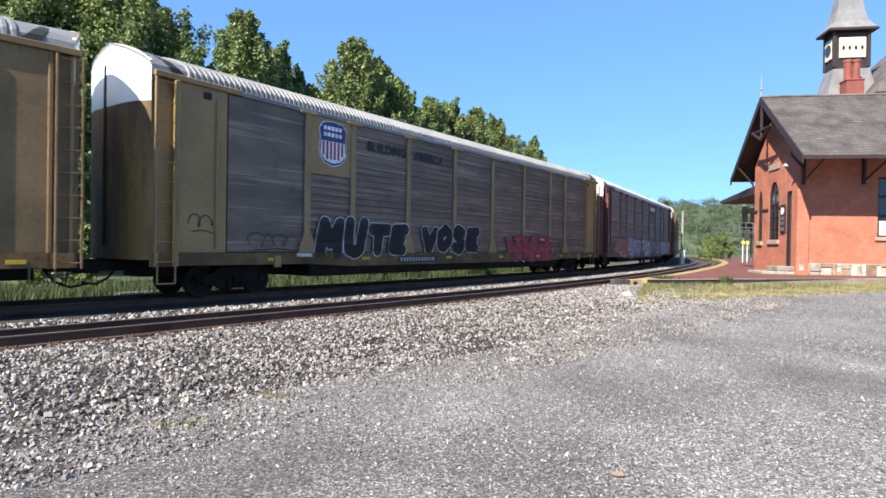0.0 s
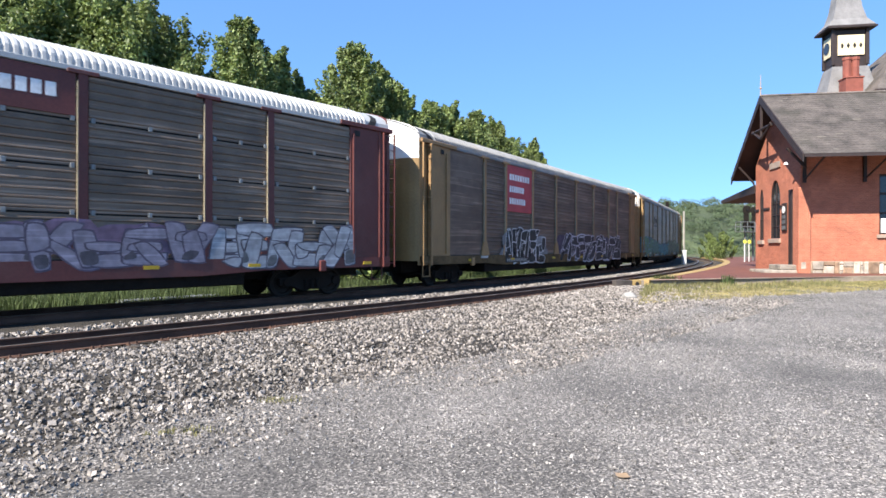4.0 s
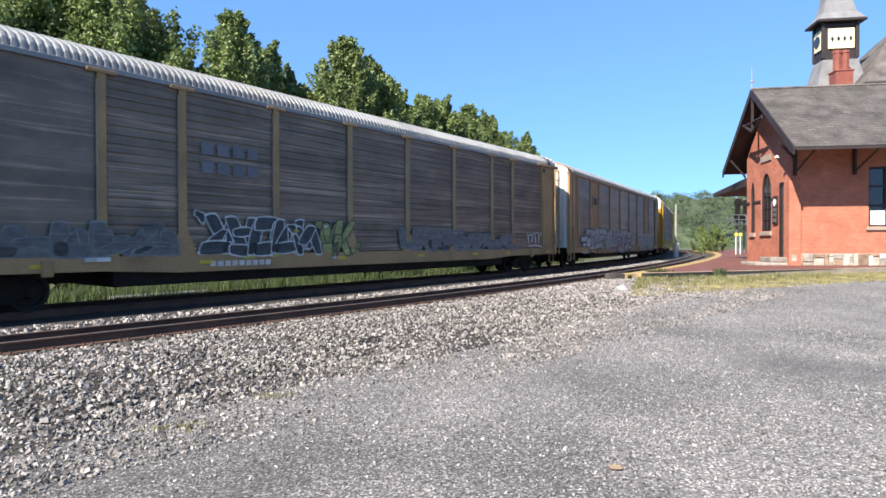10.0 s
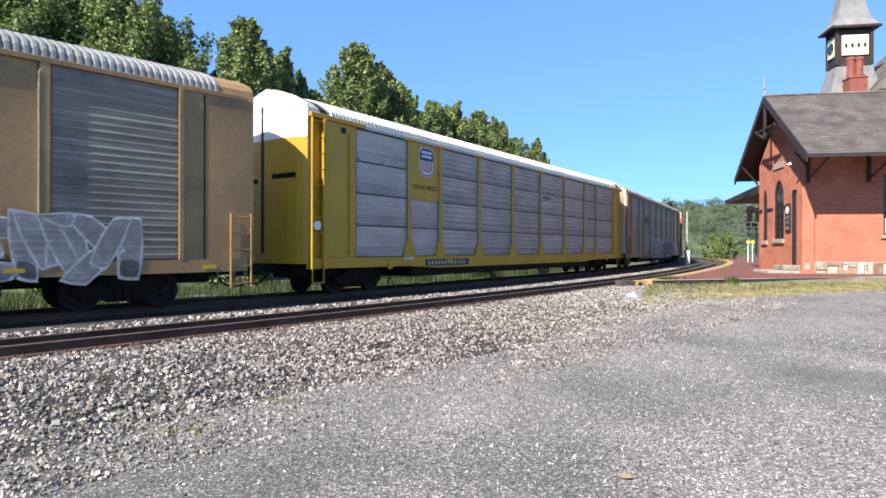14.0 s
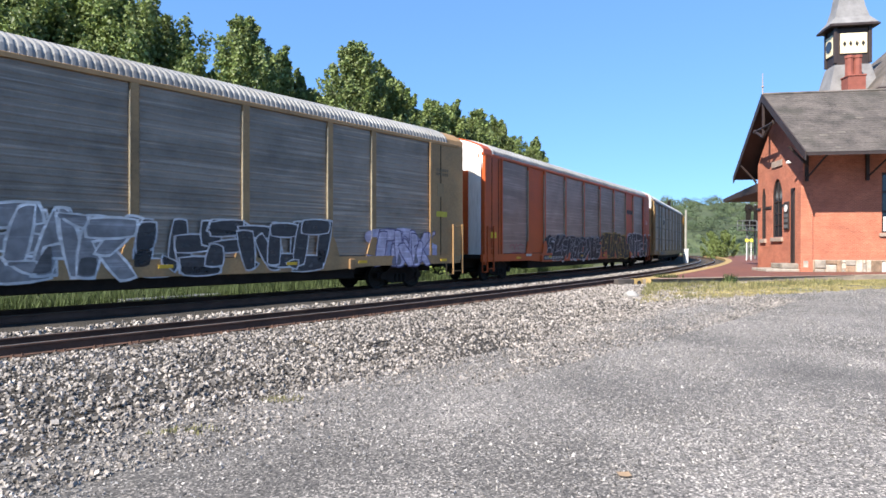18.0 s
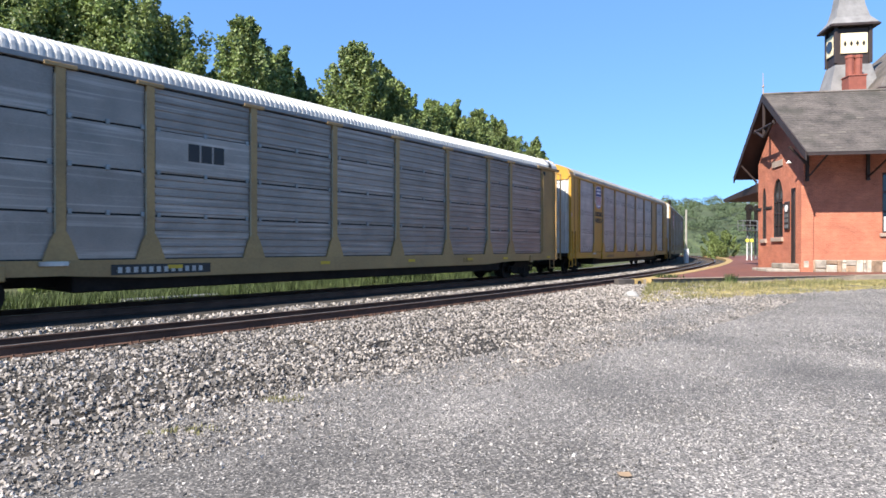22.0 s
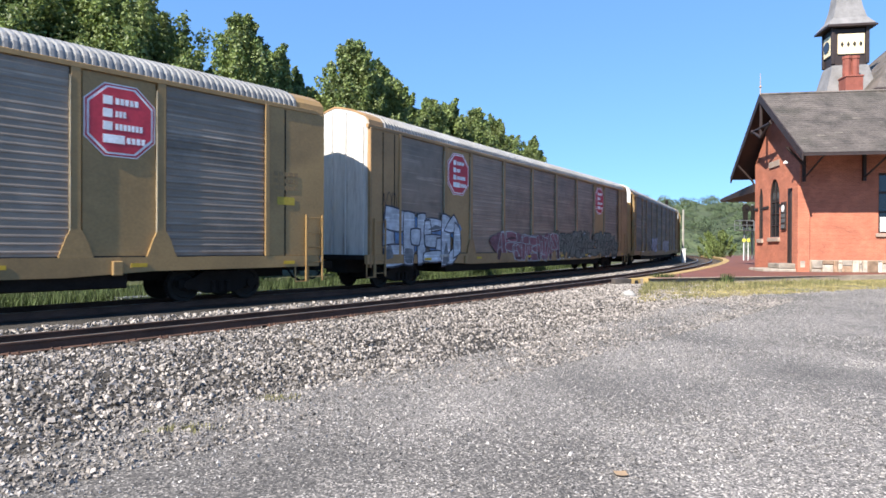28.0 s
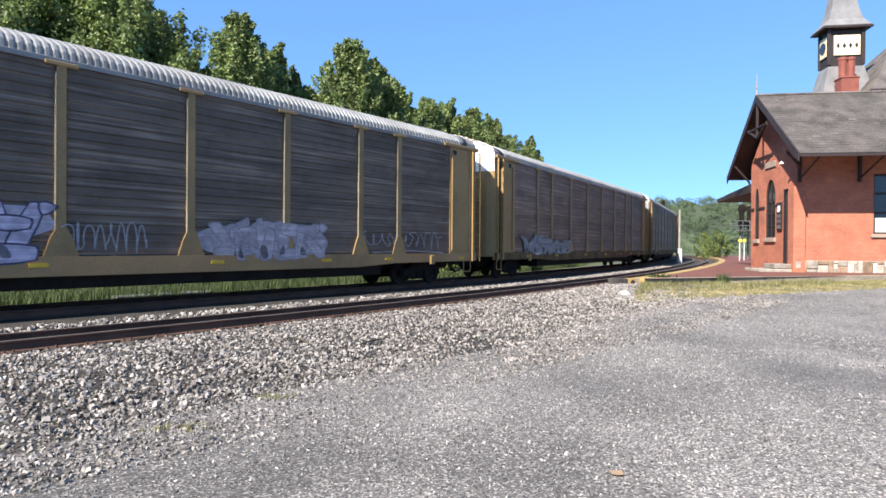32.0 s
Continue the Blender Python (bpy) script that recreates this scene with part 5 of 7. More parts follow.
def plain_letters(parent, x0, x1, z0, z1, fill, line, seed, label, width, y, lean, glyphs):
    """Fat spray-painted letters with an outline."""
    rng = random.Random(seed)
    step = (x1 - x0) / len(glyphs)
    for k, gi in enumerate(glyphs):
        w = step * rng.uniform(0.86, 1.0)
        b, t = z0 + rng.uniform(0, 0.12), z1 - rng.uniform(0, 0.18)
        pts = [(x0 + k * step + width * 0.4 + a * (w - width * 0.6) + (c - 0.5) * lean, b + width / 2 + c * (t - b - width)) for a, c in GLYPHS[gi]]
        sh = []
        for p, q in zip(pts, pts[1:]):
            sh += [p, ((p[0] + q[0]) / 2 + rng.uniform(-0.05, 0.05), (p[1] + q[1]) / 2 + rng.uniform(-0.04, 0.04))]
        sh.append(pts[-1])
        vs, fs = [], []
        ribbon_stroke(vs, fs, sh, width, y - 0.004 - k * 0.0025)
        let = part("graffiti_letter", raw("graffiti_letter", vs, fs, spray(fill)), None, parent, label)
        vs, fs = [], []
        ribbon_stroke(vs, fs, sh, width + 0.06, y - 0.0028 - k * 0.0025)
        part("letter_outline", raw("letter_outline", vs, fs, thin_spray(line)), None, let)


# bars that make letter-like bodies: each bar is four corners of a unit square
BODIES = ((((0, 0), (0.3, 0), (0.62, 1), (0.36, 1)), ((0.42, 1), (0.68, 1), (1, 0), (0.7, 0)), ((0.2, 0.26), (0.8, 0.26), (0.78, 0.44), (0.22, 0.44))),
          (((0, 0), (0.3, 0), (0.3, 1), (0, 1)), ((0.2, 0.74), (0.98, 0.7), (0.95, 1), (0.2, 1)), ((0.66, 0.4), (0.98, 0.44), (0.95, 0.8), (0.68, 0.76)), ((0.2, 0.34), (0.95, 0.4), (0.75, 0.58), (0.2, 0.56)), ((0.42, 0.4), (0.66, 0.4), (1.05, 0), (0.7, 0))),
          (((0.05, 0.72), (1, 0.78), (0.9, 1.02), (0.1, 1)), ((0.0, 0.42), (0.34, 0.46), (0.3, 0.95), (0.05, 0.95)), ((0.02, 0.4), (0.9, 0.36), (0.92, 0.58), (0.05, 0.62)), ((0.66, 0.1), (1, 0.12), (0.97, 0.55), (0.64, 0.5)), ((0.0, 0), (0.95, -0.02), (0.98, 0.24), (0.06, 0.24))),
          (((0, 0), (0.26, 0), (0.32, 1), (0.04, 1)), ((0.1, 1), (0.4, 1), (0.62, 0.3), (0.42, 0.2)), ((0.46, 0.22), (0.62, 0.3), (0.98, 1), (0.7, 1)), ((0.74, 0), (1.02, 0), (0.96, 1), (0.7, 0.95))),
          (((0, 0.1), (0.3, 0.15), (0.32, 1), (0.02, 1)), ((0.05, 0), (0.95, 0), (0.9, 0.26), (0.1, 0.28)), ((0.68, 0.1), (1, 0.1), (0.98, 1), (0.7, 0.96))),
          (((0, 0), (0.3, 0), (0.28, 1), (0, 1)), ((0.2, 0.45), (0.45, 0.4), (1.0, 1), (0.68, 1.04)), ((0.28, 0.58), (0.5, 0.62), (1.05, 0), (0.7, -0.04))),
          (((0, 0.05), (0.3, 0.1), (0.3, 0.9), (0, 0.95)), ((0.05, 0.78), (0.9, 0.74), (0.92, 1), (0.1, 1.03)), ((0.05, 0), (0.92, -0.02), (0.95, 0.26), (0.05, 0.26)), ((0.15, 0.4), (0.75, 0.42), (0.72, 0.6), (0.15, 0.6))),
          (((0, 0.05), (0.42, 0.1), (0.42, 0.9), (0, 0.95)), ((0.05, 0.66), (0.95, 0.62), (0.97, 1), (0.1, 1.03)), ((0.05, 0), (0.97, -0.02), (0.95, 0.36), (0.05, 0.34))),
          (((0, 0), (0.4, 0), (0.4, 1), (0, 1)), ((0.6, 0), (1, 0), (1, 1), (0.6, 1)), ((0.3, 0.36), (0.7, 0.36), (0.7, 0.66), (0.3, 0.66))),
          (((0, 0.0), (0.38, 0.0), (0.38, 1), (0, 1)), ((0.1, 0.7), (0.7, 0.7), (0.9, 0.85), (0.6, 1)), ((0.1, 0), (0.6, 0), (0.9, 0.2), (0.7, 0.32)), ((0.66, 0.12), (1, 0.25), (1, 0.75), (0.66, 0.88))))


def bent_bar(vs, fs, corners, y, rng, grow=0.0):
    """One swelling bar with bowed edges, spread outwards by grow."""
    c = sum((Vector(p) for p in corners), Vector((0, 0))) / 4
    pts = []
    for k in range(4):
        a, b = Vector(corners[k]), Vector(corners[(k + 1) % 4])
        e = b - a
        nrm = Vector((e.y, -e.x)).normalized() if e.length > 1e-6 else Vector((0, 0))
        if nrm.dot(a + b - 2 * c) < 0:
            nrm = -nrm
        da = (a - c).normalized()
        pts += [a + da * grow * 1.3, a + e * 0.33 + nrm * (grow + 0.03), a + e * 0.67 + nrm * (grow + 0.03)]
    i0 = len(vs)
    vs += [(p.x, y, p.y) for p in pts]
    fs.append(tuple(range(i0, i0 + len(pts))))


def graffiti(parent, x0, x1, z0, z1, n, fill, line, seed, label, width=0.27, glow_=None, y=-HW - 0.066, lean=0.0, glyphs=None, cloud=None, bodies=None):
    """Interlocking letter-like bodies with outlines, shaded lower parts, points and highlights."""
    if glyphs:
        return plain_letters(parent, x0, x1, z0, z1, fill, line, seed, label, width, y, lean, glyphs)
    rng = random.Random(seed)
    if cloud:
        vs, fs = [], []
        for i in range(n * 7):
            c = (rng.uniform(x0, x1), rng.uniform(max(z0, 0.8) + 0.3, z1 - 0.3))
            r, m = rng.uniform(0.2, 0.5), 12
            i0 = len(vs)
            vs += [(c[0] + r * 1.5 * math.cos(6.2832 * k / m) * rng.uniform(0.85, 1.1), y + 0.01 - i * 0.00004, max(0.76, c[1] + r * 0.75 * math.sin(6.2832 * k / m) * rng.uniform(0.85, 1.1))) for k in range(m)]
            fs.append(tuple(range(i0, i0 + m)))
        part("graffiti_cloud", raw("graffiti_cloud", vs, fs, thin_spray(cloud)), None, parent, "soft spray-painted background")["kind"] = "stuff"
    step = (x1 - x0) / n
    dark = tuple(c * 0.3 for c in fill)
    rim = min(0.06, 0.02 + width * 0.08)
    for i in range(n):
        low, top = max(z0, 0.78) + rng.uniform(0, 0.12), z1 - rng.uniform(0, 0.28)
        body = BODIES[bodies[i]] if bodies else BODIES[rng.randrange(7)][:4] + BODIES[rng.randrange(7)][1:2]
        turn, flip = (False, False) if bodies else (rng.random() < 0.5, rng.random() < 0.6)
        w = step * (1.05 if bodies else rng.uniform(1.1, 1.4))
        sh = lean + rng.uniform(-0.15, 0.15) * (0 if bodies else 1.6)
        bars_ = []
        for q in body:
            q = [((1 - a) if turn else a, (1 - c) if flip else c) for a, c in q]
            bars_.append([(x0 + i * step + (a + rng.uniform(-0.05, 0.05)) * w + (c - 0.5) * sh, low + (c + rng.uniform(-0.04, 0.04)) * (top - low)) for a, c in q])
        if not bodies and rng.random() < 0.6:
            # a point that shoots out of the body
            a, up = rng.choice((0.0, 1.0)), rng.choice((0.95, 0.1))
            px, pz = x0 + i * step + a * w, low + up * (top - low)
            d = (a - 0.5) * rng.uniform(0.5, 1.0) * step
            bars_.append([(px, pz - 0.12), (px + d, pz + rng.uniform(0.0, 0.3)), (px + d * 0.96, pz + 0.05), (px - d * 0.2, pz + 0.12)])
        yy = y - 0.002 - i * 0.003
        vs, fs = [], []
        for k, q in enumerate(bars_):
            bent_bar(vs, fs, q, yy - k * 0.0004, rng)
        let = part("graffiti_letter", raw("graffiti_letter", vs, fs, thin_spray(fill)), None, parent, label)
        vs, fs = [], []
        for k, q in enumerate(bars_):
            bent_bar(vs, fs, q, yy + 0.0002 - k * 0.0004, rng, rim)
        part("letter_outline", raw("letter_outline", vs, fs, thin_spray(line)), None, let)
        vs, fs = [], []
        for q in bars_[:1]:
            # lower third of a bar in a darker tone
            q = sorted(q, key=lambda p: p[1])
            a, b, c, d = q[0], q[1], q[3], q[2]
            f = rng.uniform(0.25, 0.45)
            bent_bar(vs, fs, [a, b, (b[0] + (c[0] - b[0]) * f, b[1] + (c[1] - b[1]) * f), (a[0] + (d[0] - a[0]) * f, a[1] + (d[1] - a[1]) * f)], yy - 0.0025, rng, -0.03)
        part("letter_shade", raw("letter_shade", vs, fs, thin_spray(dark)), None, let)
        if glow_:
            vs, fs = [], []
            for q in bars_[:1]:
                a, b = Vector(q[3]), Vector(q[2])
                m0, m1 = a.lerp(b, 0.15), a.lerp(b, 0.85)
                dn = Vector((0.0, -0.07))
                bent_bar(vs, fs, [m0 + dn, m1 + dn, m1 + dn * 1.8, m0 + dn * 1.8], yy - 0.0027, rng, -0.015)
            part("letter_highlight", raw("letter_highlight", vs, fs, thin_spray(glow_)), None, let)


def scrawl(parent, x0, x1, z0, z1, colour, seed, y=-HW - 0.055, w=0.024, n=5):
    """A thin marker tag: a running hand of uneven loops, hooks and one long underline."""
    rng = random.Random(seed)
    vs, fs = [], []
    wide, tall, mid = x1 - x0, z1 - z0, (z0 + z1) / 2
    pts, m = [], n * 12
    ph = rng.uniform(0, 6.28)
    amp = [rng.uniform(0.35, 1.0) for k in range(n + 2)]
    loop = [rng.choice((-0.9, 0.6, 1.3)) for k in range(n + 2)]
    for k in range(m + 1):
        t = k / m
        q = t * n
        a = amp[int(q)] * (1 - q % 1) + amp[int(q) + 1] * (q % 1)
        ang = 6.283 * q + ph
        pts.append((x0 + t * wide + loop[int(q)] * wide / n * 0.3 * math.sin(ang), mid + tall * 0.5 * a * math.cos(ang + 0.7 * math.sin(ang * 0.5))))
    ribbon_stroke(vs, fs, pts, w, y)
    if rng.random() < 0.7:
        zz = z0 - tall * 0.12
        ribbon_stroke(vs, fs, [(x0 + wide * 0.1, zz), (x0 + wide * 0.6, zz + tall * 0.08), (x0 + wide * 1.05, zz - tall * 0.05)], w, y - 0.0003)
    part("marker_tag", raw("marker_tag", vs, fs, spray(colour)), None, parent, "thin scrawled tag")


def number_board(parent, x, w, z=0.82, h=0.24, n=12):
    """Dark board on the sill with a row of pale bars for its number."""
    b = shape(parent, "number_board", [(x, z), (x + w, z), (x + w, z + h), (x, z + h)], -HW - 0.071, (0.02, 0.018, 0.017), "dark number board on the sill")
    bars(b, x + w * 0.06, z + h * 0.2, w * 0.88, h * 0.55, n, (0.34, 0.34, 0.32), -HW - 0.079, gap=0.45)


def words(parent, text, x, z, h, colour, y, name="lettering", fit=None, fat=0.0):
    cu = bpy.data.curves.new("letters", "FONT")
    cu.body, cu.size, cu.offset = text, h / 0.72, fat
    cu.extrude = 0.003
    tmp = bpy.data.objects.new("letters", cu)
    scene.collection.objects.link(tmp)
    bpy.context.view_layer.update()
    me = bpy.data.meshes.new_from_object(tmp.evaluated_get(bpy.context.evaluated_depsgraph_get()))
    bpy.data.objects.remove(tmp)
    co = np.zeros(len(me.vertices) * 3)
    me.vertices.foreach_get("co", co)
    co = co.reshape(-1, 3)
    w = co[:, 0].max() - co[:, 0].min()
    k = fit / w if fit else 1.0
    out = np.stack([x + (co[:, 0] - co[:, 0].min()) * k, y - co[:, 2], z + co[:, 1]], 1)
    me.vertices.foreach_set("co", out.reshape(-1))
    me.materials.clear()
    me.materials.append(spray(colour))
    return part(name, me, None, parent, "painted letters")


def shape(parent, name, outline, y, colour, label="", t=0.006):
    return part(name, extrude(bmesh.new(), outline, "y", y - t, y), spray(colour), parent, label)


def bars(parent, x, z, w, h, n, colour, y, rows=1, gap=0.25):
    """Writing that cannot be read: plain bars."""
    for r in range(rows):
        zz = z - r * h * 1.6
        ww = w / n
        for i in range(n):
            part("writing_bar", box((x + i * ww, y - 0.004, zz), (x + i * ww + ww * (1 - gap), y, zz + h)), spray(colour), parent)


def octagon(x0, x1, z0, z1, c):
    return [(x0 + c, z0), (x1 - c, z0), (x1, z0 + c), (x1, z1 - c), (x1 - c, z1), (x0 + c, z1), (x0, z1 - c), (x0, z0 + c)]


def shield(x0, x1, z0, z1):
    m = (x0 + x1) / 2
    w, h = x1 - x0, z1 - z0
    return [(m, z0), (x0 + w * 0.8, z0 + h * 0.06), (x1 - w * 0.02, z0 + h * 0.22), (x1, z0 + h * 0.4), (x1 - w * 0.05, z0 + h * 0.62), (x1, z0 + h * 0.82), (x1 - w * 0.14, z0 + h * 0.96), (m, z1),
            (x0 + w * 0.14, z0 + h * 0.96), (x0, z0 + h * 0.82), (x0 + w * 0.05, z0 + h * 0.62), (x0, z0 + h * 0.4), (x0 + w * 0.02, z0 + h * 0.22), (x0 + w * 0.2, z0 + h * 0.06)]


WHITE, BLACK, NAVY, RED = (0.75, 0.75, 0.75), (0.015, 0.015, 0.016), (0.03, 0.04, 0.16), (0.45, 0.03, 0.05)


def crest(car, x0, x1, z0, z1, y):
    """Blue and white striped shield."""
    s = shape(car, "shield", shield(x0 - 0.02, x1 + 0.02, z0 - 0.025, z1 + 0.025), y, WHITE, "white-edged shield emblem")
    shape(s, "shield_field", shield(x0, x1, z0, z1), y - 0.008, NAVY)
    w, h = x1 - x0, z1 - z0
    bm = bmesh.new()
    extrude(bm, [(x0 + w * 0.06, z0 + h * 0.55), (x0 + w * 0.03, z0 + h * 0.25), (x0 + w * 0.22, z0 + h * 0.1), ((x0 + x1) / 2, z0 + h * 0.05), (x1 - w * 0.22, z0 + h * 0.1), (x1 - w * 0.03, z0 + h * 0.25), (x1 - w * 0.06, z0 + h * 0.55)], "y", y - 0.018, y - 0.014)
    part("shield_stripes", bm, spray(WHITE), s)
    for i in range(6):
        a = x0 + w * (0.1 + i * 0.14)
        shape(s, "stripe", [(a, z0 + h * (0.16 if 0 < i < 5 else 0.24)), (a + w * 0.075, z0 + h * (0.13 if 0 < i < 5 else 0.22)), (a + w * 0.075, z0 + h * 0.54), (a, z0 + h * 0.54)], y - 0.018, (0.3, 0.03, 0.05), t=0.004)
    bars(s, x0 + w * 0.15, z0 + h * 0.8, w * 0.7, h * 0.09, 5, WHITE, y - 0.014, 2)


def emblem(car, x0, x1, z0, z1, y):
    """Red octagon with a white rim and rows of white marks."""
    s = shape(car, "octagon_emblem", octagon(x0, x1, z0, z1, (x1 - x0) * 0.27), y, WHITE, "white-edged red octagon emblem")
    k = 0.07
    shape(s, "octagon_line", octagon(x0 + 0.025, x1 - 0.025, z0 + 0.025, z1 - 0.025, (x1 - x0) * 0.26), y - 0.007, RED)
    shape(s, "octagon_rim", octagon(x0 + 0.06, x1 - 0.06, z0 + 0.06, z1 - 0.06, (x1 - x0) * 0.255), y - 0.014, WHITE)
    shape(s, "octagon_field", octagon(x0 + 0.1, x1 - 0.1, z0 + 0.1, z1 - 0.1, (x1 - x0) * 0.25), y - 0.021, RED)
    w, h = x1 - x0, z1 - z0
    for i in range(4):
        z = z0 + h * (0.72 - i * 0.175)
        shape(s, "emblem_initial", [(x0 + w * 0.25, z - 0.02), (x0 + w * (0.38 if i < 3 else 0.55), z - 0.02), (x0 + w * (0.38 if i < 3 else 0.55), z + h * 0.105), (x0 + w * 0.25, z + h * 0.105)], y - 0.028, WHITE, t=0.004)
        bars(s, x0 + w * (0.42 if i < 3 else 0.58), z, w * (0.34, 0.16, 0.4, 0.28)[i], h * 0.085, (5, 3, 7, 4)[i], WHITE, y - 0.028)


def build_car(spec):
    P, S, RF, END = spec["paint"], spec["screen"], spec["roof"], spec["end"]
    kind, rows, ribs = spec["kind"], spec.get("rows", 4), spec.get("ribs", 5)
    car = thing("car_carrier_wagon", Matrix(), spec["label"], "railway wagon", "wagons of the freight train")
    X = lambda l: l - BL / 2
    Y = -HW
    bay0, lead = (BAY0, -0.04) if kind == "T" else (1.76, 0.24)

    def add(name, me, pos=(0, 0, 0), label="", parent=car, flip=False):
        o = part(name, me, None, parent, label)
        o.matrix_basis = Matrix.Translation(pos) @ (Matrix.Rotation(math.pi, 4, "Z") if flip else Matrix())
        return o
    pk, sk = P.name, S.name
    SL = spec.get("sill", M_GRIME if kind == "T" else P)
    for sg in (-1, 1):
        # side sill with a shallow fish-belly
        def sill():
            bm = bmesh.new()
            extrude(bm, [(X(0.1), SILL0 + 0.12), (X(4.6), SILL0 + 0.1), (X(6.4), SILL0), (X(20.6), SILL0), (X(22.4), SILL0 + 0.1), (X(BL + 0.2), SILL0 + 0.12), (X(BL + 0.2), SILL1), (X(0.1), SILL1)], "y", -0.06, 0.06)
            return finish("side_sill", bm, SL)
        add("side_sill", shared(("sill", SL.name), sill), (0, sg * (HW + 0.01), 0), "painted side sill")
        add("top_rail", shared(("toprail", pk, kind), lambda: finish("top_rail", box((X(0.15), -0.06, TOP - 0.02), (X(BL + 0.15), 0.06, TOP + 0.1), 0.01), P if kind == "B" else RF)), (0, sg * HW, 0))
        for i, l in enumerate(POSTS):
            if sg < 0:
                # pale strip that paints sunlight onto the post's left edge
                add("post_flange", shared(("flange",), lambda: finish("post_flange", box((-0.122, -0.062, SILL1 + 0.5), (-0.1, 0.0, TOP - 0.2), 0.004), M_SUNEDGE)), (X(l), Y, 0), "bright worn edge of the post")
            add("post", shared(("post", pk), lambda: post_mesh(P)), (X(l), sg * (HW + 0.003), 0), flip=sg > 0)
            if kind == "T":
                add("post_cap", shared(("cap", pk), lambda: finish("post_cap", box((-0.32, -0.07, TOP - 0.06), (0.32, 0.04, TOP + 0.03), 0.01), P)), (X(l), sg * (HW + 0.006), 0), flip=sg > 0)
        # end sheets beside the doors
        for a, b, wide in ((max(lead, 0.0), bay0, 0), (BAY1, BL + (0.3 if kind == "T" else 0.4), 1)):
            add("end_sheet", shared(("endsheet", pk, wide, kind), lambda: end_sheet(X(a), X(b), P, kind, wide)), (0, sg * HW, 0), "painted end sheet", flip=False) if sg < 0 else add("end_sheet", shared(("endsheetf", pk, wide), lambda: finish("end_sheet", box((X(a), -0.03, SILL1), (X(b), 0.03, TOP)), P)), (0, HW, 0))
        bays = [bay0] + list(POSTS) + [BAY1]
        z0, hh = SILL1 + 0.03, TOP - SILL1 - 0.05
        if sg < 0:
            for i in range(len(bays) - 1):
                a, b = bays[i] + (0.125 if i else 0.06), bays[i + 1] - (0.125 if i < len(bays) - 2 else 0.0)
                solid = i in spec.get("solid", ())
                if solid:
                    add("solid_panel", shared(("solid", pk, i), lambda: finish("solid_panel", box((0, -0.0, 0), (b - a, 0.05, hh), 0.008), P)), (X(a), Y, z0), "plain painted panel")
                    continue
                for r in range(rows):
                    h = hh / rows
                    nr = 0 if (spec.get("smooth_first") and (i == 0 or (i == 1 and spec["smooth_first"] > 1))) else ribs
                    o = add("screen_panel", shared(("panel", sk, round(b - a, 2), rows, nr, spec.get("gaps")), lambda: panel_mesh(b - a, h - (0.045 if rows > 1 and spec.get("gaps") else 0.004), S, nr, 0.024 if kind == "T" else 0.008)), (X(a), Y + 0.012, z0 + r * h))
                    if spec.get("brackets") and r:
                        for fx in (0.03, 0.5, 0.97):
                            add("clip", shared(("clip",), lambda: finish("clip", box((-0.045, -0.035, -0.06), (0.045, 0.0, 0.06), 0.008), M_STEEL)), (X(a) + (b - a) * fx, Y + 0.005, z0 + r * h))
        else:
            bm = bmesh.new()
            for a, b in zip(bays, bays[1:]):
                cuboid(bm, (X(a) + 0.1, HW - 0.03, z0), (X(b) - 0.1, HW, z0 + hh))
            part("far_screens", bm, S, car, "far side screens")
        # black sheet added for the shade inside the wagon, seen through the joints
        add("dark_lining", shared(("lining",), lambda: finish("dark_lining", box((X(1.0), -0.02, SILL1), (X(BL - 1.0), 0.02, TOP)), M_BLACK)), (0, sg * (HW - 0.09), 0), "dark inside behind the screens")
    # roof
    rl0, rl1 = (0.8, BL - 0.8) if kind == "T" else (0.95, BL - 0.55)
    add("roof", shared(("roof", RF.name, kind), lambda: roof_mesh(X(rl0), X(rl1), RF)), label="ribbed arched roof")
    cap_mat = spec.get("cap", RF)
    for sg, a, b in ((-1, lead, rl0), (1, rl1, BL + (0.2 if kind == "T" else 0.4))):
        add("end_cap", shared(("endcap", cap_mat.name, kind, sg), lambda: end_cap(X(a), X(b), cap_mat, kind, sg)), label="end piece of the roof")
    # end doors
    for sg in (-1, 1):
        door = add("end_door", shared(("door", END.name, kind), lambda: end_door(END, kind)), (X(lead) + 0.02 if sg < 0 else X(BL + (0.2 if kind == "T" else 0.4)) - 0.02, 0, 0), "tall end door", flip=sg > 0)
        if kind == "B":
            for y in (-1.3, -0.5, 0.12, 0.8, 1.3):
                add("door_rib", shared(("rib", END.name, abs(y)), lambda: finish("door_rib", box((-0.05, -0.03, 1.15), (0.0, 0.03, 6.05 - abs(y) ** 2 * 0.4), 0.012), END)), (0, y, 0), "", door)
            spec.get("top") and add("end_top", shared(("endtop", cap_mat.name), lambda: cap_front(cap_mat)), (0, 0, 0), "painted upper part of the end", door)
            if spec.get("side_strip"):
                add("pale_strip", shared(("strip",), lambda: finish("pale_strip", box((-0.078, -1.45, 1.15), (-0.06, -0.85, 5.2), 0.004), M_PALE)), (0, 0, 0), "pale panel at the door's edge", door)
        if spec.get("white_top"):
            add("white_top", shared(("whitetop", spec["white_top"]), lambda: white_top(spec["white_top"])), (0, 0, 0), "white-painted upper part of the end", door)
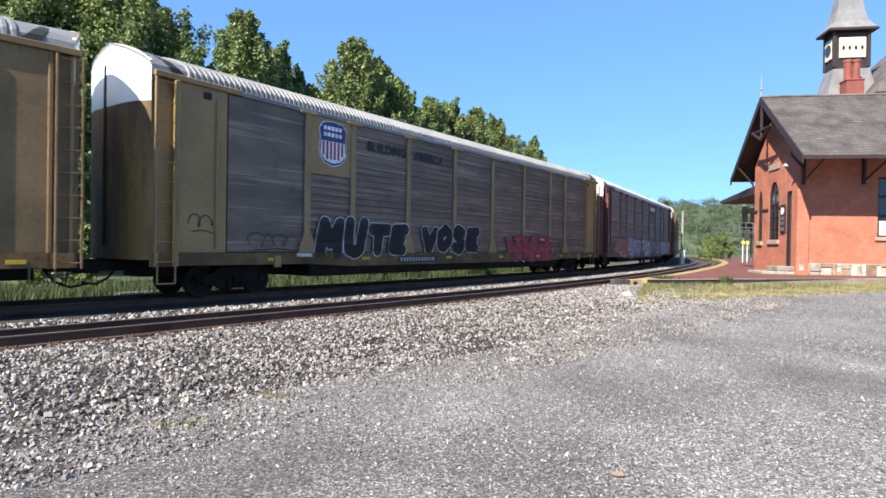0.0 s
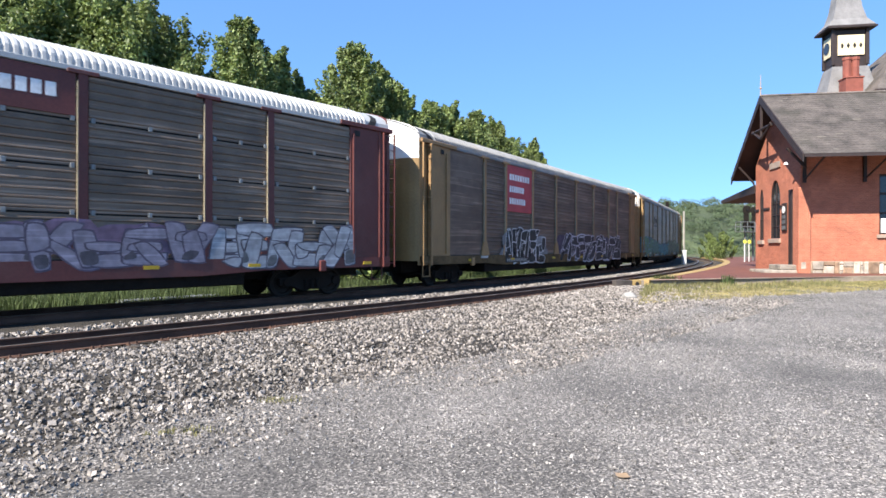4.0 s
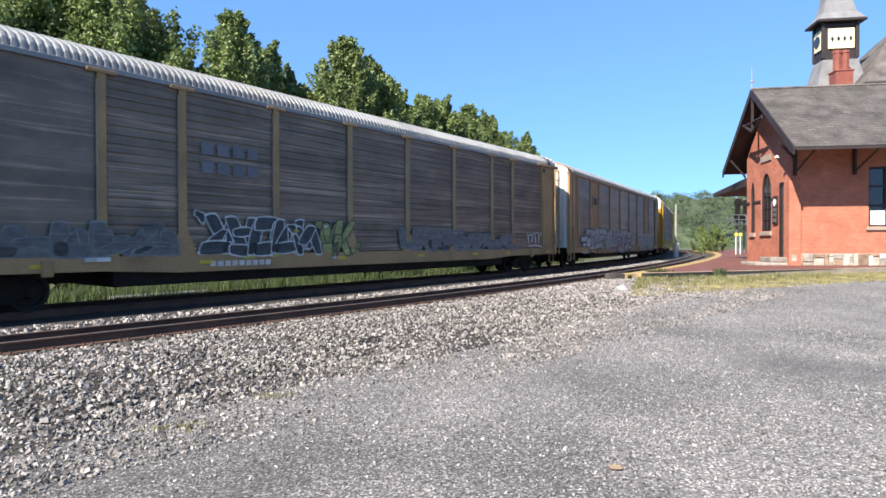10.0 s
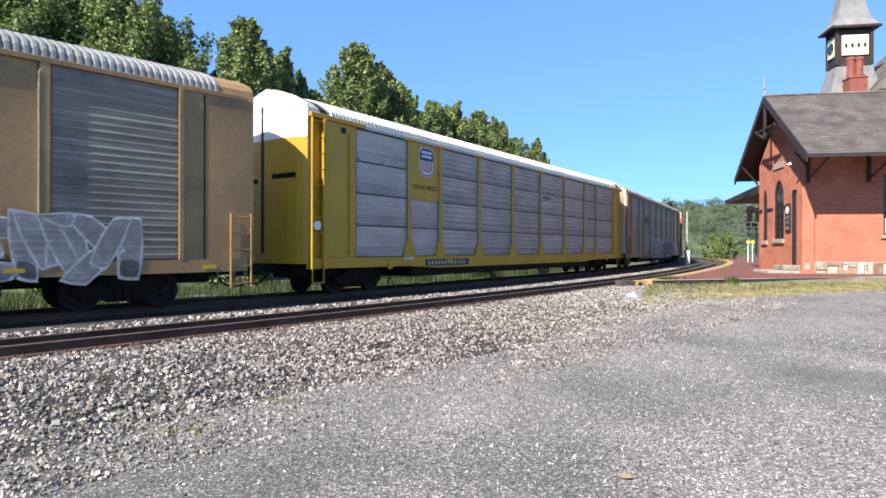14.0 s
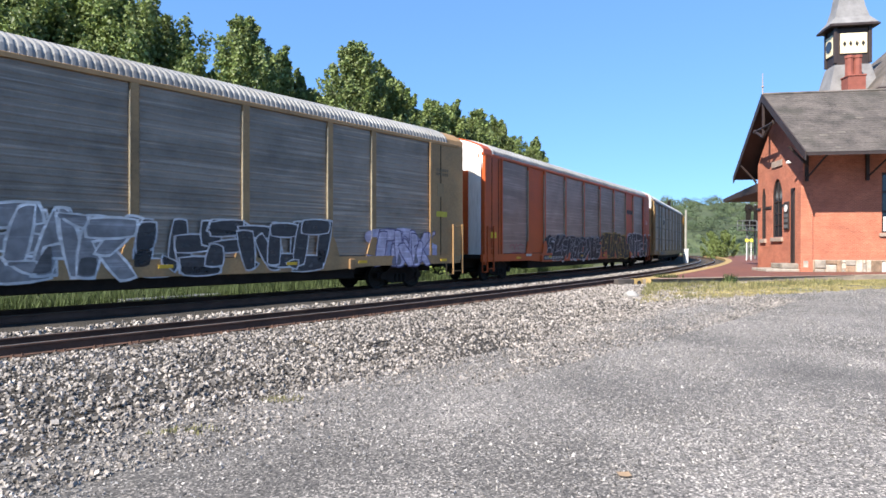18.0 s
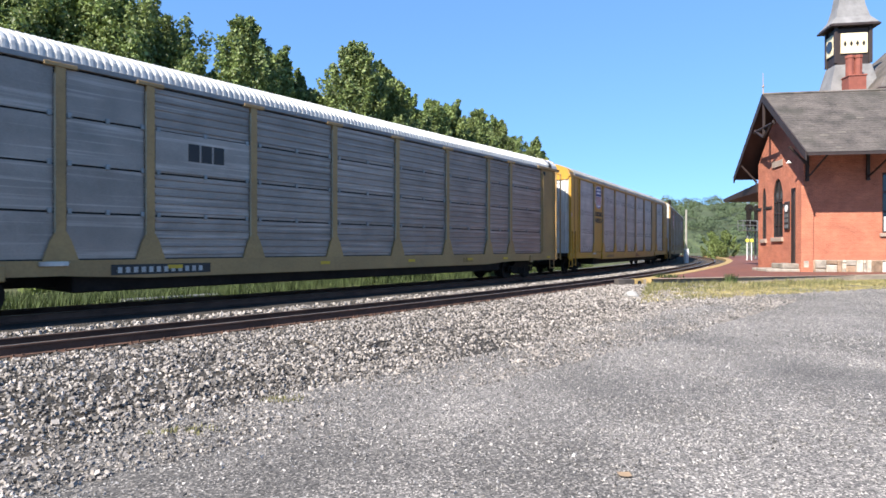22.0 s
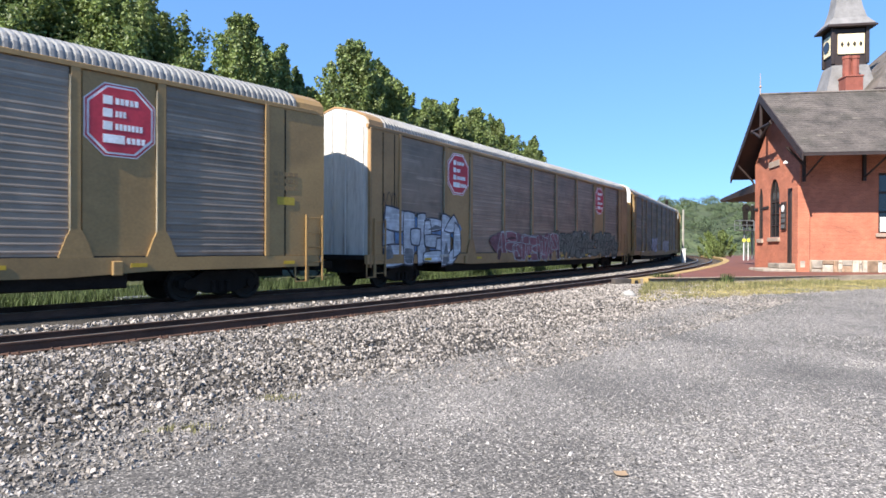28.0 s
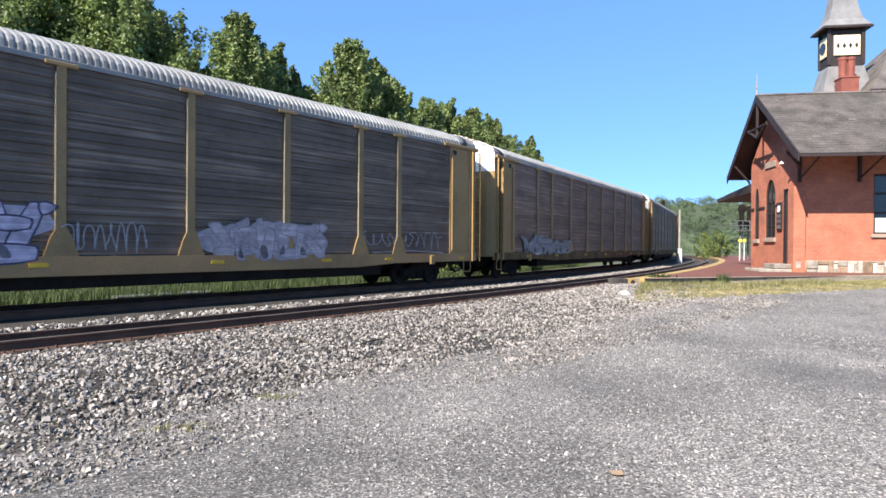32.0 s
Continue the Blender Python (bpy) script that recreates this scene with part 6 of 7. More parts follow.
        if kind == "T":
            add("door_gap", shared(("doorgap",), lambda: finish("door_gap", box((-0.03, -0.045, 1.3), (0.0, 0.045, 5.75)), M_BLACK)), (bow(0.2), 0.2, 0), "dark seam between the door leaves", door)
            for y, z, w, h in () if not spec.get("latch") else ((0.85, 3.5, 0.4, 0.07), (-0.75, 3.6, 0.5, 0.07)):
                add("door_latch", shared(("latch", w, h), lambda: finish("door_latch", box((-0.07, -w, -h), (0.0, w, h), 0.01), M_UNDER)), (bow(abs(y) + w * 0.5), y, z), "dark latch", door)
    # ladders on the near corners
    if kind == "T":
        for l in (0.0, BL - 0.15):
            add("ladder", shared(("ladderT", pk), lambda: ladder_mesh(SILL0 + 0.1, TOP - 0.05, 0.47, P, 10)), (X(l), Y - 0.14, 0), "tall side ladder")
    else:
        for l in (0.42, BL - 0.25):
            add("ladder", shared(("ladderB", pk), lambda: ladder_mesh(SILL0 - 0.3, 2.35, 0.55, P, 5)), (X(l), Y - 0.09, 0), "short side ladder")
        add("corner_post", shared(("cornerpost", pk), lambda: finish("corner_post", box((-0.05, -0.07, SILL0), (0.05, 0.07, TOP), 0.02), P)), (X(0.27), Y - 0.02, 0), "bright corner post")
    end_fittings(add, X, P, pk, kind, RF, spec)
    # underframe, couplers, bogies
    add("centre_sill", shared(("csill",), lambda: finish("centre_sill", box((X(0.3), -0.45, 0.55), (X(BL - 0.3), 0.45, 1.0)), M_UNDER)), label="black centre sill")
    add("deck", shared(("deck",), lambda: finish("deck", box((X(0.1), -HW + 0.06, 1.0), (X(BL - 0.1), HW - 0.06, 1.16)), M_UNDER)), label="dark deck")
    for sg in (-1, 1):
        cp = bmesh.new()
        cuboid(cp, (0, -0.12, 0.7), (0.62, 0.12, 0.95), 0.03)
        cuboid(cp, (0.55, -0.2, 0.66), (0.9, 0.2, 0.99), 0.06)
        add("coupler", shared(("coupler",), lambda: finish("coupler", cp, M_UNDER)), (sg * (BL / 2 - 0.05), 0, 0), "dark coupler", flip=sg < 0)
        hs = bmesh.new()
        pts = [Vector((0, -0.4, 0.75)), Vector((0.2, -0.4, 0.5)), Vector((0.5, -0.35, 0.36)), Vector((0.85, -0.3, 0.42))]
        for p, q in zip(pts, pts[1:]):
            tube(hs, p, q, 0.03, n=6)
        add("brake_hose", shared(("hose",), lambda: finish("brake_hose", hs, M_UNDER)), (sg * (BL / 2 - 0.1), 0, 0), "black brake hose", flip=sg < 0)
        add("sill_step", shared(("step", pk), lambda: finish("sill_step", sill_step(), P)), (sg * (BL / 2 - 0.35), Y, 0), "corner step")
    add("underframe", shared(("uframe",), lambda: finish("underframe", box((X(4.9), -1.42, 0.45), (X(21.9), 1.42, 1.0), 0.03), M_UNDER)), label="black underframe with brake gear")
    for l in (2.55, BL - 2.55):
        bg = thing_part("bogie", car, (X(l), 0, 0))
        add("bogie_frame", shared(("bframe",), frame_mesh), label="black bogie side frames", parent=bg)
        for x in (-0.87, 0.87):
            w = add("wheelset", shared(("wheel",), wheel_mesh), (x, 0, 0.42), "dark steel wheels on an axle", bg)
            WHEELS.append((w, x))
    for l, w in ((3.2, 0.5), (6.9, 0.42), (11.6, 0.42), (15.6, 0.42), (19.2, 0.42), (21.9, 0.42), (25.9, 0.4)):
        add("reflector", shared(("refl", w), lambda: finish("reflector", box((0, -0.012, 0.94), (w * 0.85, 0.0, 1.03), 0), spray((0.5, 0.32, 0.02)))), (X(l), Y - 0.074, 0), "yellow reflective strip")
    add("air_valve", shared(("valve",), lambda: finish("air_valve", box((0, -0.05, SILL1 - 0.12), (0.55, 0.0, SILL1 - 0.02), 0.01), M_PALE)), (X(4.2), Y - 0.07, 0), "small pale bracket")
    return car, X


def thing_part(name, parent, pos):
    bm = box((-0.3, -0.5, 0.72), (0.3, 0.5, 0.95), 0.02)
    o = part(name, bm, M_UNDER, parent, "four-wheel bogie")
    o.matrix_basis = Matrix.Translation(pos)
    return o


def sill_step():
    bm = bmesh.new()
    for x in (-0.22, 0.22):
        cuboid(bm, (x - 0.015, -0.03, 0.42), (x + 0.015, 0.0, 0.95))
    cuboid(bm, (-0.22, -0.05, 0.42), (0.22, 0.01, 0.45))
    return bm


def end_sheet(x0, x1, mat, kind, wide):
    """Flat sheet beside the door; on the older kind it stops short of the ladder bay."""
    a, b = (x0, x1) if kind == "B" else ((x0 + 0.52, x1) if not wide else (x0, x1 - 0.52))
    return finish("end_sheet", box((a, -0.035, SILL1), (b, 0.03, TOP), 0.01), mat)


def end_fittings(add, X, P, pk, kind, RF, spec):
    """Seams, recessed ladder bays and bright edges at both ends of the near side."""
    Y = -HW
    if kind == "T":
        for l0, l1, slot, edge in ((0.0, 0.42, 0.47, 0.54), (BL - 0.12, BL + 0.3, BL - 0.17, BL - 0.24)):
            add("ladder_bay", shared(("bay", pk), lambda: finish("ladder_bay", box((0, 0.0, SILL0 + 0.1), (0.56, 0.05, TOP), 0.01), P)), (X(l0 if l0 < 1 else l0 - 0.14), Y + 0.07, 0), "recessed sheet behind the ladder")
            l0 > 1 and add("slot", shared(("slot",), lambda: finish("slot", box((-0.05, 0.0, SILL1), (0.05, 0.06, TOP), 0), M_BLACK)), (X(slot), Y + 0.02, 0), "dark slot beside the ladder bay")
            add("edge_post", shared(("edgepost", pk, l0 > 1), lambda: finish("edge_post", box((-0.045, -0.07 if l0 > 1 else -0.16, SILL0 + 0.1), (0.045, 0.02, TOP - 0.02), 0.015), P)), (X(edge), Y, 0), "edge post")
        for l in (1.62, BAY1 + 0.12):
            add("stiffener", shared(("stiff", pk), lambda: finish("stiffener", box((-0.035, -0.06, SILL1 + 0.1), (0.035, 0.0, TOP - 0.25), 0.01), P)), (X(l), Y - 0.03, 0))
        add("eave_gutter", shared(("gutter", pk), lambda: finish("eave_gutter", box((X(0.0), -0.1, TOP - 0.02), (X(2.3), 0.05, TOP + 0.12), 0.015), P)), (0, Y, 0), "eave rail at the car end")
        add("eave_gutter", shared(("gutter2", pk), lambda: finish("eave_gutter", box((X(BAY1 - 0.4), -0.1, TOP - 0.02), (X(BL + 0.3), 0.05, TOP + 0.12), 0.015), P)), (0, Y, 0), "eave rail at the car end")
        for l in (1.35, BL - 1.2):
            add("vent_hole", shared(("vent",), lambda: finish("vent_hole", box((-0.11, -0.012, -0.09), (0.11, 0.0, 0.09), 0.004), M_BLACK)), (X(l), Y - 0.04, 5.1), "small dark opening")
        add("roof_gap", shared(("roofgap",), roof_gap), (X(0.8), 0, 0), "dark gap behind the roof end"), add("roof_gap", shared(("roofgap",), roof_gap), (X(BL - 0.8), 0, 0), "dark gap behind the roof end", flip=True)
    else:
        for l in (0.9, 1.5, BAY1 + 0.55):
            add("seam", shared(("seam",), lambda: finish("seam", box((-0.02, -0.006, SILL1), (0.02, 0.0, TOP - 0.05), 0), M_UNDER)), (X(l), Y - 0.036, 0), "dark sheet seam")
        for l in (1.79, BAY1 - 0.02):
            add("stiffener", shared(("stiffB", pk), lambda: finish("stiffener", box((-0.06, -0.05, SILL1), (0.06, 0.0, TOP), 0.01), P)), (X(l), Y - 0.03, 0))
    for l in ((3.4, 24.2) if kind == "T" else (5.9, 21.5)):
        add("jacking_pad", shared(("jack", pk), lambda: finish("jacking_pad", box((0, -0.1, SILL0 + 0.02), (0.22, 0.0, SILL1 - 0.08), 0.02), P)), (X(l), Y - 0.04, 0), "small bracket on the sill")
    bars_dark = add("lower_seam", shared(("lseam",), lambda: finish("lower_seam", box((X(BAY0), -0.008, SILL1 - 0.005), (X(BAY1), 0.0, SILL1 + 0.03), 0), M_BLACK)), (0, Y - 0.008, 0), "dark seam under the screens")


def roof_gap():
    """Black slanting strip standing in for the shaded opening between the roof end and the end wall, widest at the
    eave.
    """
    prof = [(-y, z) for y, z in ROOF] + [(y, z) for y, z in ROOF[-2::-1]]
    vs = []
    for side in (0, 1):
        for y, z in prof:
            t = (z - 5.36) / 0.83
            vs.append((-0.75 * t + (-0.32 + 0.29 * t if side == 0 else 0.03), y * 1.012, z + 0.012))
    n = len(prof)
    return raw("roof_gap", vs, [(i, i + n, i + 1 + n, i + 1) for i in range(n - 1)], M_BLACK)


def end_cap(x0, x1, mat, kind, sg):
    """Roof end: same arch, without ribs; set back and open at the shoulders on the older kind."""
    prof = [(-y, z) for y, z in ROOF] + [(y, z) for y, z in ROOF[-2::-1]]
    bm = bmesh.new()
    rings = []
    for x in (x0, x1):
        outer = kind == "T" and (x == x0) == (sg < 0)
        rings.append([bm.verts.new((x - sg * (bow(y) if outer else 0.0), y, z + (0.05 * (1.6 - abs(y)) if outer else 0))) for y, z in prof])
    for i in range(len(prof) - 1):
        bm.faces.new((rings[0][i], rings[1][i], rings[1][i + 1], rings[0][i + 1]))
    r = bmesh.ops.extrude_face_region(bm, geom=bm.faces[:])
    bmesh.ops.translate(bm, vec=(0, 0, -0.06), verts=[g for g in r["geom"] if isinstance(g, bmesh.types.BMVert)])
    bmesh.ops.recalc_face_normals(bm, faces=bm.faces[:])
    return finish("end_cap", bm, mat)


def cap_front(mat):
    """Rim of the end wall under the roof end, a few millimetres proud."""
    arch = [(y * 0.975, z - 0.035) for y, z in ROOF] + [(-y * 0.975, z - 0.035) for y, z in ROOF[-2::-1]]
    return finish("end_top", extrude(bmesh.new(), [(-1.45, 5.15), (1.45, 5.15)] + arch, "x", -0.058, 0.01), mat)


END_TOP = ((0.0, 6.24), (0.35, 6.2), (0.7, 6.09), (1.05, 5.97), (1.3, 5.86), (1.46, 5.72), (1.53, 5.5))


def bow(y):
    """How far the end of the older kind bulges out at y."""
    return -0.26 * (1 - min(1.0, abs(y) / 1.53) ** 4)


def bowed_wall(name, ys, low, mat, lift=0.0):
    """A bulging end wall from the height low to its gabled top."""
    top = lambda y: float(np.interp(abs(y), [a for a, b in END_TOP], [b for a, b in END_TOP])) - lift * 0.4
    bm = bmesh.new()
    rows = []
    for x0 in (-lift, 0.06):
        rows.append([[bm.verts.new((x0 + bow(y), y, z)) for y in ys] for z in (low,)] + [[bm.verts.new((x0 + bow(y), y, top(y))) for y in ys]])
    (a, b), (c, d) = rows
    for i in range(len(ys) - 1):
        for q in ((a[i], b[i], b[i + 1], a[i + 1]), (c[i + 1], d[i + 1], d[i], c[i]), (b[i], d[i], d[i + 1], b[i + 1]), (a[i], a[i + 1], c[i + 1], c[i])):
            bm.faces.new(q)
    bm.faces.new((a[0], c[0], d[0], b[0])), bm.faces.new((a[-1], b[-1], d[-1], c[-1]))
    bmesh.ops.recalc_face_normals(bm, faces=bm.faces[:])
    return finish(name, bm, mat)


YS = [-1.52, -1.48, -1.4, -1.2, -0.9, -0.6, -0.3, 0.0, 0.3, 0.6, 0.9, 1.2, 1.4, 1.48, 1.52]


def white_top(kind):
    """Upper part of the end wall, a few millimetres proud."""
    if kind != "B":
        return bowed_wall("white_top", [y * 0.995 for y in YS if kind != "half" or y < 0.35], 4.72, M_WHITEEND, 0.006)
    arch = [(y * 0.98, z - 0.035) for y, z in ROOF] + [(-y * 0.98, z - 0.035) for y, z in ROOF[-2::-1]]
    return finish("white_top", extrude(bmesh.new(), [(-1.45, 4.72), (1.45, 4.72)] + arch, "x", -0.005, 0.01), M_WHITEEND)


M_WHITEEND = material("white_end_paint", (0.82, 0.82, 0.8), 0.5, vary=0.06, scale=1.2, fine=16, bump=0.04)


def end_door(mat, kind):
    """End wall: flat under the arched roof, or bulging with a gabled top on the older kind."""
    if kind == "T":
        return bowed_wall("end_door", YS, 1.0, mat)
    prof = [(-HW * 0.97, 1.0), (HW * 0.97, 1.0)] + [(y * 0.985, z - 0.03) for y, z in ROOF] + [(-y * 0.985, z - 0.03) for y, z in ROOF[-2::-1]]
    return finish("end_door", extrude(bmesh.new(), prof, "x", 0.0, 0.06), mat)


# pale colour for sunlight on the post edges
M_SUNEDGE = material("bright_worn_edge", (0.3, 0.25, 0.17), 0.5, 0.1, vary=0.3, scale=1.2, fine=12, bump=0.03)
WHEELS, CARS = [], []
GLYPHS += (((0.5, 0), (0.5, 0.9), (0.0, 0.95), (1, 0.95)), ((0.0, 1), (0.45, 0), (0.6, 0.1), (1, 1)), ((0.5, 1), (0.05, 0.7), (0.1, 0.2), (0.5, 0), (0.95, 0.3), (0.9, 0.8), (0.5, 1)),
           ((0.05, 1), (0.1, 0), (0.1, 0.5), (0.9, 0.5), (0.9, 0), (0.95, 1)), ((0.1, 1), (0.05, 0.05), (0.95, 0.0)), ((0.05, 0), (0.1, 1), (0.85, 0.05), (0.95, 1)))
# 0 M, 1 C, 2 A, 3 R, 4 S, 5 U, 6 D, 7 E, 8 K, 9 T, 10 V, 11 O, 12 H, 13 L, 14 N
FRONT = -HW - 0.052


def dress_car_0(car, X):
    scrawl(car, X(23.2), X(24.6), 2.0, 2.5, WHITE, 3)


def dress_car_1(car, X):
    part("logo_panel", box((X(4.74), FRONT + 0.03, 3.55), (X(6.38), FRONT + 0.052, TOP - 0.03), 0.005), M_YELLOW, car, "yellow panel behind the shield")
    crest(car, X(5.05), X(6.15), 3.85, 5.2, FRONT + 0.028)
    words(car, "BUILDING", X(7.15), 4.55, 0.32, BLACK, FRONT + 0.02, fit=1.95, fat=0.014)
    words(car, "AMERICA", X(9.6), 4.55, 0.32, BLACK, FRONT + 0.02, fit=1.75, fat=0.014)
    graffiti(car, X(5.0), X(9.3), 0.95, 2.35, 4, BLACK, (0.6, 0.6, 0.6), 4, "black spray-painted letters edged in white", 0.42, glyphs=(0, 5, 9, 7), lean=0.15)
    graffiti(car, X(10.0), X(13.9), 1.05, 2.3, 4, BLACK, (0.6, 0.6, 0.6), 5, "black spray-painted letters edged in white", 0.42, glyphs=(10, 11, 4, 7), lean=0.1)
    graffiti(car, X(16.4), X(20.8), 0.75, 1.95, 6, (0.42, 0.04, 0.06), (0.08, 0.03, 0.03), 6, "red spray-painted letters", 0.26, glow_=(0.6, 0.5, 0.5))
    scrawl(car, X(21.0), X(22.2), 1.3, 2.0, BLACK, 8, n=3), scrawl(car, X(23.0), X(25.0), 1.4, 2.0, BLACK, 9)
    scrawl(car, X(0.9), X(1.5), 1.75, 2.2, BLACK, 10, n=2), scrawl(car, X(2.6), X(4.2), 1.3, 1.75, BLACK, 11, n=4), scrawl(car, X(13.6), X(14.8), 1.6, 2.2, (0.25, 0.1, 0.1), 12, n=4)


def dress_car_2(car, X):
    part("name_panel", box((X(15.12), FRONT + 0.02, 4.33), (X(17.8), FRONT + 0.045, TOP - 0.04), 0.005), M_MAROON, car, "maroon name panel")
    bars(car, X(15.4), 4.68, 2.1, 0.3, 8, WHITE, FRONT + 0.02)
    graffiti(car, X(2.9), X(6.7), 0.9, 2.05, 5, (0.45, 0.13, 0.05), (0.3, 0.28, 0.3), 21, "orange spray-painted letters", 0.3, cloud=(0.2, 0.19, 0.2))
    graffiti(car, X(6.9), X(11.4), 0.8, 2.35, 5, (0.5, 0.48, 0.62), (0.07, 0.04, 0.2), 22, "purple and white spray-painted letters", 0.36, cloud=(0.16, 0.1, 0.32), glow_=WHITE)
    graffiti(car, X(12.1), X(15.4), 0.75, 2.25, 4, (0.55, 0.56, 0.6), (0.05, 0.05, 0.07), 23, "white spray-painted letters", 0.42, cloud=(0.35, 0.33, 0.42))
    graffiti(car, X(16.0), X(20.6), 1.0, 2.1, 5, (0.3, 0.27, 0.33), (0.1, 0.08, 0.12), 24, "faded violet spray-painted letters", 0.26, cloud=(0.2, 0.13, 0.2))
    graffiti(car, X(20.7), X(25.2), 0.95, 2.2, 5, (0.42, 0.43, 0.46), (0.1, 0.09, 0.12), 25, "grey spray-painted letters", 0.26)
    scrawl(car, X(0.9), X(1.7), 1.5, 2.6, (0.5, 0.45, 0.45), 26, n=3)


def dress_car_3(car, X):
    part("name_panel", box((X(6.62), FRONT + 0.02, 3.15), (X(9.2), FRONT + 0.045, TOP - 0.04), 0.005), spray((0.42, 0.05, 0.06)), car, "faded red name panel")
    for k, (n, w) in enumerate(((8, 2.1), (7, 1.5), (7, 1.65))):
        bars(car, X(6.85), 4.6 - k * 0.55, w, 0.28, n, WHITE, FRONT + 0.02)
    graffiti(car, X(6.3), X(10.4), 0.8, 2.35, 5, BLACK, (0.7, 0.7, 0.7), 31, "black spray-painted letters edged in white", 0.34, cloud=(0.22, 0.22, 0.23))
    graffiti(car, X(12.8), X(22.8), 0.75, 2.35, 9, (0.018, 0.016, 0.024), (0.55, 0.53, 0.6), 32, "black and violet spray-painted letters", 0.46, cloud=(0.06, 0.045, 0.085), lean=0.3, glow_=(0.6, 0.6, 0.65))


def dress_car_4(car, X):
    for k in range(6):
        z, d = 3.66 + k * 0.11, k * 0.05
        shape(car, "logo_stripe", [(X(6.85 + d), z), (X(7.55 + d * 0.7), z), (X(7.58 + d * 0.7), z + 0.07), (X(6.88 + d), z + 0.07)], FRONT + 0.03, BLACK)
    bars(car, X(7.9), 3.75, 1.0, 0.35, 2, BLACK, FRONT + 0.03), bars(car, X(6.8), 3.42, 2.2, 0.12, 12, (0.1, 0.1, 0.12), FRONT + 0.03)
    part("blue_patch", box((X(0.1), FRONT + 0.01, 0.95), (X(1.5), FRONT + 0.016, 2.4), 0), spray((0.04, 0.25, 0.42)), car, "blue spray-painted background")
    graffiti(car, X(1.7), X(5.6), 0.85, 2.5, 4, (0.08, 0.22, 0.1), (0.16, 0.3, 0.4), 41, "green spray-painted letters", 0.42, cloud=(0.05, 0.1, 0.16), glow_=(0.35, 0.5, 0.3))
    graffiti(car, X(5.6), X(9.0), 0.95, 2.3, 4, (0.07, 0.2, 0.14), (0.12, 0.25, 0.3), 42, "green spray-painted letters", 0.34, cloud=(0.12, 0.14, 0.18), glow_=(0.3, 0.45, 0.4))
    graffiti(car, X(9.0), X(15.9), 0.85, 2.1, 7, (0.045, 0.24, 0.28), (0.015, 0.03, 0.05), 43, "turquoise spray-painted letters", 0.36, cloud=(0.08, 0.06, 0.18), lean=0.2)
    graffiti(car, X(15.9), X(22.5), 0.9, 2.35, 6, (0.16, 0.17, 0.1), (0.02, 0.03, 0.02), 44, "olive spray-painted letters", 0.42, cloud=(0.05, 0.06, 0.04), glow_=(0.5, 0.52, 0.42))
    graffiti(car, X(22.5), X(25.4), 0.95, 2.1, 3, (0.16, 0.2, 0.08), (0.03, 0.03, 0.12), 45, "olive spray-painted letters", 0.3, cloud=(0.03, 0.03, 0.14))
    scrawl(car, X(0.75), X(1.6), 2.6, 3.4, BLACK, 46, n=4, w=0.028), scrawl(car, X(0.65), X(1.5), 3.3, 4.3, BLACK, 48, n=3, w=0.028), scrawl(car, X(0.9), X(1.4), 1.9, 2.2, WHITE, 47, n=2)
    shape(car, "data_plate", [(X(20.9), 0.88), (X(21.3), 0.88), (X(21.3), 1.12), (X(20.9), 1.12)], FRONT - 0.026, WHITE, "small white data plate")


def dress_car_5(car, X):
    graffiti(car, X(2.7), X(6.2), 1.15, 1.9, 4, (0.13, 0.125, 0.12), (0.19, 0.19, 0.185), 51, "faint white spray-painted letters", 0.2)
    graffiti(car, X(7.0), X(10.6), 1.1, 2.15, 5, (0.04, 0.045, 0.05), (0.5, 0.5, 0.48), 52, "black spray-painted letters edged in white", 0.3, glow_=(0.4, 0.36, 0.05))
    graffiti(car, X(10.9), X(12.1), 1.1, 2.3, 2, (0.3, 0.3, 0.1), (0.05, 0.05, 0.03), 53, "olive green spray-painted shapes", 0.3, glow_=(0.5, 0.5, 0.48))
    graffiti(car, X(14.6), X(22.3), 1.15, 2.0, 9, (0.15, 0.145, 0.14), (0.18, 0.175, 0.17), 54, "faint grey spray-painted letters", 0.16)
    scrawl(car, X(23.9), X(25.3), 1.35, 2.0, (0.5, 0.48, 0.47), 55, n=4, w=0.05)
    bars(car, X(7.0), 3.75, 1.8, 0.3, 4, (0.12, 0.12, 0.13), FRONT + 0.03, 2)
    bars(car, X(7.2), 0.86, 1.9, 0.14, 9, (0.5, 0.45, 0.4), FRONT - 0.026)


def csx_bars(car, x0, x1, z0, z1, colour, y, bracket=True):
    w = x1 - x0
    bars(car, x0 + w * 0.2, z0 + (z1 - z0) * 0.25, w * 0.6, (z1 - z0) * 0.55, 3, colour, y, gap=0.15)
    if bracket:
        for a, s in ((x0, 1), (x1, -1)):
            shape(car, "logo_bracket", [(a, z0), (a + s * 0.14, z0), (a + s * 0.14, z0 + 0.06), (a + s * 0.06, z0 + 0.06), (a + s * 0.06, z1 - 0.06), (a + s * 0.14, z1 - 0.06), (a + s * 0.14, z1), (a, z1)], y, colour)


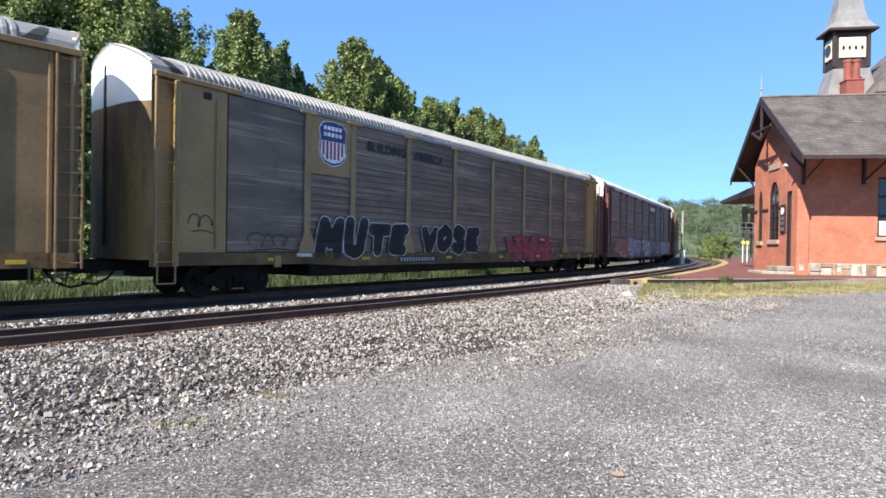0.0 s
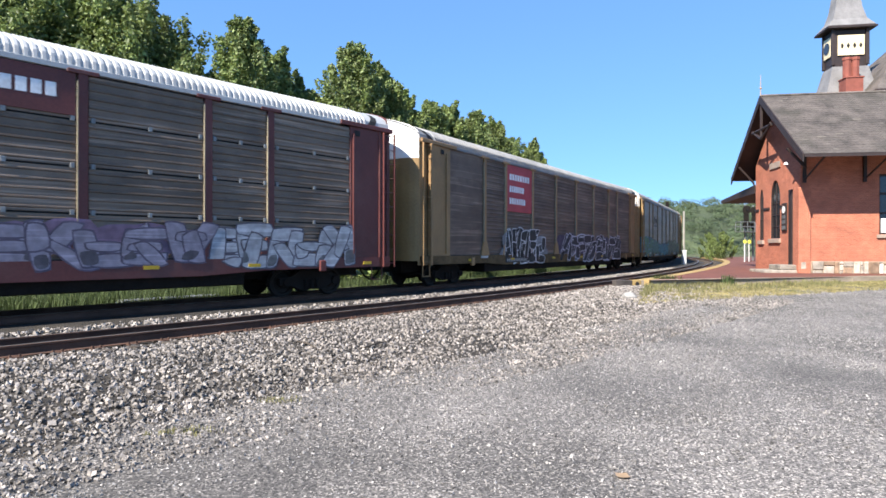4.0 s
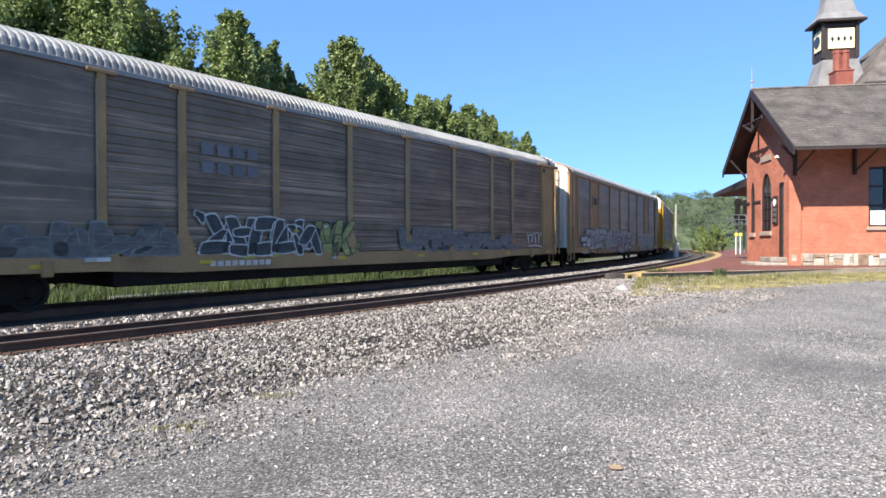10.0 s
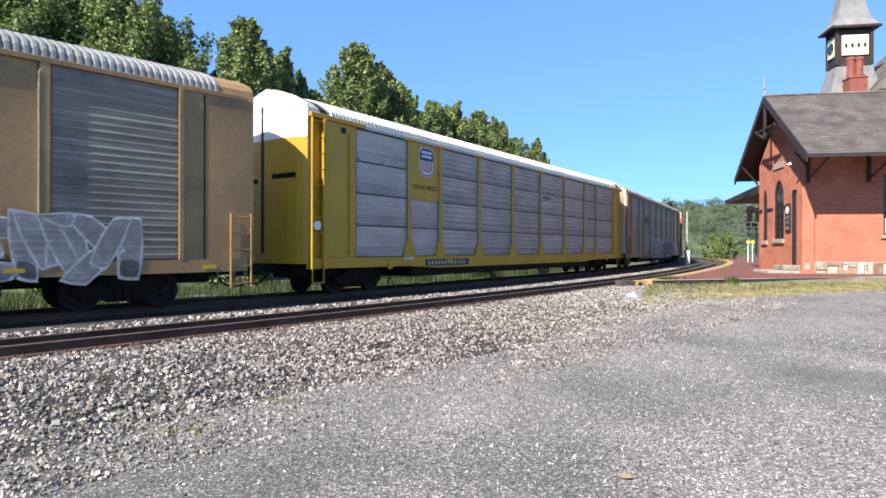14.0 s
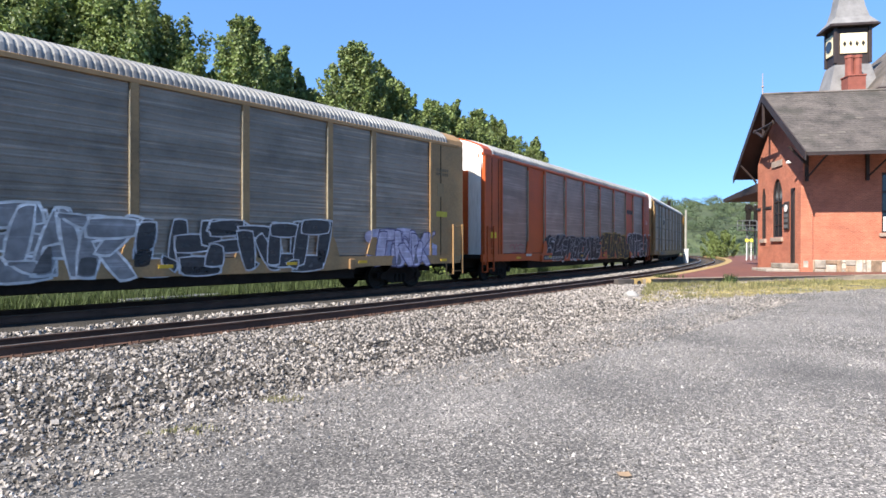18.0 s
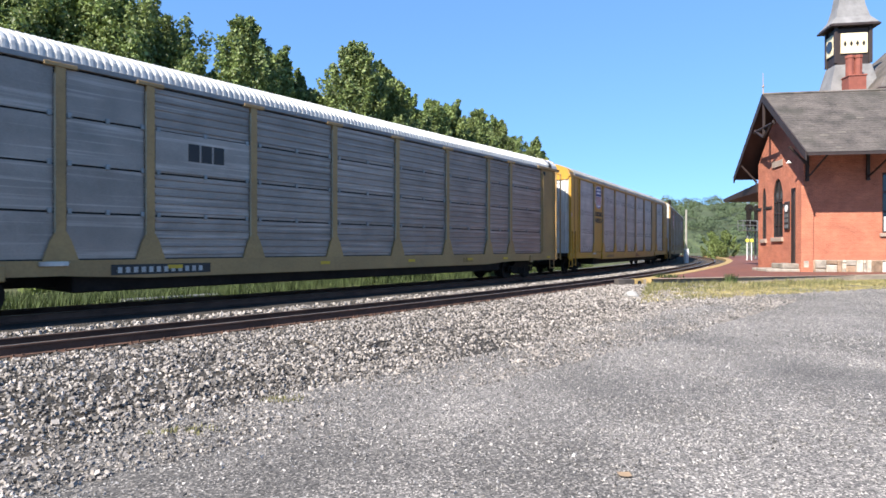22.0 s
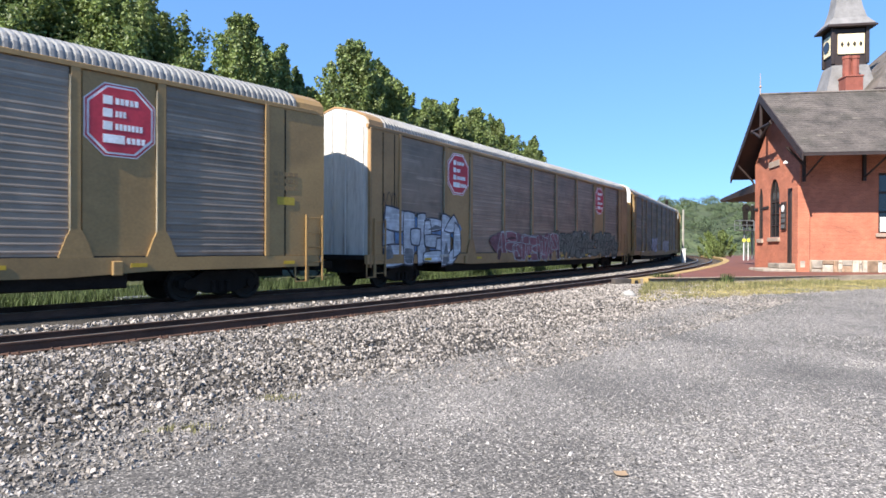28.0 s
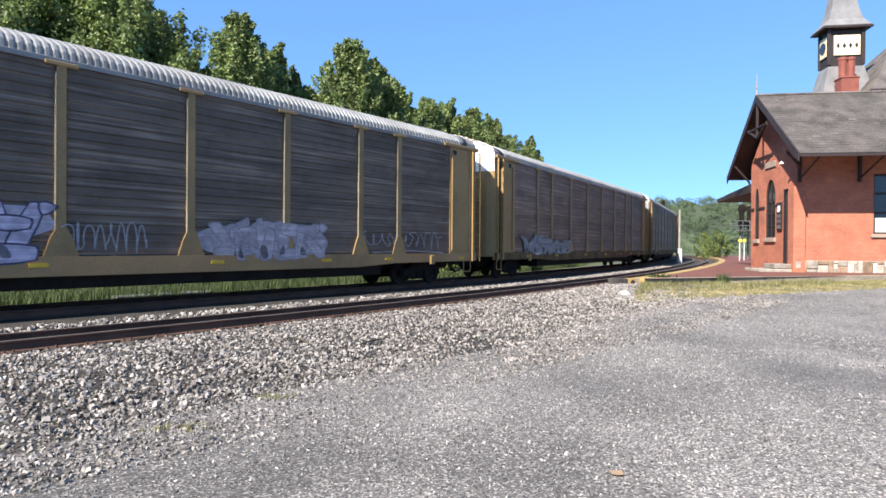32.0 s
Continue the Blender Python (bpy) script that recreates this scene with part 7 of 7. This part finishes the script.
def dress_car_6(car, X):
    csx_bars(car, X(4.95), X(6.35), 3.65, 4.4, BLACK, FRONT + 0.04)
    graffiti(car, X(2.3), X(4.2), 0.7, 1.9, 1, (0.5, 0.5, 0.48), BLACK, 61, "pale spray-painted letters", 0.5)
    graffiti(car, X(3.4), X(9.2), 0.95, 2.4, 6, (0.34, 0.35, 0.34), (0.05, 0.05, 0.055), 62, "chrome-white spray-painted letters", 0.46, cloud=(0.33, 0.34, 0.34))
    graffiti(car, X(9.8), X(15.2), 0.75, 2.35, 5, (0.33, 0.31, 0.35), (0.03, 0.03, 0.05), 63, "lilac-grey spray-painted letters", 0.56, cloud=(0.16, 0.36, 0.38))
    graffiti(car, X(18.0), X(24.0), 0.75, 2.2, 6, (0.24, 0.24, 0.235), (0.45, 0.45, 0.44), 64, "faded white spray-painted letters", 0.4)


def dress_car_7(car, X):
    part("logo_panel", box((X(4.74), FRONT + 0.03, 3.2), (X(6.38), FRONT + 0.052, TOP - 0.03), 0.005), M_BRIGHTYELLOW, car, "yellow panel behind the shield")
    crest(car, X(5.2), X(6.05), 4.1, 5.15, FRONT + 0.028)
    words(car, "BUILDING AMERICA", X(4.85), 3.62, 0.16, BLACK, FRONT + 0.026, fit=1.4)
    shape(car, "round_notice", octagon(X(0.1), X(0.36), 2.0, 2.26, 0.07), FRONT - 0.06, WHITE, "small white notice")
    scrawl(car, X(15.3), X(16.2), 4.0, 4.12, BLACK, 71)


def dress_car_8(car, X):
    csx_bars(car, X(6.75), X(8.5), 3.35, 4.2, BLACK, FRONT + 0.03)
    graffiti(car, X(9.3), X(14.9), 0.7, 2.35, 6, (0.2, 0.205, 0.22), (0.6, 0.61, 0.62), 81, "faded white spray-painted letters", 0.5)
    graffiti(car, X(15.1), X(20.4), 0.7, 2.25, 6, (0.03, 0.03, 0.035), (0.55, 0.55, 0.57), 82, "black spray-painted letters edged in white", 0.26)
    graffiti(car, X(22.7), X(25.2), 0.7, 2.1, 3, (0.5, 0.45, 0.58), (0.12, 0.1, 0.2), 83, "lilac spray-painted letters", 0.3, cloud=(0.4, 0.36, 0.48))
    shape(car, "yellow_notice", [(X(1.0), 2.55), (X(1.55), 2.55), (X(1.55), 2.75), (X(1.0), 2.75)], FRONT + 0.01, (0.45, 0.32, 0.03), "small yellow notice")
    bars(car, X(25.7), 4.3, 0.7, 0.1, 6, (0.15, 0.1, 0.05), FRONT + 0.01, 2), bars(car, X(25.75), 3.35, 0.5, 0.5, 1, (0.25, 0.16, 0.07), FRONT + 0.01)
    shape(car, "yellow_notice", [(X(25.7), 2.6), (X(26.3), 2.6), (X(26.3), 2.8), (X(25.7), 2.8)], FRONT + 0.01, (0.45, 0.36, 0.03), "small yellow notice")


def dress_car_9(car, X):
    bars(car, X(21.0), 3.85, 1.5, 0.3, 4, BLACK, FRONT + 0.04, gap=0.12)
    graffiti(car, X(6.8), X(14.9), 0.75, 2.1, 9, (0.015, 0.016, 0.02), (0.3, 0.31, 0.33), 91, "black and grey wild spray-painted letters", 0.34, cloud=(0.03, 0.03, 0.035), lean=0.5, glow_=(0.55, 0.55, 0.55))
    graffiti(car, X(15.4), X(21.1), 0.75, 2.4, 5, (0.03, 0.025, 0.02), (0.4, 0.3, 0.06), 92, "black spray-painted letters edged in yellow", 0.42, cloud=(0.22, 0.03, 0.03))
    graffiti(car, X(21.1), X(26.6), 0.7, 2.6, 5, (0.02, 0.02, 0.025), (0.55, 0.54, 0.56), 93, "black spray-painted letters edged in white", 0.46, lean=0.3, cloud=(0.03, 0.025, 0.03))
    scrawl(car, X(2.6), X(3.9), 1.25, 1.7, (0.3, 0.05, 0.08), 94, n=3), scrawl(car, X(26.0), X(26.6), 3.2, 3.6, WHITE, 95, n=2)
    shape(car, "yellow_notice", [(X(0.8), 1.85), (X(1.3), 1.85), (X(1.3), 2.1), (X(0.8), 2.1)], FRONT + 0.01, (0.6, 0.42, 0.02), "small yellow notice")


def dress_car_10(car, X):
    part("name_panel", box((X(6.62), FRONT + 0.03, 3.28), (X(9.18), FRONT + 0.05, 4.25), 0.005), M_GALV, car, "pale smooth name panel")
    csx_bars(car, X(7.1), X(8.8), 3.4, 4.2, BLACK, FRONT + 0.026, False)
    bars(car, X(18.9), 0.86, 0.7, 0.18, 4, (0.2, 0.12, 0.03), FRONT - 0.026)
    shape(car, "yellow_notice", [(X(0.95), 1.55), (X(1.4), 1.55), (X(1.4), 1.72), (X(0.95), 1.72)], FRONT + 0.01, (0.5, 0.4, 0.05), "small yellow notice")


def dress_car_11(car, X):
    crest(car, X(4.9), X(6.1), 3.85, 5.2, FRONT + 0.04)
    words(car, "BUILDING", X(4.8), 3.38, 0.28, BLACK, FRONT + 0.04, fit=1.5, fat=0.012)
    words(car, "AMERICA", X(4.82), 2.98, 0.28, BLACK, FRONT + 0.04, fit=1.47, fat=0.012)
    shape(car, "round_notice", octagon(X(0.25), X(0.52), 3.1, 3.35, 0.08), FRONT + 0.01, (0.55, 0.3, 0.35), "small round notice")
    bars(car, X(14.9), 0.82, 1.2, 0.22, 3, (0.2, 0.06, 0.02), FRONT - 0.026)
    bars(car, X(7.0), 0.85, 1.8, 0.15, 9, (0.2, 0.12, 0.05), FRONT - 0.026)


def dress_car_12(car, X):
    emblem(car, X(4.75), X(6.3), 3.45, 5.1, FRONT + 0.04), emblem(car, X(20.95), X(22.45), 3.45, 5.1, FRONT + 0.04)
    scrawl(car, X(9.6), X(14.4), 1.3, 2.0, (0.05, 0.05, 0.06), 121, w=0.06, n=12)
    bars(car, X(17.0), 0.82, 1.3, 0.2, 6, (0.25, 0.13, 0.05), FRONT - 0.026)
    bars(car, X(25.6), 3.4, 0.8, 0.12, 5, (0.22, 0.14, 0.06), FRONT + 0.01, 3)
    shape(car, "yellow_notice", [(X(25.7), 2.6), (X(26.25), 2.6), (X(26.25), 2.82), (X(25.7), 2.82)], FRONT + 0.01, (0.42, 0.3, 0.03), "small yellow notice")


def dress_car_13(car, X):
    emblem(car, X(4.75), X(6.3), 3.5, 5.15, FRONT + 0.04), emblem(car, X(20.95), X(22.45), 3.5, 5.15, FRONT + 0.04)
    graffiti(car, X(0.9), X(5.5), 0.75, 2.7, 4, (0.52, 0.54, 0.58), (0.05, 0.05, 0.07), 131, "pale blue-white spray-painted letters", 0.62, bodies=(7, 8, 2, 9), cloud=(0.12, 0.24, 0.45))
    graffiti(car, X(8.6), X(15.1), 0.8, 2.1, 8, (0.25, 0.09, 0.11), (0.36, 0.38, 0.38), 132, "dull red spray-painted letters", 0.36, cloud=(0.2, 0.08, 0.1))
    graffiti(car, X(15.2), X(24.8), 0.9, 2.35, 11, (0.13, 0.145, 0.125), (0.012, 0.018, 0.018), 133, "grey-green wild spray-painted letters", 0.4, lean=0.5, glow_=(0.5, 0.52, 0.52), cloud=(0.16, 0.17, 0.15))
    scrawl(car, X(0.8), X(1.6), 2.6, 3.3, BLACK, 134, n=3)


def dress_car_14(car, X):
    graffiti(car, X(9.0), X(11.6), 1.0, 2.25, 3, (0.42, 0.38, 0.5), (0.05, 0.04, 0.09), 141, "lilac-white spray-painted shape", 0.3, cloud=(0.4, 0.37, 0.47))
    graffiti(car, X(15.6), X(19.0), 1.05, 2.1, 5, (0.42, 0.36, 0.4), (0.3, 0.26, 0.3), 142, "faded pale pink spray-painted letters", 0.2, cloud=(0.4, 0.35, 0.4))
    scrawl(car, X(0.75), X(1.75), 2.5, 3.3, BLACK, 145, n=4, w=0.045), scrawl(car, X(1.0), X(1.7), 3.1, 3.6, BLACK, 148, n=2, w=0.04)
    scrawl(car, X(2.4), X(4.3), 1.6, 2.1, (0.05, 0.05, 0.05), 146, n=7, w=0.035), scrawl(car, X(12.2), X(14.0), 1.2, 2.0, (0.3, 0.3, 0.33), 147, n=8)
    scrawl(car, X(8.2), X(9.2), 1.3, 2.4, (0.4, 0.38, 0.45), 149, n=2), scrawl(car, X(20.9), X(24.8), 1.3, 2.0, (0.35, 0.33, 0.36), 150, n=10)
    bars(car, X(7.1), 3.9, 1.6, 0.28, 3, (0.1, 0.1, 0.1), FRONT + 0.03), bars(car, X(7.2), 0.85, 1.9, 0.15, 9, (0.2, 0.13, 0.06), FRONT - 0.026)
    bars(car, X(3.55), 0.88, 0.35, 0.2, 3, WHITE, FRONT - 0.026)


def dress_car_15(car, X):
    graffiti(car, X(3), X(9), 1.1, 2.0, 6, (0.3, 0.3, 0.31), (0.2, 0.2, 0.2), 151, "faint grey spray-painted letters", 0.3)


def plain(car, X):
    bars(car, X(7.2), 0.85, 1.9, 0.15, 9, (0.2, 0.13, 0.06), FRONT - 0.026)


M_GOLD = material("golden_yellow_paint", (0.42, 0.21, 0.016), 0.5, vary=0.14, scale=0.8, fine=16, bump=0.06, stain=(0.171, 0.098, 0.026), stain_amount=0.35)
T_ = dict(kind="T", paint=M_YELLOW, screen=M_GALVDIRTY, roof=M_ROOF, end=M_YELLOW, smooth_first=1, white_top="T")
B_ = dict(kind="B", paint=M_BROWNYELLOW, screen=M_GALVMID, roof=M_ROOF, end=M_PALE, cap=M_BROWNYELLOW, rows=1, ribs=24, smooth_first=1)
SPECS = (
    (0, 0.1, dict(T_, paint=M_SHADEYELLOW, label="dirty yellow car carrier wagon with tall ladders"), dress_car_0),
    (1, 0.0, dict(T_, end=M_ENDYELLOW, label="yellow car carrier wagon with grey screens and black graffiti"), dress_car_1),
    (2, 0.0, dict(T_, paint=M_MAROON, sill=M_MAROON, end=M_MAROON, white_top="half", roof=M_ROOFNEW, gaps=True, brackets=True, label="maroon car carrier wagon with white roof and purple graffiti"), dress_car_2),
    (3, 0.0, dict(T_, paint=M_BROWNYELLOW, screen=M_GALVDARK, ribs=6, label="yellow car carrier wagon with dark screens and red name panel"), dress_car_3),
    (4, -0.05, dict(T_, screen=M_GALV, smooth_first=2, label="yellow car carrier wagon with blue-grey screens and green graffiti"), dress_car_4),
    (5, -0.35, dict(T_, sill=M_BROWNYELLOW, paint=M_BROWNYELLOW, label="tan car carrier wagon with dirty grey screens"), dress_car_5),
    (6, -0.3, dict(B_, solid=(1, 7), label="tan car carrier wagon with ribbed ends and lilac graffiti"), dress_car_6),
    (7, 0.05, dict(T_, latch=True, paint=M_BRIGHTYELLOW, sill=M_BRIGHTYELLOW, end=M_BRIGHTYELLOW, roof=M_ROOFNEW, screen=M_PERF, gaps=True, brackets=True, smooth_first=2, label="bright yellow car carrier wagon with white roof"), dress_car_7),
    (8, -0.12, dict(B_, label="tan car carrier wagon with grey screens and faded graffiti"), dress_car_8),
    (9, -0.2, dict(B_, paint=M_ORANGE, cap=M_ORANGE, end=M_ORANGE, white_top="B", side_strip=True, screen=M_GALV, solid=(1, 7), label="orange car carrier wagon with black and yellow graffiti"), dress_car_9),
    (10, -0.25, dict(T_, latch=True, sill=M_YELLOW, roof=M_ROOFNEW, screen=M_GALV, gaps=True, brackets=True, smooth_first=2, label="yellow car carrier wagon with clean galvanised screens and white roof"), dress_car_10),
    (11, -0.3, dict(B_, paint=M_GOLD, cap=M_GOLD, top=True, screen=M_PERF, ribs=0, solid=(1, 7), label="golden yellow car carrier wagon with bright perforated screens"), dress_car_11),
    (12, -0.25, dict(B_, paint=M_YELLOW, cap=M_YELLOW, solid=(1, 7), label="yellow car carrier wagon with red octagon emblems"), dress_car_12),
    (13, -0.05, dict(B_, solid=(1, 7), label="tan car carrier wagon with pale blue graffiti and red emblems"), dress_car_13),
    (14, 0.0, dict(T_, screen=M_GALVDARK, sill=M_BROWNYELLOW, paint=M_YELLOW, label="yellow car carrier wagon with dark grey screens and pink graffiti"), dress_car_14),
    (15, 0.0, dict(T_, label="yellow car carrier wagon with dark weathered screens"), dress_car_15),
    (16, 0.0, dict(T_, label="dirty yellow car carrier wagon far back in the train"), plain),
    (17, 0.0, dict(B_, label="tan car carrier wagon far back in the train"), plain),
)


# where the dark number board hangs on the sill, and its length
BOARDS = {1: (8.7, 2.3), 2: (4.0, 2.7), 3: (6.4, 2.3), 4: (6.9, 2.6), 6: (8.2, 2.9), 7: (5.5, 2.9), 8: (7.0, 2.2), 9: (6.2, 2.9), 10: (5.6, 2.4)}


def build_train():
    for j, shift, spec, dress in SPECS:
        car, X = build_car(spec)
        dress(car, X)
        if j in BOARDS:
            number_board(car, X(BOARDS[j][0]), BOARDS[j][1])
        CARS.append((car, j, shift))
        car.matrix_world = car_pose(j, shift, 0.0)



# ---- what moves ----
def gone(t):
    """Metres the train has run after t seconds."""
    return 11.9281 * t - 0.00211 * t * t + 0.000163147 * t ** 3 - 0.0782


def car_pose(j, shift, t):
    c = 4.534 + (j - 0.5) * PITCH + shift - gone(t)
    a, b = on_line(c - 9.9), on_line(c + 9.9)
    d = (b - a).normalized()
    p = (a + b) / 2
    return Matrix(((d.x, -d.y, 0, p.x), (d.y, d.x, 0, p.y), (0, 0, 1, RZ), (0, 0, 0, 1)))


def motions():
    for car, j, shift in CARS:
        walk(car, [(i * 0.5, car_pose(j, shift, i * 0.5)) for i in range(65)])
    first = {}
    for w, x in WHEELS:
        if x not in first:
            walk(w, [(i / 30, pose(x, 0, 0.42, 0, -math.degrees(gone(i / 30) / 0.42), 0)) for i in range(961)])
            first[x] = w
        else:
            # every other wheelset rolls by the same keys
            w.rotation_mode = "QUATERNION"
            keys, made = w.animation_data_create(), first[x].animation_data
            keys.action = made.action
            keys.action_slot = made.action_slot


build_ground()
build_platform()
build_station()
build_lineside()
build_trees()
build_train()
build_grass()
build_litter()
build_tracks()
build_stones()
motions()
